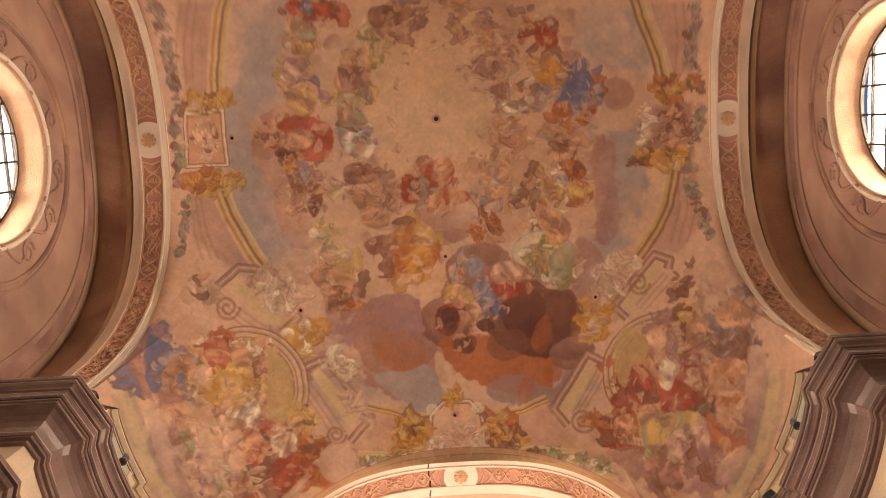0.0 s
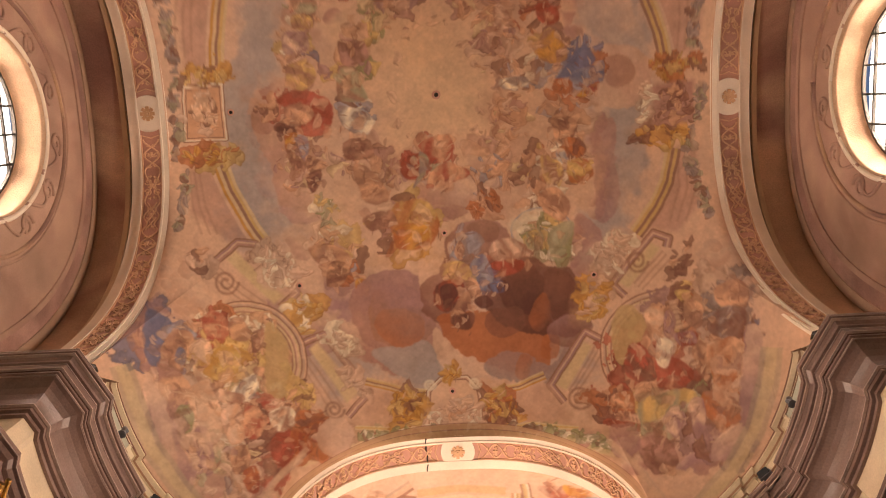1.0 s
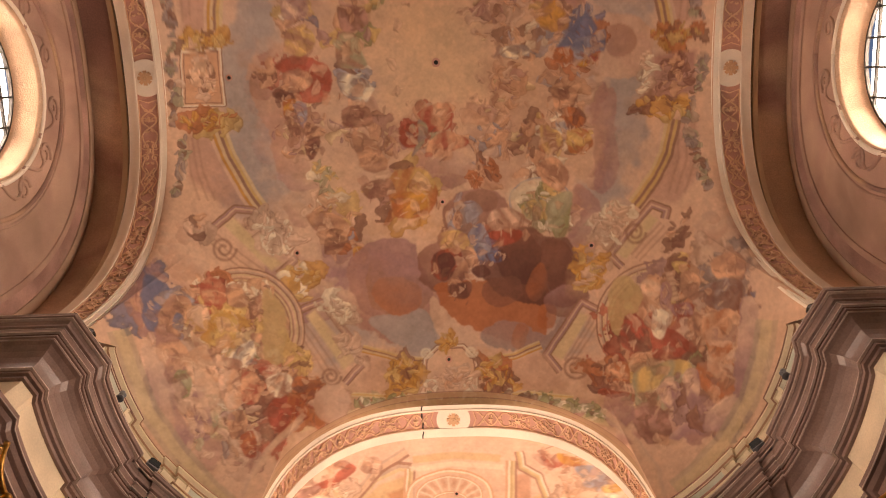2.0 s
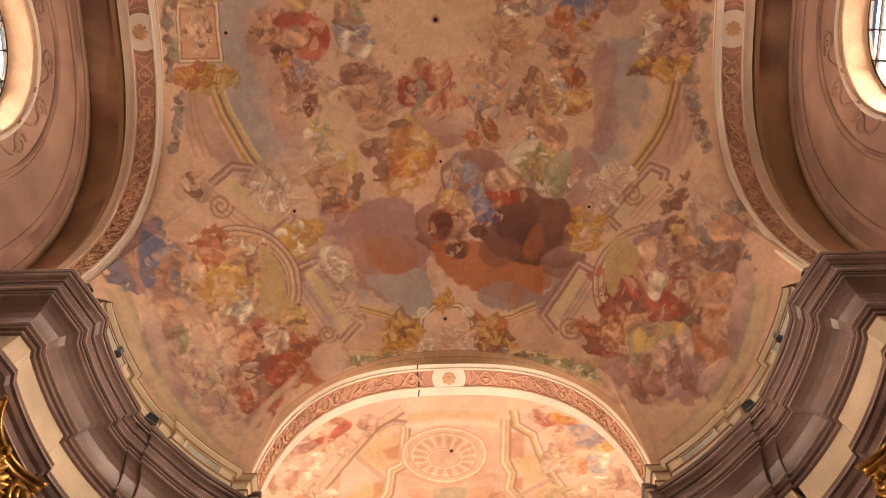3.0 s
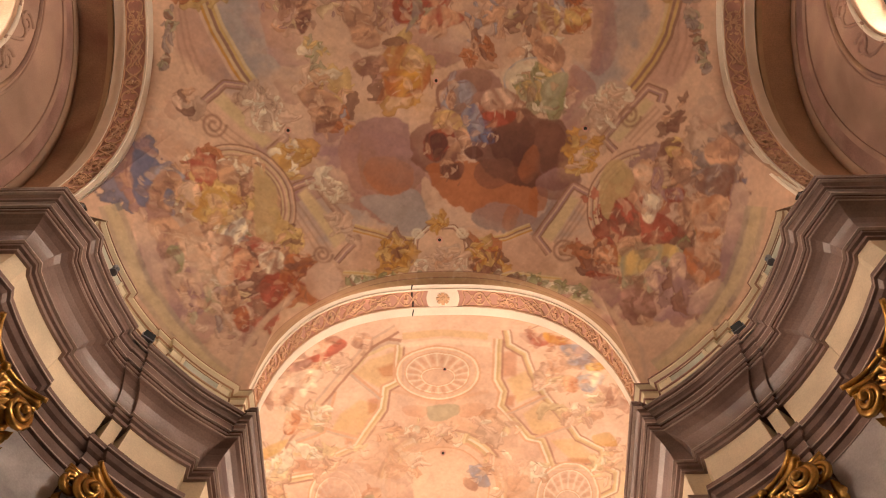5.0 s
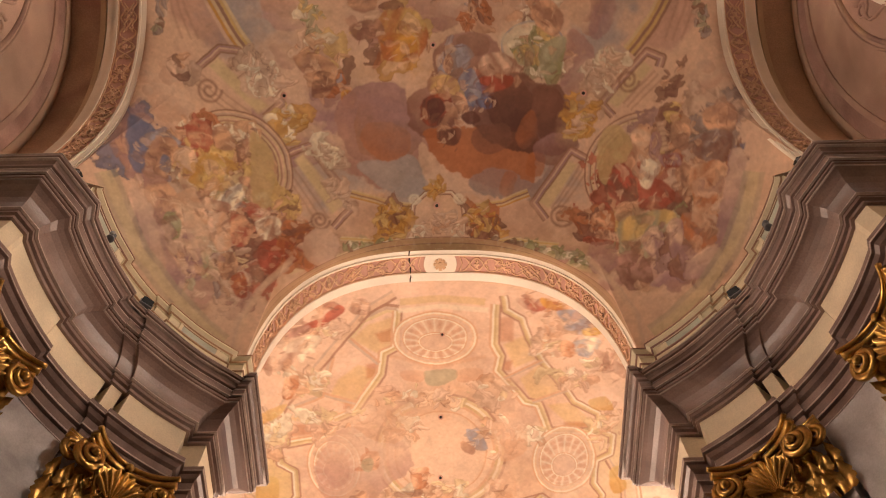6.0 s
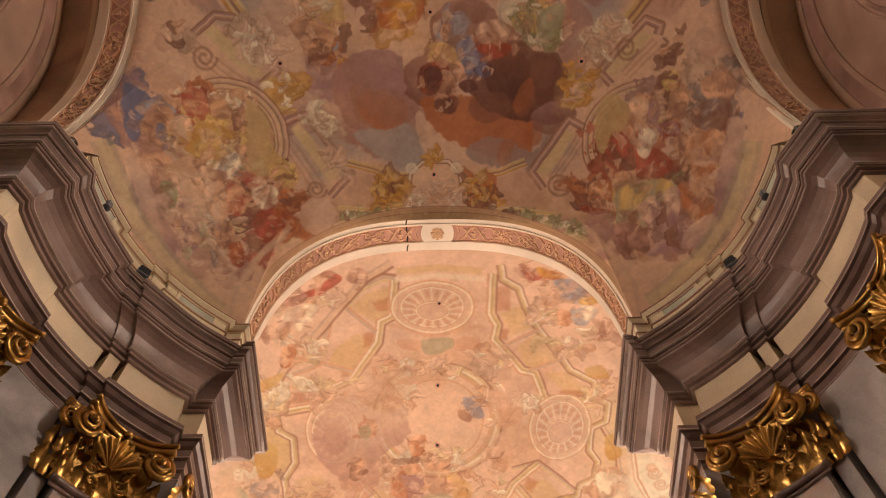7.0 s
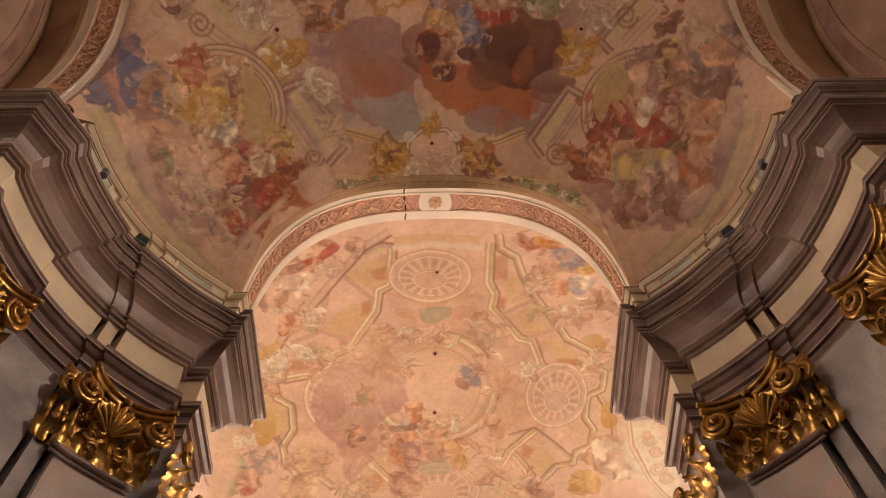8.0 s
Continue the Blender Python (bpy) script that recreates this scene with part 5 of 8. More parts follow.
DOME.mass([(0.235, 0.263), (0.256, 0.259), (0.254, 0.293), (0.240, 0.300)], CREAM, FLESH, 623, folds=4)
DOME.mass([(0.250, 0.299), (0.269, 0.303), (0.263, 0.334), (0.248, 0.329)], WHITE, STONE, 624, folds=4)
DOME.mass([(0.259, 0.264), (0.271, 0.271), (0.268, 0.297), (0.257, 0.293)], VIOLET, MAUVE, 625, folds=4)
DOME.mass([(0.270, 0.293), (0.296, 0.292), (0.297, 0.308), (0.278, 0.309)], VIOLET, RUST, 626, folds=4)
DOME.mass([(0.319, 0.237), (0.350, 0.230), (0.359, 0.259), (0.338, 0.267), (0.323, 0.259)], FLESH, SEPIA, 627, folds=4)
DOME.mass([(0.320, 0.265), (0.353, 0.265), (0.361, 0.287), (0.348, 0.303), (0.312, 0.294)], GREY, UMBER, 628, folds=4)
DOME.mass([(0.282, 0.250), (0.304, 0.258), (0.302, 0.287), (0.283, 0.279)], FLESH, SEPIA, 629, folds=4)
DOME.mass([(0.293, 0.315), (0.314, 0.309), (0.319, 0.341), (0.304, 0.352)], FLESH, UMBER, 630, folds=4)
DOME.mass([(0.310, 0.315), (0.334, 0.300), (0.350, 0.309), (0.348, 0.339), (0.332, 0.369), (0.319, 0.353)], FLESH, ORANGE, 631, folds=4)
DOME.mass([(0.306, 0.367), (0.339, 0.374), (0.357, 0.405), (0.338, 0.414), (0.332, 0.422), (0.308, 0.398)], ORANGE, SEPIA, 632, folds=4)
DOME.mass([(0.354, 0.294), (0.375, 0.294), (0.380, 0.353), (0.370, 0.406), (0.349, 0.429), (0.352, 0.368)], PALE, VIOLET, 633, folds=4)
DOME.mass([(0.320, 0.428), (0.357, 0.412), (0.352, 0.452), (0.315, 0.460)], PALE, VIOLET, 634, folds=4)
DOME.mass([(0.226, 0.380), (0.254, 0.369), (0.290, 0.362), (0.298, 0.381), (0.269, 0.389), (0.241, 0.405), (0.231, 0.419)], YELLOW, SAGE, 635, folds=4)
DOME.mass([(0.227, 0.410), (0.256, 0.403), (0.272, 0.427), (0.243, 0.435)], SAGE, SEPIA, 636, folds=4)
DOME.mass([(0.255, 0.403), (0.269, 0.388), (0.281, 0.404), (0.271, 0.428)], PALE, VIOLET, 637, folds=4)
DOME.mass([(0.193, 0.368), (0.216, 0.364), (0.220, 0.388), (0.194, 0.384)], FLESH, ORANGE, 638, folds=4)
DOME.mass([(0.183, 0.394), (0.213, 0.390), (0.206, 0.400)], SEPIA, UMBER, 639, folds=4)
DOME.mass([(0.290, 0.381), (0.307, 0.378), (0.310, 0.412), (0.296, 0.427)], PALE, VIOLET, 640, folds=4)
DOME.mass([(0.221, 0.433), (0.257, 0.426), (0.273, 0.458), (0.245, 0.475)], MAUVE, UMBER, 641, folds=4)
# open fields of the niches, pale cloud beside the groups, and the leaf garland over the chancel arch
DOME.mass([(0.198, 0.264), (0.220, 0.255), (0.234, 0.272), (0.231, 0.299), (0.216, 0.307), (0.205, 0.331), (0.194, 0.302)], OLIVE, OLIVE, 901, alpha=0.8)
DOME.mass([(-0.223, 0.256), (-0.205, 0.272), (-0.201, 0.305), (-0.212, 0.350), (-0.233, 0.343), (-0.230, 0.297)], OLIVE, OLIVE, 902, alpha=0.8)
DOME.mass([(-0.383, 0.316), (-0.368, 0.324), (-0.348, 0.384), (-0.339, 0.446), (-0.356, 0.461), (-0.377, 0.398)], PALE, VIOLET, 903, alpha=0.75)
DOME.mass([(-0.368, 0.368), (-0.355, 0.380), (-0.353, 0.430), (-0.365, 0.437)], PALE, PINK, 904, alpha=0.6)
DOME.mass([(0.357, 0.294), (0.376, 0.295), (0.381, 0.353), (0.371, 0.406), (0.353, 0.427), (0.354, 0.368)], PALE, VIOLET, 905, alpha=0.75)
DOME.mass([(0.319, 0.432), (0.355, 0.416), (0.352, 0.453), (0.318, 0.460)], PALE, VIOLET, 906, alpha=0.7)
DOME.mass([(-0.317, 0.358), (-0.296, 0.370), (-0.293, 0.400), (-0.311, 0.407)], CREAM, PALE, 907, alpha=0.6)
DOME.mass([(-0.167, 0.387), (-0.141, 0.380), (-0.129, 0.405), (-0.146, 0.434), (-0.169, 0.421)], PALE, PINK, 908, alpha=0.8)
DOME.mass([(0.188, 0.410), (0.220, 0.407), (0.225, 0.441), (0.197, 0.449)], MAUVE, VIOLET, 909, alpha=0.6)
DOME.garland([(-0.121, 0.405), (-0.065, 0.402), (-0.040, 0.405)], 0.0105, [GREEN, UMBER, SAGE, WHITE, GREEN], 940)
DOME.garland([(-0.037, 0.410), (-0.001, 0.412), (0.042, 0.408)], 0.0105, [GREEN, UMBER, SAGE, WHITE, GREEN], 941)
DOME.garland([(0.046, 0.404), (0.113, 0.408), (0.156, 0.418), (0.194, 0.433)], 0.0105, [GREEN, UMBER, SAGE, WHITE, GREEN], 942)
# painted stone edging above the attic and beside the arches
DOME.line([(-0.407, 0.301), (-0.396, 0.353), (-0.382, 0.407), (-0.352, 0.462), (-0.310, 0.519), (-0.290, 0.540)], 0.0285, SAGE, 0.45)
DOME.line([(-0.407, 0.301), (-0.396, 0.353), (-0.382, 0.407), (-0.352, 0.462), (-0.310, 0.519), (-0.290, 0.540)], 0.0142, STRAW, 0.6)
DOME.line([(0.389, 0.315), (0.386, 0.359), (0.370, 0.419), (0.342, 0.474), (0.305, 0.518), (0.281, 0.538)], 0.0286, SAGE, 0.45)
DOME.line([(0.389, 0.315), (0.386, 0.359), (0.370, 0.419), (0.342, 0.474), (0.305, 0.518), (0.281, 0.538)], 0.0143, STRAW, 0.6)
DOME.line([(-0.289, 0.565), (-0.269, 0.512), (-0.236, 0.464), (-0.194, 0.433)], 0.0071, PALE, 0.6)
DOME.line([(0.279, 0.575), (0.265, 0.521), (0.233, 0.472), (0.195, 0.440)], 0.0072, PALE, 0.6)
DOME.line([(-0.281, 0.558), (-0.262, 0.505), (-0.229, 0.457), (-0.189, 0.426)], 0.0071, STONE, 0.6)
DOME.line([(0.272, 0.567), (0.258, 0.513), (0.226, 0.465), (0.191, 0.433)], 0.0071, STONE, 0.6)
DOME.line([(-0.274, 0.550), (-0.255, 0.497), (-0.222, 0.450), (-0.185, 0.419)], 0.0071, CREAM, 0.6)
DOME.line([(0.265, 0.560), (0.251, 0.506), (0.219, 0.457), (0.187, 0.426)], 0.0071, CREAM, 0.6)
DOME.age(1.0)
# chancel vault
CHOIR.blob(-0.004, 0.715, 0.2742, 0.2741, 0, CREAM, 0.5, 0.3, 0.7)
CHOIR.blob(-0.104, 0.618, 0.0543, 0.0364, 0, PINK, 0.5, 0.7, 0.7)
CHOIR.blob(0.099, 0.640, 0.0550, 0.0463, 0, PINK, 0.5, 0.7, 0.7)
CHOIR.blob(-0.177, 0.761, 0.0572, 0.0609, 0, PINK, 0.5, 0.7, 0.7)
CHOIR.blob(0.144, 0.767, 0.0660, 0.0611, 0, PINK, 0.5, 0.7, 0.7)
CHOIR.blob(-0.011, 0.638, 0.0705, 0.0277, 0, FLESH, 0.5, 0.7, 0.7)
CHOIR.blob(-0.009, 0.549, 0.0833, 0.0432, 0, PINK, 0.5, 0.7, 0.7)
CHOIR.blob(-0.065, 0.858, 0.1017, 0.0542, 0, PINK, 0.5, 0.7, 0.7)
CHOIR.blob(-0.265, 0.749, 0.0406, 0.0907, 0, STRAW, 0.5, 0.7, 0.7)
CHOIR.blob(0.250, 0.759, 0.0412, 0.1016, 0, STRAW, 0.5, 0.7, 0.7)
CHOIR.blob(0.079, 0.818, 0.0755, 0.0528, 0, CREAM, 0.5, 0.7, 0.7)
CHOIR.field([(-0.118, 0.539), (-0.098, 0.518), (-0.061, 0.506), (-0.062, 0.548), (-0.078, 0.565), (-0.108, 0.547)], YELLOW, 0.002, 0.5)
CHOIR.field([(-0.141, 0.600), (-0.113, 0.578), (-0.083, 0.587), (-0.096, 0.628), (-0.121, 0.646), (-0.155, 0.627)], YELLOW, 0.002, 0.5)
CHOIR.field([(-0.216, 0.663), (-0.180, 0.645), (-0.129, 0.655), (-0.154, 0.673)], YELLOW, 0.002, 0.5)
CHOIR.field([(-0.088, 0.531), (-0.065, 0.522), (-0.062, 0.544), (-0.081, 0.544)], ORANGE, 0.002, 0.55)
CHOIR.field([(-0.102, 0.578), (-0.086, 0.574), (-0.091, 0.596), (-0.103, 0.600)], ORANGE, 0.002, 0.55)
CHOIR.field([(-0.213, 0.672), (-0.162, 0.668), (-0.167, 0.687), (-0.215, 0.691)], ORANGE, 0.002, 0.55)
CHOIR.field([(-0.136, 0.636), (-0.124, 0.634), (-0.125, 0.647), (-0.137, 0.647)], ORANGE, 0.002, 0.55)
CHOIR.field([(0.082, 0.551), (0.115, 0.534), (0.136, 0.569), (0.098, 0.586)], YELLOW, 0.002, 0.5)
CHOIR.field([(0.106, 0.604), (0.136, 0.578), (0.169, 0.623), (0.123, 0.641)], YELLOW, 0.002, 0.5)
CHOIR.field([(0.143, 0.646), (0.178, 0.642), (0.212, 0.680), (0.180, 0.684)], YELLOW, 0.002, 0.5)
CHOIR.field([(0.072, 0.512), (0.096, 0.508), (0.095, 0.546), (0.072, 0.546)], ORANGE, 0.002, 0.45)
CHOIR.field([(0.081, 0.575), (0.095, 0.575), (0.092, 0.591), (0.079, 0.589)], ORANGE, 0.002, 0.55)
CHOIR.field([(0.168, 0.674), (0.212, 0.675), (0.212, 0.686), (0.168, 0.687)], ORANGE, 0.002, 0.55)
CHOIR.field([(0.117, 0.840), (0.154, 0.830), (0.181, 0.863), (0.148, 0.890), (0.122, 0.872)], YELLOW, 0.002, 0.5)
CHOIR.field([(0.125, 0.824), (0.142, 0.835), (0.134, 0.856), (0.121, 0.845)], ORANGE, 0.002, 0.55)
CHOIR.field([(-0.152, 0.889), (-0.115, 0.835), (-0.073, 0.852), (-0.067, 0.902), (-0.120, 0.934)], YELLOW, 0.002, 0.5)
CHOIR.field([(-0.118, 0.895), (-0.091, 0.873), (-0.079, 0.890), (-0.106, 0.923)], ORANGE, 0.002, 0.55)
CHOIR.field([(-0.215, 0.822), (-0.180, 0.813), (-0.158, 0.856), (-0.185, 0.877), (-0.210, 0.871)], YELLOW, 0.002, 0.5)
CHOIR.field([(-0.246, 0.720), (-0.229, 0.710), (-0.210, 0.771), (-0.232, 0.833), (-0.255, 0.811)], YELLOW, 0.002, 0.5)
CHOIR.frame_band([(-0.126, 0.539), (-0.105, 0.509), (-0.071, 0.493), (-0.055, 0.496)], 0.0135, (SEPIA, STONE, STRAW))
CHOIR.frame_band([(-0.057, 0.498), (-0.062, 0.552), (-0.078, 0.561), (-0.083, 0.592), (-0.121, 0.650), (-0.149, 0.664), (-0.155, 0.692), (-0.220, 0.703)], 0.0150, (SEPIA, STRAW, OLIVE, WHITE, FLESH))
CHOIR.frame_band([(-0.217, 0.667), (-0.220, 0.701), (-0.232, 0.705), (-0.231, 0.735), (-0.212, 0.750), (-0.212, 0.791), (-0.231, 0.822), (-0.230, 0.854), (-0.211, 0.882), (-0.185, 0.877), (-0.161, 0.902)], 0.0135, (SEPIA, OLIVE, STRAW, WHITE, SEPIA))
CHOIR.frame_band([(-0.122, 0.539), (-0.085, 0.576)], 0.0075, (FLESH, STONE))
CHOIR.frame_band([(-0.166, 0.622), (-0.119, 0.638)], 0.0075, (FLESH, STONE))
CHOIR.frame_band([(-0.146, 0.564), (-0.165, 0.626), (-0.211, 0.646)], 0.0075, (FLESH, STONE))
CHOIR.frame_band([(-0.264, 0.721), (-0.214, 0.635), (-0.163, 0.577), (-0.097, 0.497), (-0.060, 0.474)], 0.0135, (STONE, CREAM, CREAM, SEPIA))
CHOIR.frame_band([(0.082, 0.479), (0.085, 0.500), (0.107, 0.513), (0.116, 0.542), (0.136, 0.578), (0.156, 0.605), (0.182, 0.642), (0.215, 0.661), (0.220, 0.690), (0.237, 0.700), (0.236, 0.729), (0.216, 0.740), (0.214, 0.779), (0.228, 0.800), (0.226, 0.831), (0.206, 0.842), (0.203, 0.863), (0.177, 0.868), (0.156, 0.897)], 0.0120, (SEPIA, WHITE, STRAW, OLIVE, SEPIA))
CHOIR.frame_band([(0.072, 0.491), (0.070, 0.550), (0.079, 0.568), (0.075, 0.590), (0.115, 0.641), (0.131, 0.645), (0.148, 0.688), (0.219, 0.692)], 0.0150, (SEPIA, STRAW, OLIVE, WHITE, FLESH))
CHOIR.frame_band([(0.083, 0.603), (0.136, 0.576)], 0.0060, (FLESH, STONE))
CHOIR.frame_band([(0.123, 0.641), (0.171, 0.623)], 0.0060, (FLESH, STONE))
CHOIR.frame_band([(0.103, 0.810), (0.141, 0.798), (0.176, 0.830), (0.200, 0.854)], 0.0090, (SEPIA, STONE, STRAW))
CHOIR.frame_band([(0.108, 0.840), (0.141, 0.886), (0.107, 0.930)], 0.0150, (SEPIA, STRAW, OLIVE, WHITE, FLESH))
CHOIR.frame_band([(0.080, 0.894), (0.104, 0.840), (0.141, 0.800)], 0.0150, (SEPIA, STRAW, OLIVE, WHITE, FLESH))
CHOIR.frame_band([(-0.154, 0.922), (-0.115, 0.835), (-0.067, 0.902)], 0.0150, (SEPIA, STRAW, OLIVE, WHITE, FLESH))
CHOIR.frame_band([(0.232, 0.739), (0.256, 0.780), (0.264, 0.832), (0.303, 0.887)], 0.0090, (STONE, CREAM, SEPIA))
CHOIR.ellipse(-0.004, 0.724, 0.0841, 0.0908, 0.0200, (SEPIA, STRAW, WHITE, OLIVE, FLESH), 0, 360)
CHOIR.ellipse(-0.004, 0.724, 0.0631, 0.0690, 0.0050, (FLESH, CREAM), 0, 360)
CHOIR.shell_window(-0.008, 0.540, 0.0543, 0.0377)
CHOIR.shell_window(0.171, 0.738, 0.0424, 0.0558)
CHOIR.shell_window(-0.155, 0.741, 0.0357, 0.0519)
CHOIR.shell_window(-0.002, 0.912, 0.0623, 0.0518)
CHOIR.line([(-0.057, 0.498), (-0.001, 0.492), (0.062, 0.499)], 0.0070, WHITE, 0.6)
CHOIR.line([(-0.053, 0.485), (-0.001, 0.480), (0.058, 0.487)], 0.0100, YELLOW, 0.5)
CHOIR.line([(-0.070, 0.565), (-0.010, 0.584), (0.059, 0.568)], 0.0050, FLESH, 0.5)
CHOIR.crowd(-0.138, 0.674, 0.0475, 0.0285, 0, 9, 0.0125, [PALE, CREAM, FLESH, PINK, WHITE, STRAW], 642)
CHOIR.crowd(-0.059, 0.675, 0.0317, 0.0238, 0, 9, 0.0125, [PALE, CREAM, FLESH, PINK, WHITE, STRAW], 643)
CHOIR.crowd(0.067, 0.621, 0.0390, 0.0228, 0, 9, 0.0125, [PALE, CREAM, FLESH, PINK, WHITE, STRAW], 644)
CHOIR.crowd(0.085, 0.697, 0.0321, 0.0387, 0, 9, 0.0125, [PALE, CREAM, FLESH, PINK, WHITE, STRAW], 645)
CHOIR.crowd(-0.057, 0.628, 0.0468, 0.0183, 0, 9, 0.0125, [PALE, CREAM, FLESH, PINK, WHITE, STRAW], 646)
CHOIR.crowd(-0.170, 0.673, 0.0237, 0.0190, 0, 9, 0.0125, [PALE, CREAM, FLESH, PINK, WHITE, STRAW], 647)
CHOIR.crowd(0.116, 0.688, 0.0320, 0.0144, 0, 9, 0.0125, [PALE, CREAM, FLESH, PINK, WHITE, STRAW], 648)
CHOIR.crowd(-0.098, 0.825, 0.0335, 0.0424, 0, 9, 0.0125, [PALE, CREAM, FLESH, PINK, WHITE, STRAW], 649)
CHOIR.crowd(0.062, 0.849, 0.0339, 0.0432, 0, 9, 0.0125, [PALE, CREAM, FLESH, PINK, WHITE, STRAW], 650)
CHOIR.crowd(-0.005, 0.795, 0.0498, 0.0208, 0, 9, 0.0125, [PALE, CREAM, FLESH, PINK, WHITE, STRAW], 651)
CHOIR.crowd(0.176, 0.605, 0.0388, 0.0181, 0, 9, 0.0125, [PALE, CREAM, FLESH, PINK, WHITE, STRAW], 652)
CHOIR.crowd(0.142, 0.552, 0.0228, 0.0173, 0, 9, 0.0125, [PALE, CREAM, FLESH, PINK, WHITE, STRAW], 653)
CHOIR.crowd(-0.158, 0.521, 0.0299, 0.0126, 0, 9, 0.0125, [PALE, CREAM, FLESH, PINK, WHITE, STRAW], 654)
CHOIR.crowd(-0.180, 0.599, 0.0231, 0.0224, 0, 9, 0.0125, [PALE, CREAM, FLESH, PINK, WHITE, STRAW], 655)
CHOIR.crowd(0.228, 0.680, 0.0240, 0.0382, 0, 9, 0.0125, [PALE, CREAM, FLESH, PINK, WHITE, STRAW], 656)
CHOIR.crowd(0.257, 0.843, 0.0339, 0.0323, 0, 9, 0.0125, [PALE, CREAM, FLESH, PINK, WHITE, STRAW], 657)
CHOIR.crowd(-0.242, 0.681, 0.0198, 0.0381, 0, 9, 0.0125, [PALE, CREAM, FLESH, PINK, WHITE, STRAW], 658)
CHOIR.crowd(-0.272, 0.811, 0.0249, 0.0419, 0, 9, 0.0125, [PALE, CREAM, FLESH, PINK, WHITE, STRAW], 659)
CHOIR.crowd(-0.192, 0.855, 0.0338, 0.0270, 0, 9, 0.0125, [PALE, CREAM, FLESH, PINK, WHITE, STRAW], 660)
CHOIR.crowd(-0.118, 0.901, 0.0344, 0.0223, 0, 9, 0.0125, [PALE, CREAM, FLESH, PINK, WHITE, STRAW], 661)
CHOIR.crowd(0.106, 0.894, 0.0431, 0.0334, 0, 9, 0.0125, [PALE, CREAM, FLESH, PINK, WHITE, STRAW], 662)
CHOIR.crowd(-0.011, 0.638, 0.0470, 0.0111, 0, 9, 0.0125, [PALE, CREAM, FLESH, PINK, WHITE, STRAW], 663)
CHOIR.crowd(0.163, 0.518, 0.0300, 0.0126, 0, 9, 0.0125, [PALE, CREAM, FLESH, PINK, WHITE, STRAW], 664)
CHOIR.crowd(0.220, 0.579, 0.0308, 0.0133, 0, 9, 0.0125, [PALE, CREAM, FLESH, PINK, WHITE, STRAW], 665)
CHOIR.mass([(-0.174, 0.721), (-0.122, 0.674), (-0.084, 0.713), (-0.095, 0.773), (-0.140, 0.826), (-0.178, 0.781)], PALE, MAUVE, 666, alpha=0.7)
CHOIR.mass([(-0.101, 0.713), (-0.060, 0.702), (-0.043, 0.744), (-0.079, 0.775), (-0.105, 0.806)], PALE, MAUVE, 667, alpha=0.75)
CHOIR.mass([(-0.166, 0.731), (-0.141, 0.722), (-0.134, 0.762), (-0.161, 0.777)], PINK, MAUVE, 668, alpha=0.6)
CHOIR.mass([(-0.146, 0.792), (-0.103, 0.773), (-0.094, 0.836), (-0.135, 0.889), (-0.150, 0.856)], PINK, MAUVE, 669, alpha=0.6)
CHOIR.mass([(0.068, 0.677), (0.104, 0.667), (0.119, 0.717), (0.085, 0.738)], PALE, FLESH, 670, alpha=0.6)
CHOIR.mass([(0.061, 0.756), (0.094, 0.746), (0.103, 0.797), (0.070, 0.807)], PALE, FLESH, 671, alpha=0.5)
CHOIR.mass([(-0.122, 0.674), (-0.058, 0.638), (-0.035, 0.657), (-0.068, 0.704)], PALE, FLESH, 672, alpha=0.5)
CHOIR.mass([(-0.182, 0.514), (-0.157, 0.504), (-0.134, 0.488), (-0.126, 0.496), (-0.143, 0.510), (-0.170, 0.522)], RED, RUST, 673, folds=4)
CHOIR.mass([(-0.229, 0.539), (-0.180, 0.516), (-0.180, 0.530), (-0.221, 0.547)], MAUVE, UMBER, 674, folds=4)
CHOIR.mass([(-0.207, 0.547), (-0.174, 0.533), (-0.158, 0.538), (-0.185, 0.565), (-0.205, 0.561)], WHITE, STONE, 675, folds=4)
CHOIR.mass([(-0.233, 0.564), (-0.192, 0.558), (-0.207, 0.582), (-0.237, 0.582)], PALE, SEPIA, 676, folds=4)
CHOIR.mass([(-0.212, 0.598), (-0.193, 0.593), (-0.204, 0.628), (-0.219, 0.627)], FLESH, ORANGE, 677, folds=3)
CHOIR.mass([(-0.251, 0.653), (-0.213, 0.638), (-0.224, 0.655), (-0.250, 0.669)], YELLOW, GILT, 678, alpha=0.7)
CHOIR.mass([(-0.123, 0.484), (-0.097, 0.480), (-0.094, 0.501), (-0.116, 0.501)], PALE, SEPIA, 679, folds=4)
CHOIR.mass([(0.099, 0.483), (0.141, 0.487), (0.133, 0.502), (0.110, 0.497)], PALE, RED, 680, folds=3)
CHOIR.mass([(0.131, 0.482), (0.164, 0.493), (0.159, 0.503), (0.136, 0.496)], GILT, ORANGE, 681, folds=3)
CHOIR.mass([(0.154, 0.505), (0.177, 0.500), (0.207, 0.527), (0.179, 0.532)], LIGHT_BLUE, GREY, 682, folds=4)
CHOIR.mass([(0.171, 0.552), (0.203, 0.542), (0.212, 0.553), (0.189, 0.571)], WHITE, LIGHT_BLUE, 683, folds=4)
CHOIR.mass([(0.160, 0.547), (0.177, 0.552), (0.175, 0.571), (0.161, 0.567)], FLESH, ORANGE, 684, folds=3)
CHOIR.mass([(0.216, 0.575), (0.231, 0.566), (0.230, 0.588), (0.221, 0.588)], FLESH, RED, 685, folds=3)
CHOIR.mass([(0.187, 0.531), (0.213, 0.527), (0.210, 0.537), (0.191, 0.540)], YELLOW, GILT, 686, folds=3)
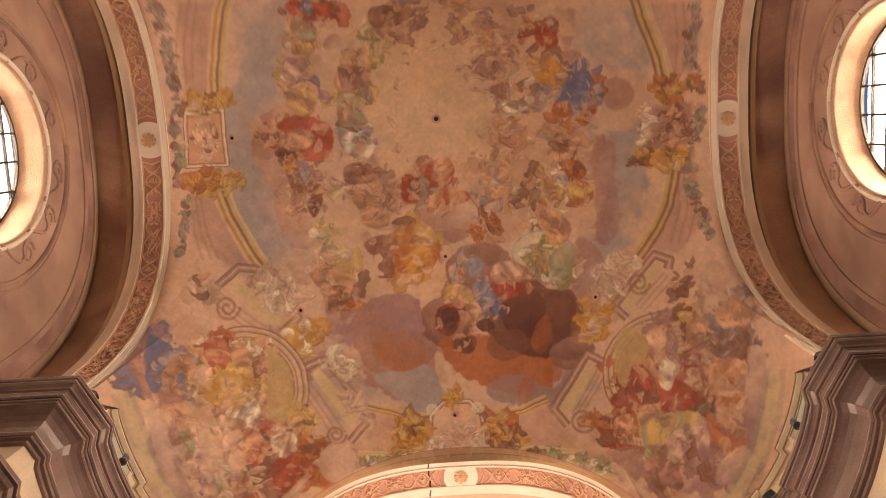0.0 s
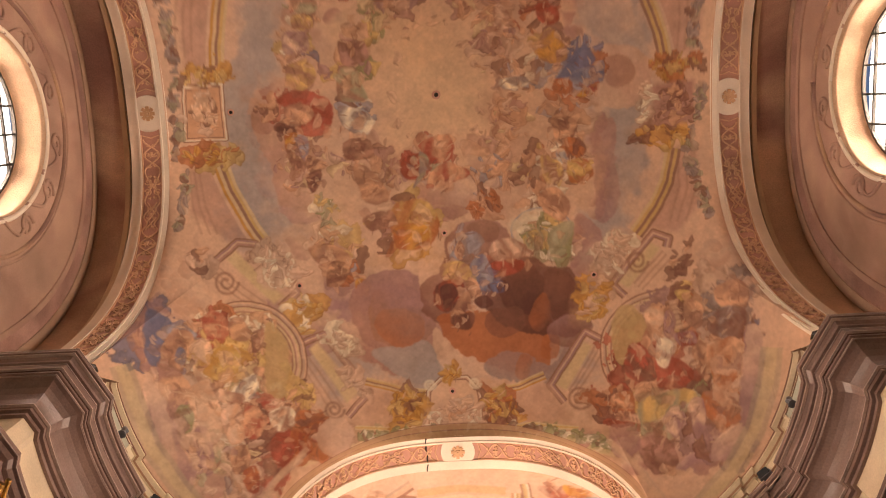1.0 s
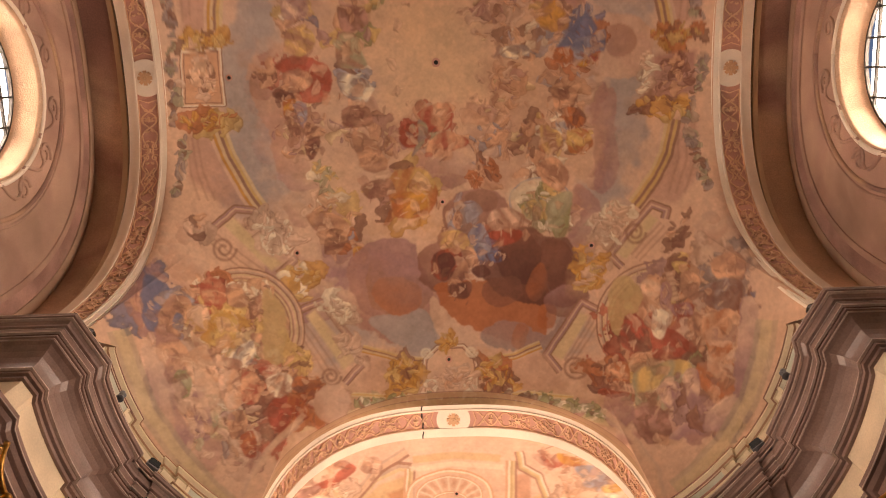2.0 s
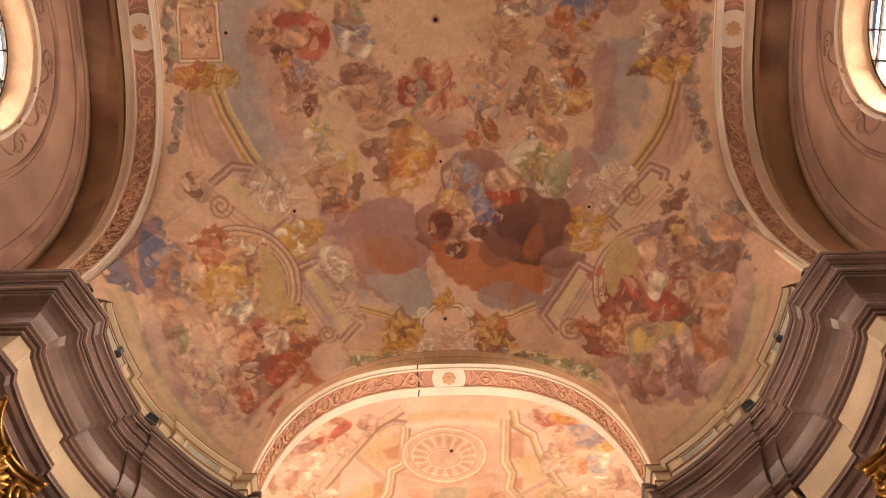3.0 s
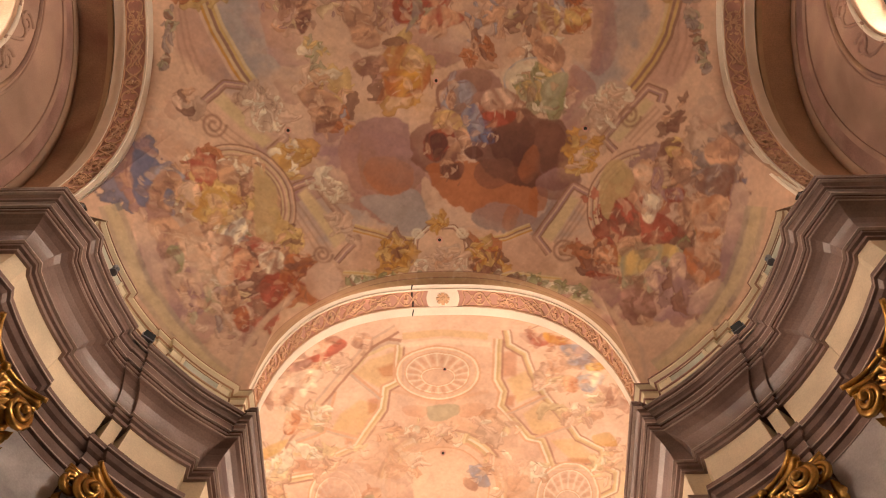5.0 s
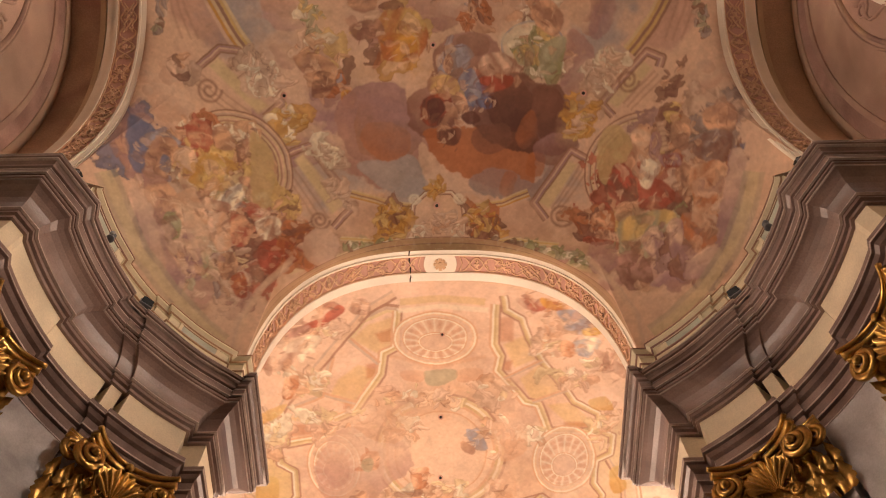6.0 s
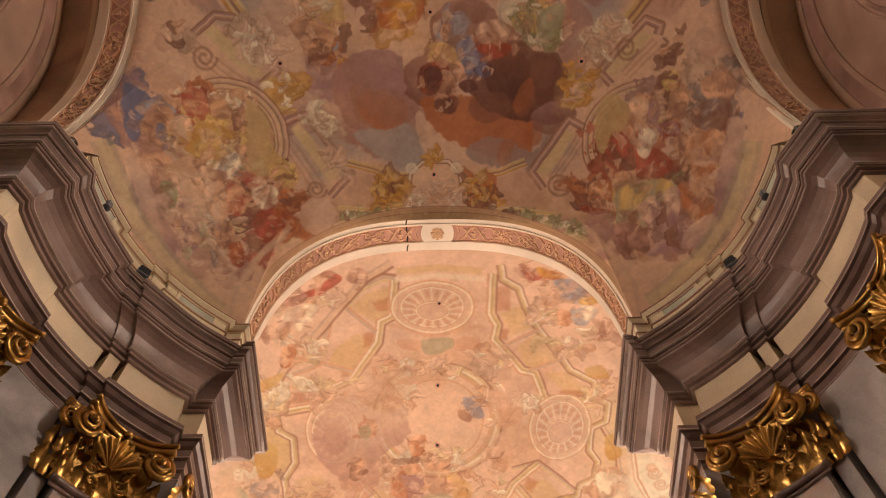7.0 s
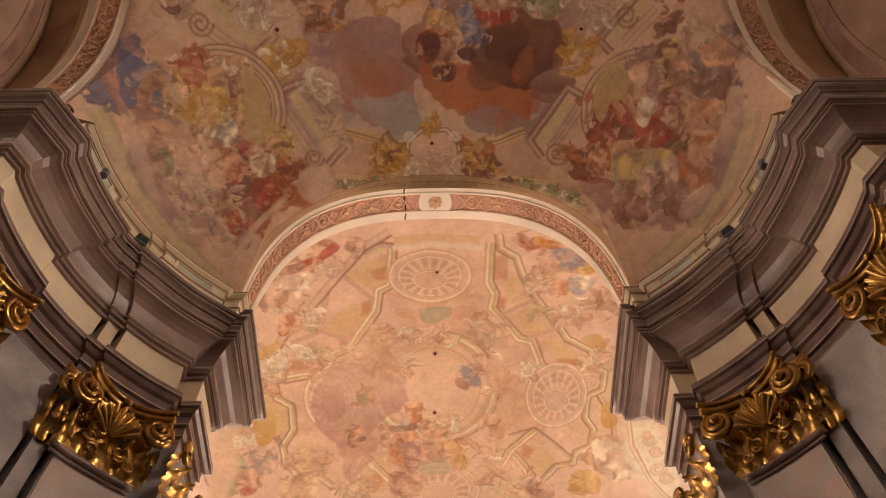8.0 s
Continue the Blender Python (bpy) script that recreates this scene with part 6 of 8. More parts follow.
CHOIR.mass([(0.141, 0.513), (0.160, 0.526), (0.153, 0.543), (0.138, 0.530)], PALE, FLESH, 687, folds=3)
CHOIR.mass([(0.204, 0.557), (0.252, 0.593), (0.246, 0.606), (0.213, 0.579)], PALE, SEPIA, 688, folds=3)
CHOIR.mass([(0.201, 0.639), (0.224, 0.633), (0.235, 0.654), (0.210, 0.653)], YELLOW, GILT, 689, alpha=0.7)
CHOIR.mass([(0.236, 0.761), (0.254, 0.753), (0.262, 0.790), (0.243, 0.797)], YELLOW, GILT, 690, alpha=0.8)
CHOIR.mass([(-0.268, 0.761), (-0.236, 0.760), (-0.245, 0.813), (-0.270, 0.813)], YELLOW, GILT, 691, alpha=0.8)
CHOIR.mass([(-0.063, 0.804), (-0.028, 0.803), (-0.034, 0.860), (-0.065, 0.860), (-0.077, 0.836)], FLESH, ORANGE, 692, folds=4)
CHOIR.mass([(-0.049, 0.826), (-0.026, 0.821), (-0.031, 0.869), (-0.047, 0.874)], VIOLET, MAUVE, 693, folds=3)
CHOIR.mass([(-0.047, 0.753), (-0.023, 0.748), (-0.028, 0.781), (-0.044, 0.784)], FLESH, ORANGE, 694, folds=3)
CHOIR.mass([(-0.071, 0.789), (-0.034, 0.786), (-0.038, 0.797), (-0.067, 0.799)], UMBER, UMBER, 695, alpha=0.6)
CHOIR.mass([(0.032, 0.684), (0.054, 0.696), (0.062, 0.718), (0.045, 0.717)], LIGHT_BLUE, GREY, 696, folds=3)
CHOIR.mass([(0.028, 0.703), (0.046, 0.716), (0.041, 0.727), (0.027, 0.717)], FLESH, SEPIA, 697)
CHOIR.mass([(-0.023, 0.588), (0.015, 0.588), (0.018, 0.602), (-0.006, 0.613), (-0.023, 0.607)], SAGE, SAGE, 698, alpha=0.7)
CHOIR.mass([(-0.056, 0.588), (-0.025, 0.591), (-0.030, 0.606), (-0.053, 0.601)], FLESH, ORANGE, 699, alpha=0.4)
CHOIR.mass([(0.021, 0.589), (0.052, 0.587), (0.050, 0.603), (0.022, 0.607)], FLESH, ORANGE, 700, alpha=0.4)
CHOIR.mass([(-0.117, 0.722), (-0.093, 0.718), (-0.094, 0.745), (-0.114, 0.747)], FLESH, ORANGE, 701, folds=3, alpha=0.6)
CHOIR.mass([(-0.116, 0.732), (-0.101, 0.730), (-0.104, 0.750), (-0.115, 0.750)], SAGE, SAGE, 702, alpha=0.6)
CHOIR.mass([(-0.129, 0.793), (-0.112, 0.788), (-0.118, 0.824), (-0.133, 0.824)], FLESH, UMBER, 703, folds=3, alpha=0.7)
CHOIR.mass([(-0.022, 0.805), (0.012, 0.801), (0.020, 0.849), (-0.014, 0.853)], FLESH, SEPIA, 704, folds=4, alpha=0.6)
CHOIR.mass([(0.020, 0.827), (0.045, 0.838), (0.041, 0.871), (0.020, 0.865)], YELLOW, GILT, 705, folds=3, alpha=0.5)
CHOIR.mass([(-0.030, 0.858), (0.011, 0.854), (0.020, 0.879), (-0.023, 0.880)], SAGE, SAGE, 706, alpha=0.5)
CHOIR.mass([(0.057, 0.776), (0.090, 0.771), (0.095, 0.808), (0.066, 0.818)], PALE, FLESH, 707, folds=3, alpha=0.6)
CHOIR.mass([(-0.282, 0.832), (-0.248, 0.822), (-0.244, 0.865), (-0.279, 0.875)], PALE, GREY, 708, folds=4, alpha=0.7)
CHOIR.mass([(-0.333, 0.863), (-0.299, 0.831), (-0.286, 0.864), (-0.309, 0.913), (-0.335, 0.918)], SAGE, GREEN, 709, folds=4, alpha=0.7)
CHOIR.mass([(-0.304, 0.874), (-0.278, 0.864), (-0.278, 0.908), (-0.305, 0.919)], FLESH, RED, 710, folds=4, alpha=0.7)
CHOIR.mass([(-0.237, 0.887), (-0.186, 0.882), (-0.189, 0.924), (-0.241, 0.923)], STRAW, SEPIA, 711, folds=4, alpha=0.6)
CHOIR.mass([(0.200, 0.885), (0.234, 0.880), (0.245, 0.920), (0.202, 0.924)], YELLOW, GILT, 712, folds=4, alpha=0.7)
CHOIR.mass([(0.230, 0.821), (0.281, 0.833), (0.303, 0.887), (0.270, 0.898), (0.241, 0.864)], WHITE, STONE, 713, folds=4, alpha=0.7)
CHOIR.mass([(0.253, 0.700), (0.265, 0.708), (0.262, 0.729), (0.252, 0.719)], SEPIA, UMBER, 714, alpha=0.8)
CHOIR.mass([(0.131, 0.895), (0.166, 0.895), (0.176, 0.929), (0.137, 0.931)], PALE, SEPIA, 715, folds=4, alpha=0.6)
CHOIR.mass([(-0.074, 0.879), (-0.032, 0.875), (-0.028, 0.914), (-0.067, 0.919)], FLESH, SEPIA, 716, folds=3, alpha=0.5)
# pale arches of the side bays
CHOIR.blob(0.322, 0.860, 0.0325, 0.0876, -25, WHITE, 0.2, 0.2, 1)
CHOIR.frame_band([(0.278, 0.780), (0.288, 0.833), (0.322, 0.899), (0.372, 0.957)], 0.0083, (FLESH, WHITE, CREAM))
CHOIR.scroll(0.314, 0.823, 0.0114, FLESH, 0, 1)
CHOIR.scroll(0.325, 0.844, 0.0115, FLESH, 0, 1)
CHOIR.scroll(0.332, 0.877, 0.0137, FLESH, 0, 1)
CHOIR.scroll(0.309, 0.812, 0.0085, FLESH, 0, 1)
CHOIR.scroll(0.347, 0.894, 0.0118, FLESH, 0, 1)
CHOIR.blob(-0.325, 0.874, 0.0187, 0.0662, 20, CREAM, 0.3, 0.2, 1)
CHOIR.age(0.9)


# ---------------------------------------------------------------- vault over the crossing
def crossing_rim(phi):
    """Plan distance and height of the vault's rim in each direction."""
    c, s = np.abs(np.cos(phi)), np.abs(np.sin(phi))
    rad, high = np.full(phi.shape, 9.0), np.full(phi.shape, SPRING)
    # rounded pier
    turn = np.degrees(np.arctan2(s, c))
    r0 = np.interp(turn, [33.8, 65.04], [0.3862, 0.3767])
    bq = c * ARC_X + s * ARC_Y
    pier = bq + np.sqrt(np.maximum(bq ** 2 - (ARC_X ** 2 + ARC_Y ** 2 - r0 ** 2), 0))
    lean = SKEW * np.sign(np.cos(phi)) * np.clip(5 * (1 - TX * s / np.maximum(c, 1e-6) / TR), 0, 1)
    tr, ch = (TX - lean) / np.maximum(c, 1e-6), CY / np.maximum(s, 1e-6)
    on_t, on_c = (tr * s < TR), (ch * c < CR)
    rad = np.where(on_t, tr, np.where(on_c, ch, pier))
    high = np.where(on_t, arch_height(tr * s / TR), np.where(on_c, arch_height(ch * c / CR), SPRING))
    return rad, high


def cap(x, y, apex, ax, ay, base):
    return base + (apex - base) * np.sqrt(np.maximum(1 - (x / ax) ** 2 - (y / ay) ** 2, 0.02))


def build_vault(name, nphi, us, rim, apex, cx, cy, canvas, label, ax=0.66, ay=0.85, base=1.1, ahead=1500, rear=300, edging=True):
    """A smooth cap that bends down to its rim over the outer part."""
    phis = np.linspace(0, 2 * math.pi, nphi + 1)
    rad, high = rim(phis)
    rx, ry = rad * np.cos(phis), rad * np.sin(phis)
    bend = high - cap(rx, ry, apex, ax, ay, base)
    kernel = np.exp(-0.5 * (np.arange(-nphi // 12, nphi // 12 + 1) / (nphi / 44)) ** 2)
    kernel /= kernel.sum()
    m = len(kernel) // 2
    ring = bend[:-1]
    soft = np.convolve(np.concatenate([ring[-m:], ring, ring[:m]]), kernel, "valid")
    soft = np.append(soft, soft[0])
    # closer columns ahead, where the painting is seen from near its rim
    fine = np.unique(np.concatenate([np.linspace(0, math.pi, ahead), np.linspace(math.pi, 2 * math.pi, rear)]))
    rad, high = rim(fine)
    rx, ry = rad * np.cos(fine), rad * np.sin(fine)
    edge, soft_f = high - cap(rx, ry, apex, ax, ay, base), np.interp(fine, phis, soft)
    u = us[None]
    x, y = u * rx[:, None], u * ry[:, None]
    h = cap(x, y, apex, ax, ay, base) + soft_f[:, None] * (u ** 5 - u ** 34) + edge[:, None] * u ** 34
    x, y = cx + x, cy + y
    colors = canvas.sample(x / h, y / h)
    if edging:
        # painted stone edging in three steps along the arches
        off = (1 - u) * rad[:, None]
        arch_on = ((high > SPRING + 0.002) & (np.abs(np.sin(fine)) * rad > CY - 0.01))[:, None]
        for lo, hi, col in ((0.0, 0.010, UMBER * 0.5 + OLIVE * 0.5), (0.010, 0.0112, UMBER), (0.0112, 0.0195, SEPIA * 0.6 + OLIVE * 0.4), (0.0195, 0.0205, UMBER)):
            m = (0.85 * arch_on * np.clip((off - lo) / 0.0012 + 0.5, 0, 1) * np.clip((hi - off) / 0.0012 + 0.5, 0, 1))[..., None]
            colors = colors * (1 - m) + col * m
    ob = grid_mesh(name, S * x, S * y, EYE + S * h, FRESCO, colors=colors)
    tagged(ob, label, "ceiling", kind="structure")

    def height(px, py):
        px, py = px - cx, py - cy
        ph = np.array([math.atan2(py, px) % (2 * math.pi)])
        r = float(rim(ph)[0][0])
        v = min(math.hypot(px, py) / r, 1)
        b, f = float(np.interp(ph[0], phis, bend)), float(np.interp(ph[0], phis, soft))
        return float(cap(px, py, apex, ax, ay, base)) + f * (v ** 5 - v ** 34) + b * v ** 34
    return height


v = np.linspace(0.0, 1.0, 500)
ROWS_OUT = v * (1.4 - 0.4 * v * v)     # closer rows towards the steep rim
crossing_height = build_vault("ceiling_crossing", 1440, ROWS_OUT, crossing_rim, APEX, 0, 0, DOME,
                              "frescoed vault over the crossing with clouds and painted framework")


# ---------------------------------------------------------------- arches
def arch_line(half, n=64, grow=0.0, low=1.0):
    """Across and height of an arch's line, from one foot to the other."""
    th = np.linspace(-math.pi / 2, math.pi / 2, n)
    a = np.sign(np.sin(th)) * np.abs(np.sin(th)) ** (2 / EXPO)
    h = SPRING + (CROWN - SPRING) * np.abs(np.cos(th)) ** (2 / EXPO)
    a, h = a * (half + grow), SPRING + (h - SPRING) * (1 + grow / (CROWN - SPRING))
    a = np.concatenate([[a[0]], a, [a[-1]]])
    h = np.concatenate([[low], h, [low]])
    return a, h


def arch_sheet(name, half, d0, g0, d1, g1, place, mat, parent, label=""):
    a, h = arch_line(half, grow=g0)
    a2, h2 = arch_line(half, grow=g1)
    p0 = [place(d0, x, z) for x, z in zip(a, h)]
    p1 = [place(d1, x, z) for x, z in zip(a2, h2)]
    A = np.array([[tuple(p), tuple(q)] for p, q in zip(p0, p1)])
    return A


def arch(name, label, half, near, far, place):
    """A stepped arch: bands of its soffit from the crossing to the far side."""
    w = far - near
    top = empty(name, label, "arch", kind="structure")
    bands = [("edge_moulding", STUCCO, [(-0.05, 0.006), (-0.03, 0.002), (0, 0.002), (0, 0), (0.13, 0), (0.13, -0.0025), (0.18, -0.0025), (0.18, 0.003)]),
             ("soffit_field", ROSE_STUCCO, [(0.18, 0.0018), (0.72, 0.0018)]),
             ("edge_moulding", STUCCO, [(0.72, 0.003), (0.72, -0.0025), (0.77, -0.0025), (0.77, 0), (1.0, 0), (1.0, 0.022)])]
    for nm, mat, rows in bands:
        verts, faces = [], []
        for (f0, g0), (f1, g1) in zip(rows, rows[1:]):
            A = arch_sheet(nm, half, near + w * f0, g0, near + w * f1, g1, place, mat, top)
            k = len(verts)
            verts += [tuple(v) for v in A.reshape(-1, 3)]
            faces += [(k + 2 * i, k + 2 * i + 1, k + 2 * i + 3, k + 2 * i + 2) for i in range(len(A) - 1)]
        mesh_object(nm, verts, faces, mat, top)
    return top


chancel_place = lambda d, a, z: P(a, d, z)
nave_place = lambda d, a, z: P(a, -d, z)
right_place = lambda d, a, z: P(d - SKEW, a, z)
left_place = lambda d, a, z: P(-d - SKEW, a, z)
ARCHES = [("chancel_arch", CR, CY, CY2, chancel_place), ("transept_arch", TR, TX, TX2, right_place),
          ("transept_arch", TR, TX, TX2, left_place), ("nave_arch", CR, CY, CY2, nave_place)]
ARCH_OBJECTS = [arch(nm, "stucco arch with rose panels of strapwork relief", hs, a, b, pl) for nm, hs, a, b, pl in ARCHES]


# ---------------------------------------------------------------- transepts
def transept(sx):
    top = empty("transept_wall", "brown plastered lunette wall with an oval window opening", "wall", kind="structure")
    pl = right_place if sx > 0 else left_place
    # short barrel vault behind the arch
    A = arch_sheet("v", TR, TX2, 0.022, TX3, 0.026, pl, BROWN, top)
    n = len(A)
    mesh_object("barrel_vault", [tuple(v) for v in A.reshape(-1, 3)], [(2 * i, 2 * i + 1, 2 * i + 3, 2 * i + 2) for i in range(n - 1)], BARREL, top)
    # mouldings: behind the arch a flat strip coloured as the groove's deep shade and a rib, then flat painted bands
    # round the wall
    for nm, d0, g0, d1, g1, proud, mat in (("groove", TX2, 0.022, TX2 + 0.009, 0.020, 0.0, GROOVE_SHADE), ("rib", TX2 + 0.009, 0.018, TX2 + 0.018, 0.018, 0.004, RIB),
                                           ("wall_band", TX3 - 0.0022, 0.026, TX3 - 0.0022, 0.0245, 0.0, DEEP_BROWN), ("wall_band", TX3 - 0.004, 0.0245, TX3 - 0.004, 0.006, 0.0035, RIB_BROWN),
                                           ("wall_band", TX3 - 0.0015, 0.006, TX3 - 0.0015, -0.020, 0.0, BAND_MAUVE), ("wall_band", TX3 - 0.003, -0.020, TX3 - 0.003, -0.030, 0.003, LUNETTE)):
        rows = [(d0, g0 + 0.004), (d0, g0 - proud), (d1, g1 - proud), (d1, g1 + 0.004)] if d0 != d1 else [(d0 + proud, g0), (d0, g0), (d1, g1), (d1 + proud, g1)]
        verts, faces = [], []
        for (p0, q0), (p1, q1) in zip(rows, rows[1:]):
            A = arch_sheet(nm, TR, p0, q0, p1, q1, pl, mat, top)
            k = len(verts)
            verts += [tuple(v) for v in A.reshape(-1, 3)]
            faces += [(k + 2 * i, k + 2 * i + 1, k + 2 * i + 3, k + 2 * i + 2) for i in range(len(A) - 1)]
        mesh_object(nm, verts, faces, mat, top)
    # lunette with its opening
    OC, OA, OB = 1.222, 0.137, 0.163
    N = 96
    th = np.linspace(0, 2 * math.pi, N, endpoint=False)
    outer = []
    for t in th:
        r = 0.02
        while r < 0.6:
            a_, h_ = r * math.sin(t), OC + r * math.cos(t)
            if abs(a_) >= TR + 0.026 or h_ < 0.98 or h_ > float(arch_height(a_ / (TR + 0.026), SPRING, CROWN + 0.026)):
                break
            r += 0.002
        outer.append((r * math.sin(t), OC + r * math.cos(t)))
    inner = [(OA * math.sin(t), OC + OB * math.cos(t)) for t in th]
    verts = [pl(TX3, *o) for o in outer] + [pl(TX3, *i) for i in inner]
    mesh_object("lunette", verts, [(i, (i + 1) % N, N + (i + 1) % N, N + i) for i in range(N)], LUNETTE, top)
    rev = [(0, 1.0), (-0.002, 1.0), (0.006, 0.985), (0.03, 0.93), (0.040, 0.90)]
    X = [[pl(TX3 + d, OA * k * math.sin(t), OC + OB * k * math.cos(t)) for d, k in rev] for t in th]
    X = np.array([[tuple(v) for v in row] for row in X])
    grid_mesh("window_reveal", X[..., 0], X[..., 1], X[..., 2], REVEAL, top, wrap=True)
    # iron lattice
    bm = bmesh.new()
    gx, ga, gb = TX3 + 0.040, OA * 0.9, OB * 0.9
    def bar(a0, h0, a1, h1, w):
        p, q = pl(gx, a0, h0), pl(gx, a1, h1)
        mid, ln = (p + q) / 2, (q - p).length
        dirv = (q - p).normalized()
        m = Matrix.Translation(mid) @ dirv.to_track_quat("Z", "Y").to_matrix().to_4x4() @ Matrix.Diagonal((w, w, ln, 1))
        bmesh.ops.create_cube(bm, size=1, matrix=m)
    for k in (-0.55, -0.18, 0.18, 0.55):
        q = math.sqrt(1 - k * k)
        bar(ga * k, OC - gb * q, ga * k, OC + gb * q, 0.035)
    for k in (-0.75, -0.45, -0.15, 0.15, 0.45, 0.75):
        q = math.sqrt(1 - k * k)
        bar(-ga * q, OC + gb * k, ga * q, OC + gb * k, 0.045)
    for i in range(48):
        t0, t1 = 2 * math.pi * i / 48, 2 * math.pi * (i + 1) / 48
        bar(ga * math.sin(t0), OC + gb * math.cos(t0), ga * math.sin(t1), OC + gb * math.cos(t1), 0.06)
    part("iron_lattice", bm, IRON, top)
    disc = [pl(TX3 + 0.30, 4.2 * OA * math.sin(t), OC + 4.0 * OB * math.cos(t)) for t in th]
    tagged(mesh_object("backdrop_sky", disc, [tuple(range(N))], GLOW), "bright overcast sky outside the oval window", "sky", kind="structure")
    return top


for sx in (-1, 1):
    transept(sx)


# ---------------------------------------------------------------- piers with their entablature
CORNICE_PROFILE = [(0, 0.910), (0.0035, 0.910), (0.0035, 0.915), (0.001, 0.9155), (0.001, 0.917), (0.006, 0.918), (0.006, 0.923), (0.0085, 0.925), (0.009, 0.930),
                   (0.0105, 0.937), (0.0135, 0.945), (0.018, 0.951), (0.0235, 0.955), (0.0275, 0.9565), (0.0275, 0.9595), (0.0305, 0.960), (0.0305, 0.964), (0.0285, 0.9645),
                   (0.0285, 0.966), (0.0325, 0.967), (0.0325, 0.981), (0.0305, 0.9815), (0.0305, 0.983), (0.035, 0.984), (0.0355, 0.988), (0.038, 0.9915), (0.0405, 0.993),
                   (0.039, 0.9935), (0.039, 0.9955), (0.0425, 0.996), (0.0425, 1.003), (-0.05, 1.007)]
ARCHITRAVE_PROFILE = [(-0.02, 0.78), (0.0, 0.78), (0.0, 0.793), (-0.001, 0.7935), (-0.001, 0.795), (0.0025, 0.796), (0.0025, 0.811), (0.0015, 0.8115), (0.0015, 0.813),
                      (0.0055, 0.814), (0.0055, 0.828), (0.004, 0.8285), (0.004, 0.830), (0.009, 0.832), (0.0125, 0.836), (0.011, 0.8365), (0.011, 0.8385), (0.0145, 0.839),
                      (0.0145, 0.848), (0, 0.849)]
ATTIC_PROFILE = [(0.014, 1.0), (0.014, 1.070), (0.011, 1.072), (0.011, 1.094), (0.016, 1.0955), (0.022, 1.098), (0.022, 1.103), (-0.05, 1.104)]
for sx in (-1, 1):
    for sy in (1, -1):
        ent = empty("entablature", "mauve-brown moulded entablature with a cream frieze over rounded pier", "entablature", "entablatures", "structure")
        sweep("cornice", PIER, [(1.2 * a, h) for a, h in CORNICE_PROFILE], CORNICE, ent, "mauve-brown moulded cornice", sx, sy)
        # thin pale strips paint gloss highlights along the cornice's edges
        for a_, h_ in ((0.0335, 0.9590), (0.0395, 0.9675), (0.0395, 0.9800), (0.0490, 0.9925), (0.0515, 1.0020), (0.0108, 0.9245)):
            sweep("cornice_highlight", PIER, [(a_ - 0.003, h_ - 0.0009), (a_ + 0.0006, h_ - 0.0009), (a_ + 0.0006, h_ + 0.0007), (a_ - 0.003, h_ + 0.0007)], HIGHLIGHT, ent, "thin pale strip painted as a gloss highlight", sx, sy)
        # dark strips put the shade of the cornice's recesses into colour
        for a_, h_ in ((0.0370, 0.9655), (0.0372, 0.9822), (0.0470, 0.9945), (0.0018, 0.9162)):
            sweep("cornice_crease_shade", PIER, [(a_ - 0.002, h_ - 0.0008), (a_ + 0.0004, h_ - 0.0008), (a_ + 0.0004, h_ + 0.0008), (a_ - 0.002, h_ + 0.0008)], DEEP_BROWN, ent, "dark strip painted as crease shade", sx, sy)
        # painted highlight strips again, on the architrave's steps
        for a_, h_ in ((0.0003, 0.7810), (0.0028, 0.7970), (0.0058, 0.8150), (0.0148, 0.8400)):
            sweep("architrave_highlight", PIER, [(a_ - 0.003, h_ - 0.0010), (a_ + 0.0006, h_ - 0.0010), (a_ + 0.0006, h_ + 0.0008), (a_ - 0.003, h_ + 0.0008)], HIGHLIGHT, ent, "thin pale strip painted as a gloss highlight", sx, sy)
        sweep("frieze", PIER, [(0, 0.847), (0, 0.914)], FRIEZE, ent, "plain cream frieze", sx, sy)
        sweep("architrave", PIER, ARCHITRAVE_PROFILE, CORNICE, ent, "mauve-brown stepped architrave", sx, sy)
        sweep("attic", PIER[2:-1], ATTIC_PROFILE, ATTIC, ent, "cream attic course", sx, sy)
        for z in (1.0690, 1.0945, 1.1005):
            sweep("attic_line", PIER[2:-1], [(0.0035, z), (0.0235 if z > 1.1 else 0.0165, z + 0.0004), (0.0235 if z > 1.1 else 0.0165, z + 0.0018), (0.0035, z + 0.003)], BROWN, ent, "thin brown painted line", sx, sy)
        low = -EYE / S
        pier = sweep("wall_pier", PIER, [(0, low), (0, 0.781)], WALL, None, "", sx, sy)
        tagged(pier, "grey marbled rounded pier with pilasters", "pier", kind="structure")


# ---------------------------------------------------------------- chancel
def choir_rim(phi):
    c, s = np.abs(np.cos(phi)), np.abs(np.sin(phi))
    hx, hy = 0.56, 0.40
    a, b = hx / np.maximum(c, 1e-6), hy / np.maximum(s, 1e-6)
    rad = np.minimum(a, b)
    high = np.where(a < b, arch_height(np.minimum(a * s / hy, 1), 1.0, 1.50), arch_height(np.minimum(b * c / hx, 1), 1.0, 1.56))
    return rad, high


chancel_height = build_vault("ceiling_chancel", 900, np.linspace(0, 1, 400), choir_rim, 1.66, 0, 1.104, CHOIR,
                             "brightly lit frescoed chancel vault", 0.75, 0.75, 1.0, 700, 500, False)


def slab(name, x0, y0, h0, x1, y1, h1, mat, label):
    bm = bmesh.new()
    p, q = P(x0, y0, h0), P(x1, y1, h1)
    bmesh.ops.create_cube(bm, size=1, matrix=Matrix.Translation((p + q) / 2) @ Matrix.Diagonal((*(q - p), 1)))
    return tagged(part(name, bm, mat), label, "wall", kind="structure")


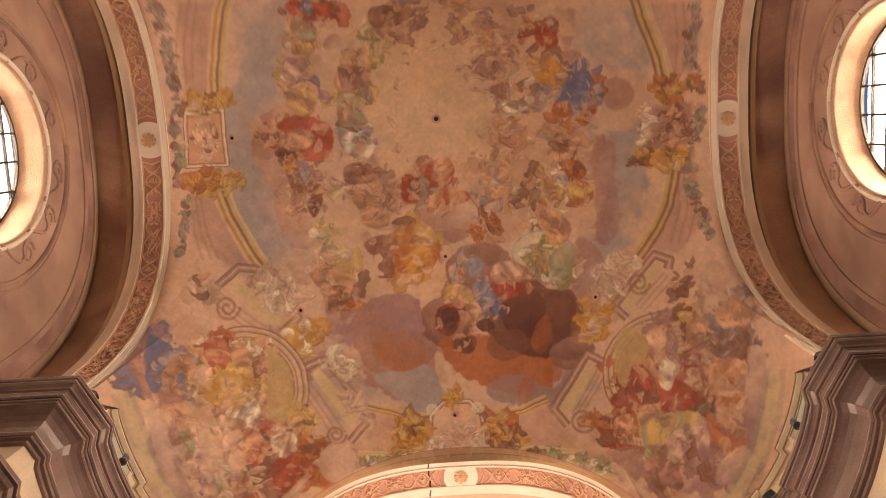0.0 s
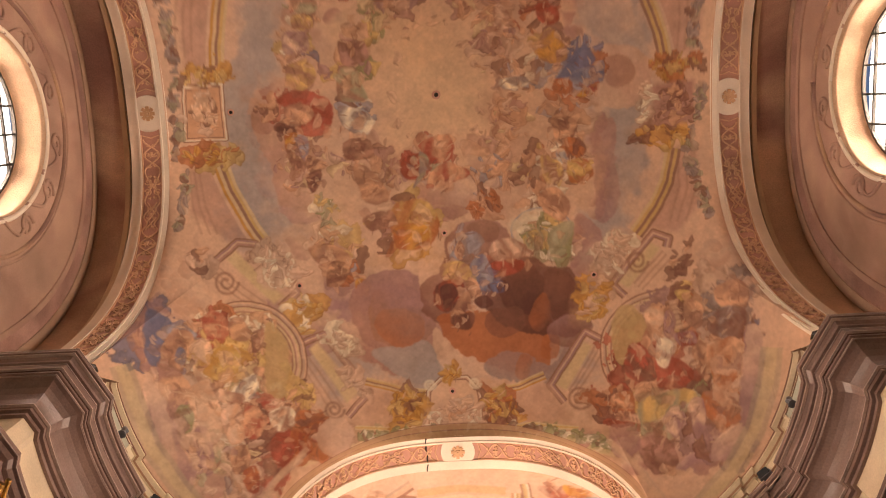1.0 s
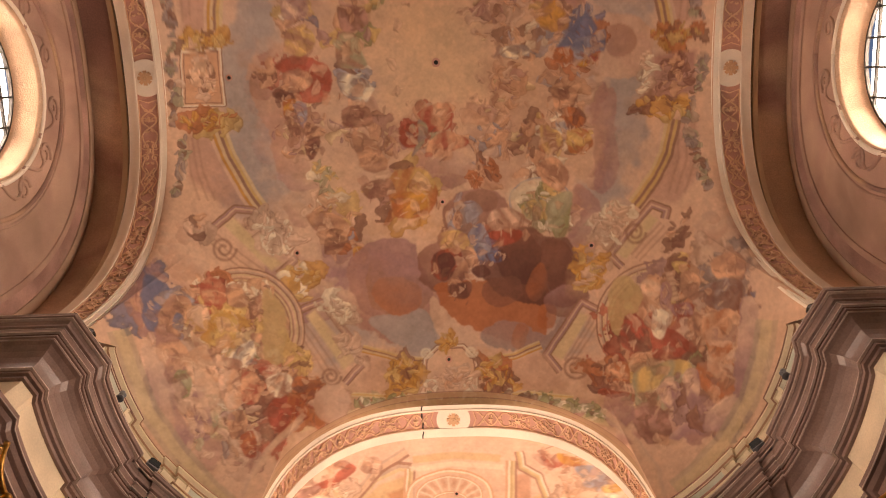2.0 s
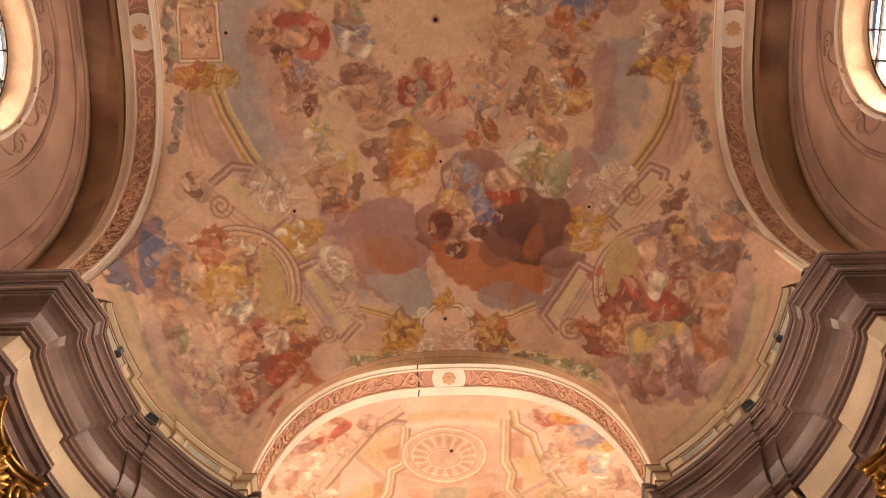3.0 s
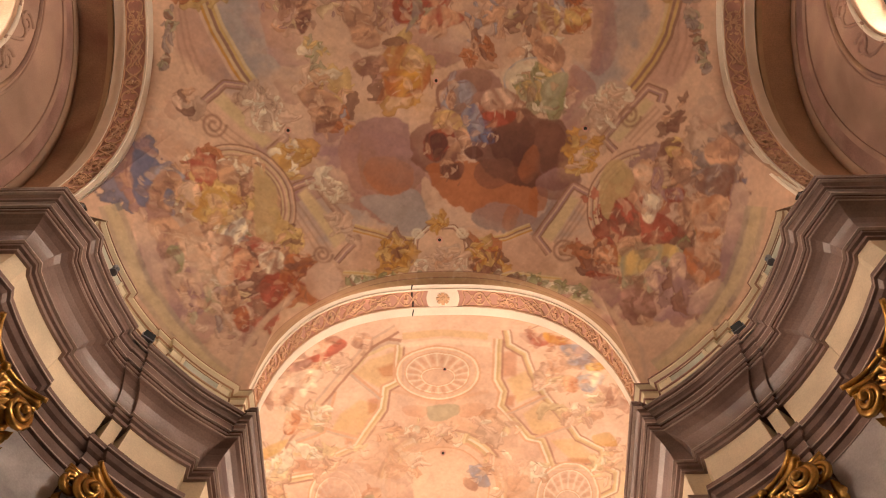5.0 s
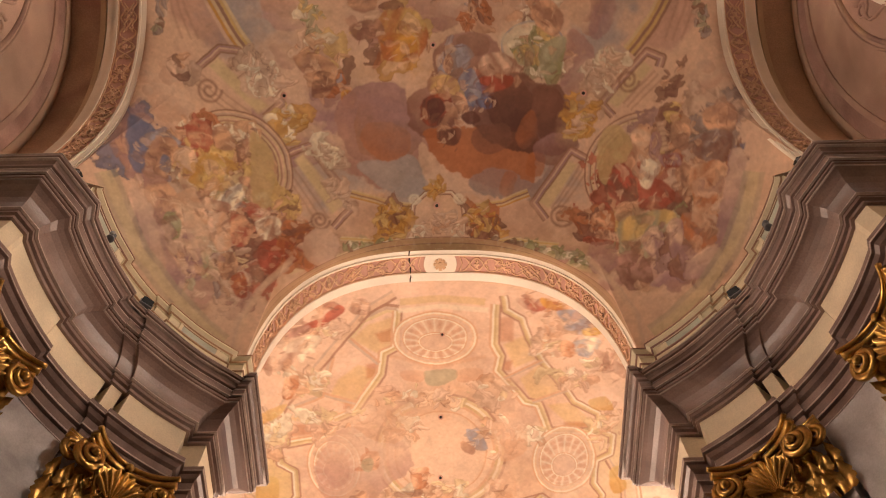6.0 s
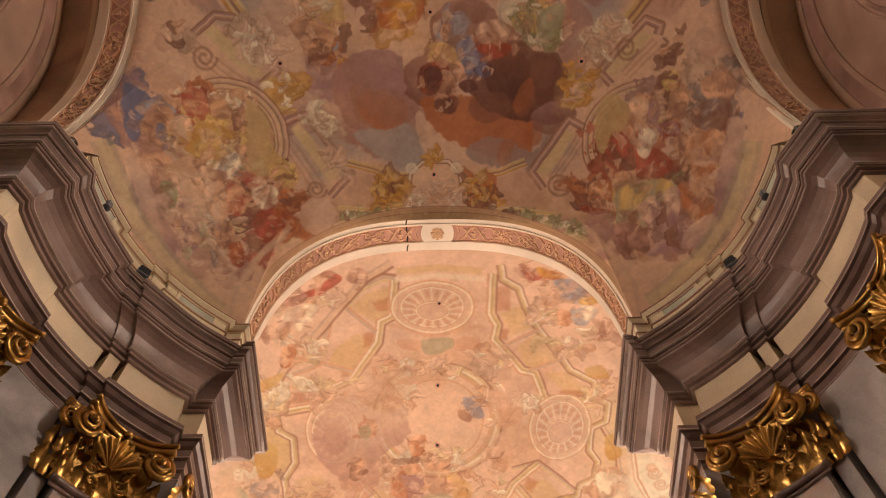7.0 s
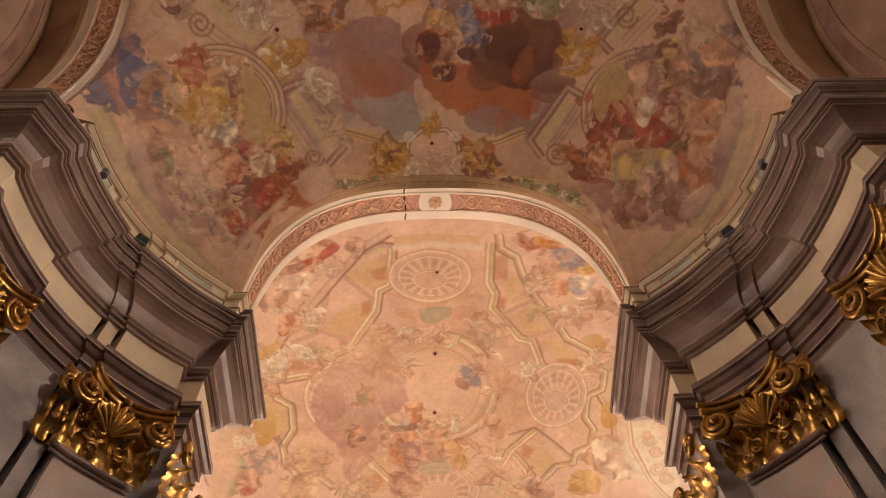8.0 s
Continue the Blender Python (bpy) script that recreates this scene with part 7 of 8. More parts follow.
LOW = -EYE / S
slab("floor", -0.9, -2.6, LOW - 0.03, 0.9, 1.6, LOW, STONE_FLOOR, "pale stone church floor")
slab("wall_chancel_end", -0.6, 1.504, LOW, 0.6, 1.55, 1.7, PLASTER, "plain chancel end wall")
for s_ in (-1, 1):
    slab("wall_chancel_side", min(s_ * 0.56, s_ * 0.60), 0.72, LOW, max(s_ * 0.56, s_ * 0.60), 1.51, 1.1, PLASTER, "plain chancel side wall")
    slab("wall_transept", min(s_ * 0.64, s_ * 0.68), -0.34, LOW, max(s_ * 0.64, s_ * 0.68), 0.34, 1.0, PLASTER, "plain transept wall")
    slab("wall_nave", min(s_ * 0.8, s_ * 0.84), -2.6, LOW, max(s_ * 0.8, s_ * 0.84), -0.71, 1.7, PLASTER, "plain nave wall")
slab("wall_nave_end", -0.84, -2.64, LOW, 0.84, -2.6, 1.7, PLASTER, "plain nave end wall")
slab("ceiling_nave", -0.84, -2.64, 1.7, 0.84, -0.71, 1.74, PLASTER, "plain nave ceiling")
slab("wall_over_nave_arch", -0.84, -0.75, 1.56, 0.84, -0.705, 1.74, PLASTER, "plain wall over the nave arch")


# ---------------------------------------------------------------- relief on the arches
class Soffit:
    """Places on an arch's soffit: metres along it from the crown, metres across it, metres proud of it."""

    def __init__(self, half, near, far, place):
        a, h = arch_line(half, 400)
        self.a, self.h = a[1:-1], h[1:-1]
        seg = np.hypot(np.diff(self.a), np.diff(self.h)) * S
        self.s = np.concatenate([[0], np.cumsum(seg)])
        self.s -= self.s[-1] / 2
        self.length, self.near, self.far, self.place = self.s[-1] * 2, near, far, place

    def at(self, s, w, up):
        a, h = np.interp(s, self.s, self.a), np.interp(s, self.s, self.h)
        e = 0.02
        ta = np.interp(s + e, self.s, self.a) - np.interp(s - e, self.s, self.a)
        th = np.interp(s + e, self.s, self.h) - np.interp(s - e, self.s, self.h)
        ln = math.hypot(ta, th) + 1e-9
        na, nh = th / ln, -ta / ln
        if na * -a + nh * (1.15 - h) < 0:
            na, nh = -na, -nh
        return self.place((self.near + self.far) / 2 + w / S - 0.0033, a + na * up / S, h + nh * up / S)


def ribbon(bm, sof, pts, width, up, base=-0.02):
    """A flat raised band on a soffit along points (s, w)."""
    p = np.array(pts)
    d = np.gradient(p, axis=0)
    d /= np.maximum(np.linalg.norm(d, axis=1), 1e-9)[:, None]
    n = np.stack([-d[:, 1], d[:, 0]], -1) * width / 2
    rows = []
    for q, k in zip(p, n):
        rows.append([bm.verts.new(sof.at(*(q + k * f), z)) for f, z in ((1, base), (0.8, up), (-0.8, up), (-1, base))])
    for r0, r1 in zip(rows, rows[1:]):
        for i in range(3):
            bm.faces.new((r0[i], r0[i + 1], r1[i + 1], r1[i]))


def spiral(cx, cy, r, a0, turns, sgn, n=16):
    return [(cx + r * (1 - 0.75 * i / n) * math.cos(a0 + sgn * turns * 6.283 * i / n), cy + r * (1 - 0.75 * i / n) * math.sin(a0 + sgn * turns * 6.283 * i / n)) for i in range(n + 1)]


def strapwork(sof, s0, s1, rng):
    """Mirrored scrolls, lozenges and leaf tips between two places along an arch."""
    bm = bmesh.new()
    W = 0.155
    n = max(2, round(abs(s1 - s0) / 0.62))
    L = (s1 - s0) / n
    for i in range(n):
        c = s0 + L * (i + 0.5)
        kind = i % 3
        for m in (-1, 1):
            if kind == 0:
                ribbon(bm, sof, [(c - 0.5 * L + L * t, m * W * math.cos(t * 6.283)) for t in np.linspace(0, 1, 14)], 0.026, 0.014)
                ribbon(bm, sof, spiral(c, m * 0.085, 0.055, 0.6 * m, 1.1, m), 0.02, 0.016)
            elif kind == 1:
                ribbon(bm, sof, spiral(c - 0.16 * L, m * 0.09, 0.075, m * 1.2, 1.2, -m), 0.022, 0.016)
                ribbon(bm, sof, spiral(c + 0.2 * L, m * 0.09, 0.075, 3.14 - m * 1.2, 1.2, m), 0.022, 0.016)
                ribbon(bm, sof, [(c - 0.5 * L + L * t, m * (W - 0.11 * math.sin(t * 3.1416) ** 2)) for t in np.linspace(0, 1, 10)], 0.024, 0.013)
            else:
                for k in (-0.25, 0.0, 0.25):
                    ribbon(bm, sof, [(c + k * L - 0.22 * L, -m * W * 0.6), (c + k * L, 0), (c + k * L + 0.22 * L, m * W * 0.6)], 0.02, 0.014)
                ribbon(bm, sof, [(c - 0.5 * L + L * t, m * W * (0.72 + 0.28 * math.cos(t * 12.57))) for t in np.linspace(0, 1, 14)], 0.024, 0.013)
            for k in range(3):
                a = c + L * (k - 1) * 0.33 + rng.uniform(-0.02, 0.02)
                ribbon(bm, sof, [(a, m * 0.02), (a + 0.03, m * 0.05), (a + 0.02, m * 0.085)], 0.034, 0.018)
        ribbon(bm, sof, [(c - 0.06, 0), (c - 0.02, 0.012), (c + 0.05, 0)], 0.05, 0.03)
    return bm


def rosette(sof, s, top):
    bm = bmesh.new()
    for i in range(8):
        a = i * 0.7854
        ribbon(bm, sof, [(s + 0.05 * math.cos(a), 0.05 * math.sin(a)), (s + 0.10 * math.cos(a), 0.10 * math.sin(a)), (s + 0.145 * math.cos(a), 0.145 * math.sin(a))], 0.085, 0.035)
    ribbon(bm, sof, [(s + 0.03 * math.cos(a), 0.03 * math.sin(a)) for a in np.linspace(0, 6.283, 12)], 0.05, 0.05)
    part("rosette", bm, ROSETTE, top, "ochre stucco rosette")
    bm = bmesh.new()
    edge = []
    for i in range(48):
        an = i * 6.2832 / 48
        da, dw = 0.36 * math.cos(an), 0.36 * math.sin(an)
        dw = max(-0.2, min(0.2, dw))
        da = math.copysign(max(abs(da), 0.27), da) if abs(da) > 0.02 else da
        edge.append((s + da, dw))
    outer = [bm.verts.new(sof.at(x, w, 0.016)) for x, w in edge]
    under = [bm.verts.new(sof.at(x, w, -0.03)) for x, w in edge]
    inner = [bm.verts.new(sof.at(s + 0.5 * (x - s), 0.5 * w, 0.016)) for x, w in edge]
    centre = bm.verts.new(sof.at(s, 0, 0.016))
    for i in range(48):
        j = (i + 1) % 48
        bm.faces.new((outer[i], outer[j], inner[j], inner[i]))
        bm.faces.new((under[i], under[j], outer[j], outer[i]))
        bm.faces.new((inner[i], inner[j], centre))
    part("crown_block", bm, STUCCO, top)


for (nm, hs, a, b, pl), top in list(zip(ARCHES, ARCH_OBJECTS))[:3]:
    sof = Soffit(hs, a, b, pl)
    rng = np.random.default_rng(5)
    half_len = sof.length / 2
    mid_s = 0.20 if pl is right_place else 0.0
    rosette(sof, mid_s, top)
    for sg in (-1, 1):
        s0, s1 = mid_s + sg * 0.42, sg * (half_len - 0.25)
        part("strapwork_relief", strapwork(sof, s0 + sg * 0.08, s1 - sg * 0.05, rng), OCHRE, top, "ochre strapwork relief on rose ground")
        bm = bmesh.new()
        for w in (-0.185, 0.185):
            ribbon(bm, sof, [(s0 + (s1 - s0) * t, w) for t in np.linspace(0, 1, 60)], 0.018, 0.014)
        ribbon(bm, sof, [(s0, -0.185), (s0 + sg * 0.06, 0), (s0, 0.185)], 0.02, 0.014)
        part("panel_border", bm, OCHRE, top)
# crack beside the crown of the chancel arch
sof = Soffit(CR, CY, CY2, chancel_place)
bm = bmesh.new()
ribbon(bm, sof, [(-0.66 + 0.012 * math.sin(9 * w) + 0.008 * math.sin(31 * w), w) for w in np.linspace(-0.34, 0.40, 14)], 0.03, 0.012)
part("crack", bm, DEEP, ARCH_OBJECTS[0], "dark crack through the stucco")


# ---------------------------------------------------------------- pilasters, capitals and attic panels
def patch(name, a0, a1, h0, h1, r, thick, mat, parent, sx, sy, label="", n=8):
    """A curved slab on the pier's rounded face."""
    bm = bmesh.new()
    rows = []
    for i in range(n + 1):
        an = a0 + (a1 - a0) * i / n
        rows.append([bm.verts.new(P(sx * on_arc(rr, an)[0], sy * on_arc(rr, an)[1], h)) for rr, h in ((r + thick, h0), (r, h0), (r, h1), (r + thick, h1))])
    for r0, r1 in zip(rows, rows[1:]):
        for i in range(4):
            bm.faces.new((r0[i], r0[(i + 1) % 4], r1[(i + 1) % 4], r1[i]))
    bm.faces.new(rows[0])
    bm.faces.new(rows[-1][::-1])
    return part(name, bm, mat, parent, label)


def leaf(bm, place, a, h, length, width, tilt, curl, lobes=4):
    """An acanthus leaf that rises and curls forward, with a lobed outline and a ribbed middle."""
    rows = []
    n = 12
    for i in range(n + 1):
        t = i / n
        w = width * (math.sin(math.pi * min(1, t * 0.9 + 0.12)) ** 0.7) * (0.72 + 0.28 * abs(math.sin(t * lobes * math.pi)))
        up, out = length * (t - 0.35 * t ** 3 * curl), 0.03 + length * curl * 0.55 * t ** 2.2
        row = []
        for k in (-1, -0.5, 0, 0.5, 1):
            da = k * w / 2
            row.append(bm.verts.new(place(a + da * math.cos(tilt) + up * math.sin(tilt), h + up * math.cos(tilt) - da * math.sin(tilt),
                                          out + 0.03 * (1 - abs(k)) + 0.012 * math.cos(t * lobes * 6.28) * abs(k))))
        rows.append(row)
    for r0, r1 in zip(rows, rows[1:]):
        for k in range(4):
            bm.faces.new((r0[k], r0[k + 1], r1[k + 1], r1[k]))


def capital(mid, half, sx, sy, seed):
    """A gilded composite capital on the rounded pier: bell, leaves, volutes, shell and abacus."""
    rng = np.random.default_rng(seed)
    R = 0.376
    H0 = 0.682

    def place(a, h, d):
        an = mid + math.degrees(a / (S * R))
        x, y = on_arc(R - d / S, an)
        return P(sx * x, sy * y, H0 + h / S)
    x, y = on_arc(R, mid)
    top = empty("capital", "gilded composite capital with shell, volutes and acanthus leaves", "capital", "gilded capitals")
    Wd = half * 2
    bm = bmesh.new()
    rows = []
    for i in range(11):
        h = 1.06 * i / 10
        d = 0.05 + 0.10 * (i / 10) ** 2
        rows.append([bm.verts.new(place(-Wd / 2 * (1 + 0.12 * (i / 10) ** 2) + Wd * (1 + 0.12 * (i / 10) ** 2) * k / 10, h, d)) for k in range(11)])
    for r0, r1 in zip(rows, rows[1:]):
        for k in range(10):
            bm.faces.new((r0[k], r0[k + 1], r1[k + 1], r1[k]))
    part("bell", bm, GOLD, top, smooth=True)
    # necking
    bm = bmesh.new()
    tube(bm, [place(-half * 1.05 + 2.1 * half * k / 12, 0.0, 0.07) for k in range(13)], [0.05] * 13, 8)
    tube(bm, [place(-half * 1.02 + 2.04 * half * k / 12, -0.07, 0.05) for k in range(13)], [0.025] * 13, 6)
    part("necking", bm, CORNICE, top, "mauve-brown neck moulding", True)
    # abacus, hollowed between its horns
    bm = bmesh.new()
    for z, r, f in ((1.06, 0.055, 0.16), (1.13, 0.035, 0.22), (0.985, 0.03, 0.13)):
        n = 20
        pts = []
        for k in range(n + 1):
            q = -1 + 2 * k / n
            pts.append(place(q * half * 1.28, z, f + 0.22 * q * q - 0.04))
        tube(bm, pts, [r] * (n + 1), 8)
    part("abacus", bm, GOLD, top, smooth=True)
    for sg in (-1, 1):
        bm = bmesh.new()
        ca, ch = sg * half * 1.02, 0.80
        pts, rad = [], []
        for i in range(40):
            t = i / 39
            r = 0.20 * (1 - 0.82 * t)
            an = 2.2 - sg * 0 + 13.5 * t
            pts.append(place(ca - sg * r * math.cos(an), ch + r * math.sin(an), 0.24 + 0.10 * t))
            rad.append(0.055 - 0.025 * t)
        tube(bm, pts, rad, 7)
        tube(bm, [place(ca - sg * 0.12, ch + 0.16, 0.24), place(sg * half * 0.62, 0.72, 0.2), place(sg * half * 0.42, 0.45, 0.14)], [0.055, 0.045, 0.03], 7)
        bmesh.ops.create_icosphere(bm, subdivisions=2, radius=0.06, matrix=Matrix.Translation(place(ca, ch, 0.36)))
        part("volute", bm, GOLD, top, smooth=True)
        bm = bmesh.new()
        for i in range(5):
            leaf(bm, place, ca + sg * rng.uniform(-0.1, 0.06), 0.05 + 0.13 * i, 0.32, 0.17, sg * (0.5 + 0.2 * math.sin(i)), 0.9, 3)
        part("side_leaves", bm, GOLD, top, smooth=True)
    # shell: one ribbed fan
    bm = bmesh.new()
    rows = []
    for q in np.linspace(0.1, 1.0, 9):
        row = []
        for k in range(55):
            an = radians(-84 + 168 * k / 54)
            rib = abs(math.cos(math.pi * 4.5 * (k / 27 - 1)))
            edge = 1 + 0.06 * rib * q
            row.append(bm.verts.new(place(math.sin(an) * q * 0.32 * edge, 0.48 + math.cos(an) * q * 0.36 * edge, 0.13 + 0.18 * q - 0.05 * q ** 3 + 0.075 * rib * q)))
        rows.append(row)
    for r0, r1 in zip(rows, rows[1:]):
        for k in range(54):
            bm.faces.new((r0[k], r0[k + 1], r1[k + 1], r1[k]))
    part("shell", bm, GOLD, top, smooth=True)
    # lower and upper leaves
    bm = bmesh.new()
    for k in range(5):
        leaf(bm, place, half * (-0.86 + 0.43 * k), 0.04, 0.40 + 0.05 * (k % 2), 0.27, 0.12 * (k - 2), 0.85, 4)
    part("lower_leaves", bm, GOLD, top, smooth=True)
    bm = bmesh.new()
    for k in range(4):
        leaf(bm, place, half * (-0.72 + 0.48 * k), 0.30, 0.36, 0.20, 0.35 * (k - 1.5), 0.8, 3)
    for k in range(10):
        a0, h0 = rng.uniform(-half, half), rng.uniform(0.12, 0.85)
        sg = 1 if rng.uniform() > 0.5 else -1
        pts = [place(a0 + q[0], h0 + q[1], 0.15) for q in spiral(0, 0, 0.085, rng.uniform(0, 6), 1.2, sg)]
        tube(bm, pts, list(np.linspace(0.026, 0.012, len(pts))), 6)
    part("scroll_leaves", bm, GOLD, top, smooth=True)
    # flower on the abacus
    bm = bmesh.new()
    for k in range(9):
        an = k * 0.698
        leaf(bm, place, 0.06 * math.sin(an), 1.02 + 0.06 * math.cos(an), 0.15, 0.10, an, 0.7, 2)
    bmesh.ops.create_icosphere(bm, subdivisions=2, radius=0.06, matrix=Matrix.Translation(place(0, 1.03, 0.25)))
    part("flower", bm, GOLD, top, smooth=True)
    return top


for sx in (-1, 1):
    for sy in (1,):
        for a0, a1 in ((41.3, 53.8), (7.4, 21.8)):
            sh = empty("pilaster", "pink-grey marbled pilaster shaft on the rounded pier", "pilaster", "marbled pilasters", "structure")
            patch("shaft", a0, a1, -EYE / S, 0.690, 0.373, 0.004, SHAFT, sh, sx, sy)
            at = empty("attic_panel", "cream framed attic panel with teal marbling", "panel", "attic panels", "structure")
            patch("panel_field", a0 + 1.6, a1 - 1.6, 1.0745, 1.0915, 0.3630, 0.003, TEAL, at, sx, sy, "teal marbled field")
            for h0, h1 in ((1.0712, 1.0722), (1.0938, 1.0948), (1.0742, 1.0750), (1.0912, 1.0920)):
                patch("shadow_line", a0 + 0.7, a1 - 0.7, h0, h1, 0.3616, 0.004, BROWN, at, sx, sy)
            for h0, h1 in ((1.0722, 1.0745), (1.0915, 1.0938)):
                patch("panel_frame", a0 + 0.8, a1 - 0.8, h0, h1, 0.3618, 0.005, ATTIC, at, sx, sy)
            for b0, b1 in ((a0 + 0.8, a0 + 1.6), (a1 - 1.6, a1 - 0.8)):
                patch("panel_frame", b0, b1, 1.0745, 1.0915, 0.3618, 0.005, ATTIC, at, sx, sy, n=2)
        capital(47.0, 0.50, sx, sy, 3)
        capital(14.5, 0.50, sx, sy, 4)


def half_capital(sx, sy):
    """The narrow capital of the strip behind the main pilaster."""
    top = empty("capital", "narrow gilded capital of leaves and a volute in the pier's recess", "capital", "gilded capitals")

    def place(a, h, d):
        x, y = on_arc(0.382 - d / S, 38.7 + math.degrees(a / (S * 0.382)))
        return P(sx * x, sy * y, 0.682 + h / S)
    bm = bmesh.new()
    for k in range(3):
        leaf(bm, place, -0.10 + 0.10 * k, 0.02, 0.42, 0.2, 0.25 * (k - 1), 0.8, 4)
        leaf(bm, place, -0.10 + 0.10 * k, 0.40, 0.36, 0.18, 0.3 * (k - 1), 0.9, 3)
    part("leaves", bm, GOLD, top, smooth=True)
    bm = bmesh.new()
    pts = [place(-0.12 + q[0], 0.82 + q[1], 0.2) for q in spiral(0, 0, 0.15, 0.5, 1.9, 1, 26)]
    tube(bm, pts, list(np.linspace(0.05, 0.025, 27)), 6)
    part("volute", bm, GOLD, top, smooth=True)
    bm = bmesh.new()
    for z, r in ((1.04, 0.05), (1.11, 0.035)):
        tube(bm, [place(-0.26 + 0.13 * k, z, 0.16) for k in range(5)], [r] * 5, 7)
    part("abacus", bm, GOLD, top, smooth=True)


for sx in (-1, 1):
    half_capital(sx, 1)


# chancel-side face of the arch pier: a narrower gilded capital of the order behind it
def jamb_capital(sx):
    top = empty("capital", "gilded corner capital with curling leaves beside the chancel arch", "capital", "gilded capitals")
    rng = np.random.default_rng(9)

    def place(a, h, d):
        return P(sx * (0.302 - d / S), 0.68 + a / S, 0.70 + h / S)
    bm = bmesh.new()
    for k in range(5):
        leaf(bm, place, -0.45 + 0.22 * k, 0.0, 0.45, 0.25, 0.15 * (k - 2), 0.8, 4)
    for k in range(5):
        leaf(bm, place, -0.45 + 0.22 * k, 0.38, 0.40, 0.24, 0.2 * (k - 2), 0.9, 3)
    part("leaves", bm, GOLD, top, smooth=True)
    for c in (-0.45, 0.45):
        bm = bmesh.new()
        pts = [place(c + q[0], 0.72 + q[1], 0.18) for q in spiral(0, 0, 0.15, 1.0, 1.9, 1, 26)]
        tube(bm, pts, list(np.linspace(0.05, 0.025, 27)), 6)
        part("volute", bm, GOLD, top, smooth=True)


for sx in (-1, 1):
    jamb_capital(sx)


# ---------------------------------------------------------------- lamps on the cornice
def floodlight(x, y, size, aim, label):
    top = empty("floodlight", label, "floodlight", "floodlights on the cornice")
    top.matrix_world = Matrix.Translation(P(x, y, 1.006)) @ Matrix.Rotation(aim, 4, "Z")
    tilt = Matrix.Translation((0, 0, 0.55 * size)) @ Matrix.Rotation(radians(-35), 4, "X")
    bm = bmesh.new()
    bmesh.ops.create_cube(bm, size=1, matrix=tilt @ Matrix.Diagonal((size, size * 0.5, size * 0.8, 1)))
    bmesh.ops.bevel(bm, geom=bm.edges[:], offset=size * 0.06, segments=2, affect="EDGES")
    part("housing", bm, BLACK, top)
    bm = bmesh.new()
    bmesh.ops.create_cube(bm, size=1, matrix=tilt @ Matrix.Translation((0, size * 0.26, 0)) @ Matrix.Diagonal((size * 0.86, 0.012, size * 0.66, 1)))
    part("lens", bm, LENS, top, "dark glass front")
    bm = bmesh.new()
    for k in (-1, 1):
        bmesh.ops.create_cube(bm, size=1, matrix=Matrix.Translation((k * size * 0.54, 0, size * 0.3)) @ Matrix.Diagonal((0.015, 0.05, size * 0.62, 1)))
    bmesh.ops.create_cube(bm, size=1, matrix=Matrix.Translation((0, 0, 0.012)) @ Matrix.Diagonal((size * 1.1, 0.06, 0.024, 1)))
    part("bracket", bm, STEEL, top, "steel bracket")
    bm = bmesh.new()
    for k in range(5):
        bmesh.ops.create_cube(bm, size=1, matrix=tilt @ Matrix.Translation((size * (k - 2) * 0.18, -size * 0.29, 0)) @ Matrix.Diagonal((0.012, size * 0.1, size * 0.6, 1)))
    part("cooling_fins", bm, BLACK, top)
    return top


for sx in (-1, 1):
    floodlight(sx * 0.452, 0.313, 0.20, radians(180 + (-54 if sx < 0 else 54)), "black floodlight on the cornice corner below the transept arch")
    floodlight(sx * 0.388, 0.487, 0.17, radians(180 - sx * 40), "small black floodlight on the cornice of the rounded pier")
    top = empty("spotlight", "small steel spotlight on the cornice beside an attic panel", "spotlight", "spotlights")
    top.matrix_world = Matrix.Translation(P(sx * 0.418, 0.392, 1.006))
    bm = bmesh.new()
    bmesh.ops.create_cone(bm, cap_ends=True, segments=16, radius1=0.03, radius2=0.045, depth=0.10, matrix=Matrix.Translation((0, 0, 0.15)) @ Matrix.Rotation(radians(35 * sx), 4, "Y"))
    part("head", bm, STEEL, top)
    bm = bmesh.new()
    bmesh.ops.create_cone(bm, cap_ends=True, segments=12, radius1=0.02, radius2=0.02, depth=0.14, matrix=Matrix.Translation((0, 0, 0.07)))
    bmesh.ops.create_cone(bm, cap_ends=True, segments=16, radius1=0.06, radius2=0.06, depth=0.02, matrix=Matrix.Translation((0, 0, 0.01)))
    part("stem", bm, STEEL, top)


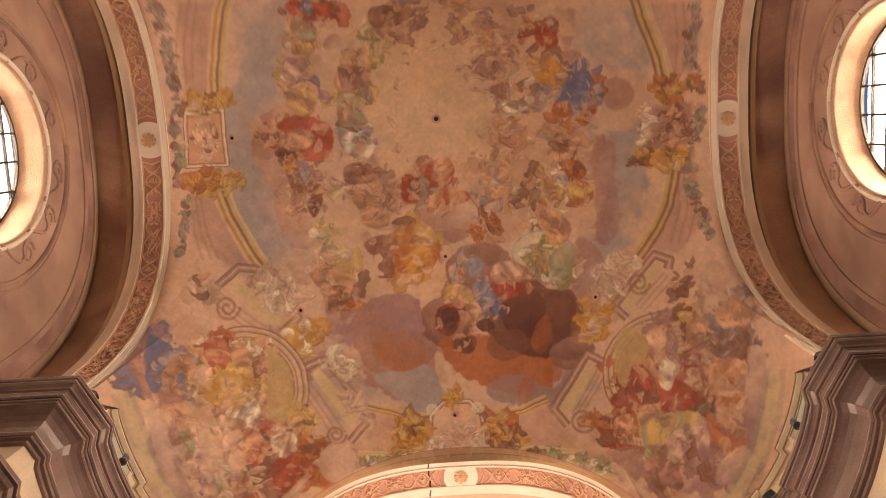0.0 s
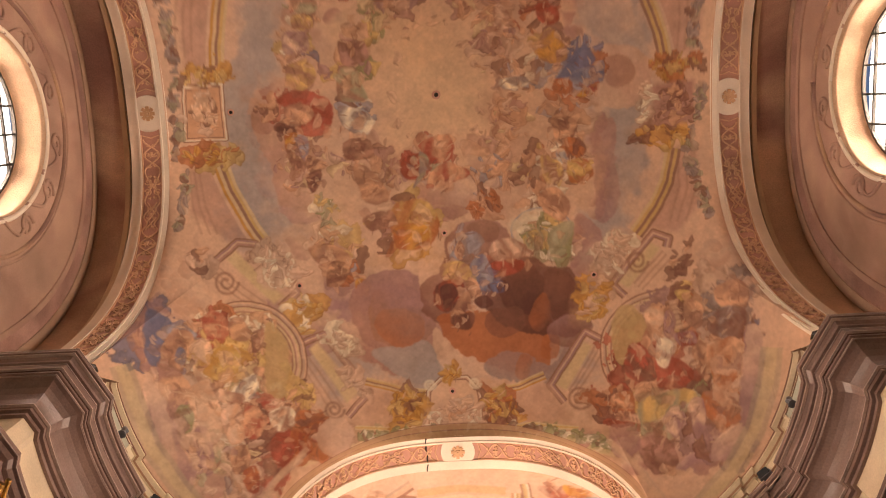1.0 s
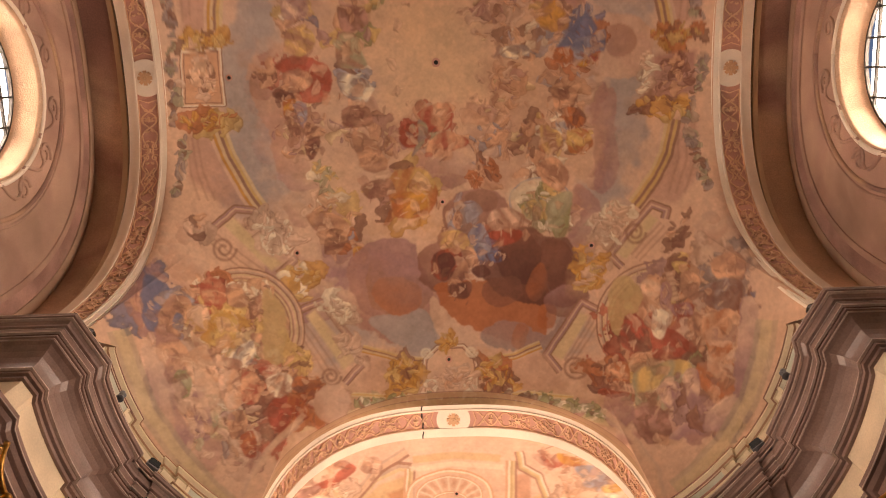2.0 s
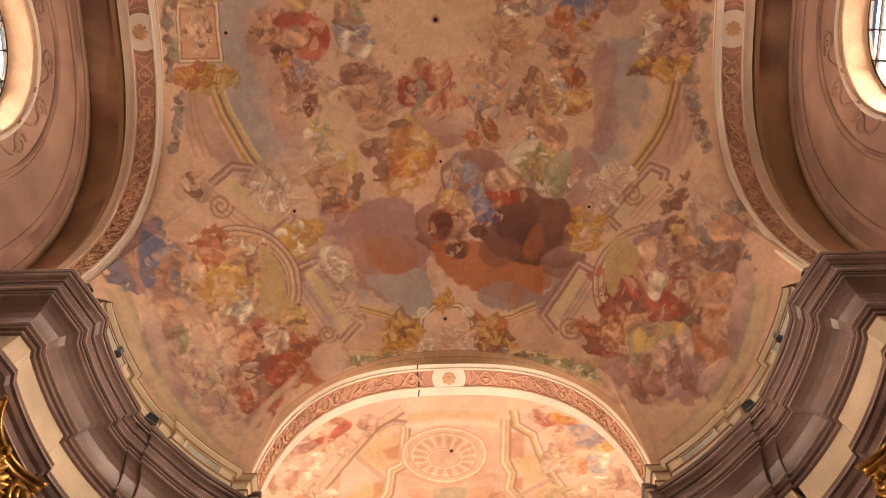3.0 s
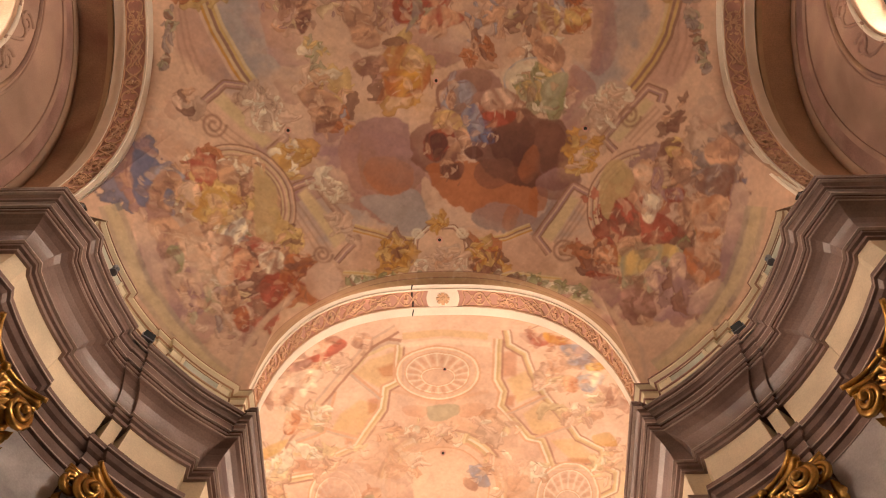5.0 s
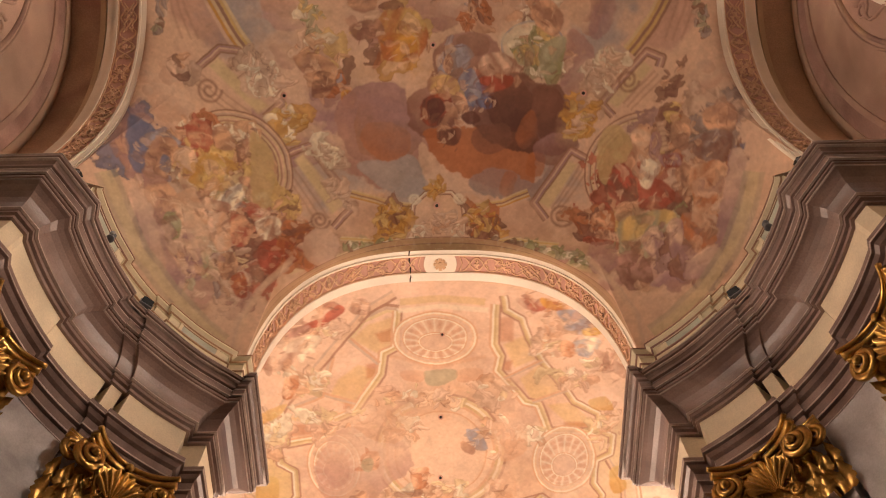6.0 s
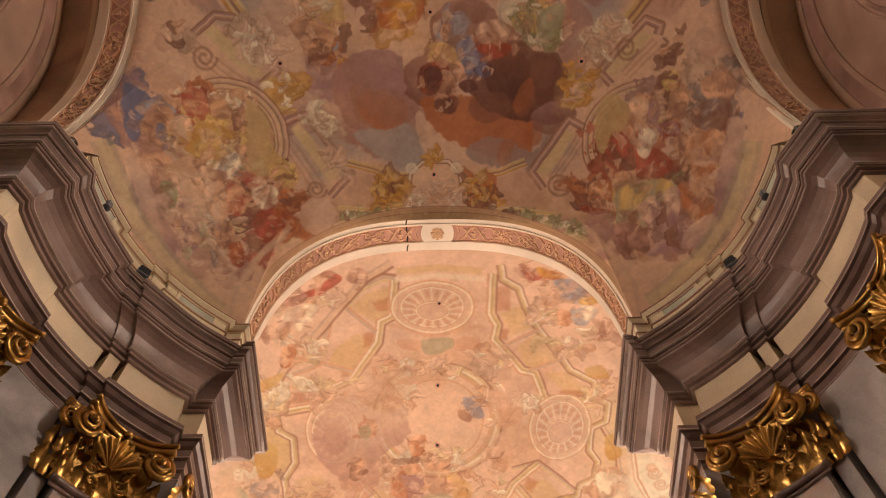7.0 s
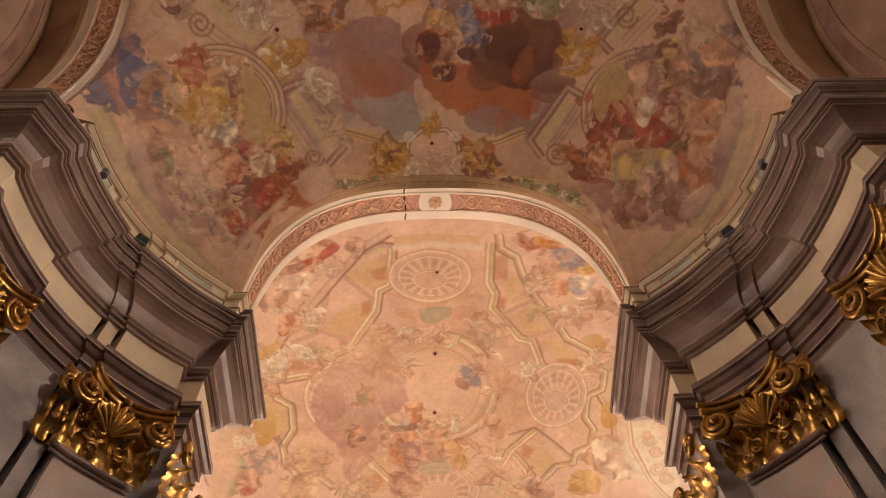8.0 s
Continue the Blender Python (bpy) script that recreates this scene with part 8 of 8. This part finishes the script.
# ---------------------------------------------------------------- holes in the vaults
def hole(qx, qy, height, size):
    h = 1.7
    for _ in range(40):
        h = 0.5 * h + 0.5 * height(qx * h, qy * h)
    at = P(qx * h, qy * h, h)
    way = (Vector((0, 0, EYE)) - at).normalized()
    top = empty("vault_hole", "small dark lamp hole with a plaster collar in the vault", "hole", "vault holes", "structure")
    m = Matrix.Translation(at + way * 0.02) @ way.to_track_quat("Z", "Y").to_matrix().to_4x4()
    bm = bmesh.new()
    bmesh.ops.create_circle(bm, cap_ends=True, segments=20, radius=size, matrix=m @ Matrix.Translation((0, 0, 0.03)))
    part("opening", bm, DEEP, top)
    bm = bmesh.new()
    tube(bm, [m @ Vector((size * 1.5 * math.cos(k * 0.3142), size * 1.5 * math.sin(k * 0.3142), 0.01)) for k in range(21)], [size * 0.55] * 21, 6)
    part("collar", bm, ROSE_STUCCO, top)


for qx, qy, r in ((-0.006, -0.006, 0.05), (-0.245, 0.003, 0.035), (-0.181, 0.212, 0.035), (0.173, 0.215, 0.035), (-0.004, 0.156, 0.035), (-0.003, 0.353, 0.035)):
    hole(qx, qy, crossing_height, r)
for qx, qy, r in ((0.001, 0.534, 0.03), (-0.003, 0.663, 0.035), (-0.005, 0.765, 0.035)):
    hole(qx, qy, chancel_height, r)


# ---------------------------------------------------------------- painted stucco round the oval windows
def oval_ornament(sx):
    pl = right_place if sx > 0 else left_place
    top = empty("window_surround", "brown stucco surround with scrolls round the oval window", "window surround", "oval window surrounds", "structure")
    OC, OA, OB = 1.222, 0.137, 0.163
    for nm, k0, r, mat in (("inner_ring", 1.04, 0.05, STUCCO), ("outer_ring", 1.42, 0.045, BROWN), ("outer_ring", 1.50, 0.03, LUNETTE)):
        bm = bmesh.new()
        tube(bm, [pl(TX3, OA * k0 * math.sin(t), OC + OB * k0 * math.cos(t)) for t in np.linspace(0, 6.2832, 73)], [r] * 73, 6)
        part(nm, bm, mat, top, smooth=True)
    bm = bmesh.new()
    for sg in (-1, 1):
        for k in range(6):
            t = sg * (0.25 + 0.5 * k)
            ca, ch = OA * 1.22 * math.sin(t), OC + OB * 1.22 * math.cos(t)
            pts = [pl(TX3 - 0.001, ca + q[0] / S, ch + q[1] / S) for q in spiral(0, 0, 0.22, t * 1.3, 1.3, sg)]
            tube(bm, pts, list(np.linspace(0.04, 0.02, len(pts))), 5)
            t2 = t + sg * 0.25
            pts = [pl(TX3 - 0.001, OA * (1.14 + 0.12 * math.sin(6 * q)) * math.sin(t + (t2 - t) * 2 * q), OC + OB * (1.14 + 0.12 * math.sin(6 * q)) * math.cos(t + (t2 - t) * 2 * q)) for q in np.linspace(0, 1, 10)]
            tube(bm, pts, [0.035] * 10, 5)
    part("scrollwork", bm, LUNETTE, top, smooth=True)


for sx in (-1, 1):
    oval_ornament(sx)
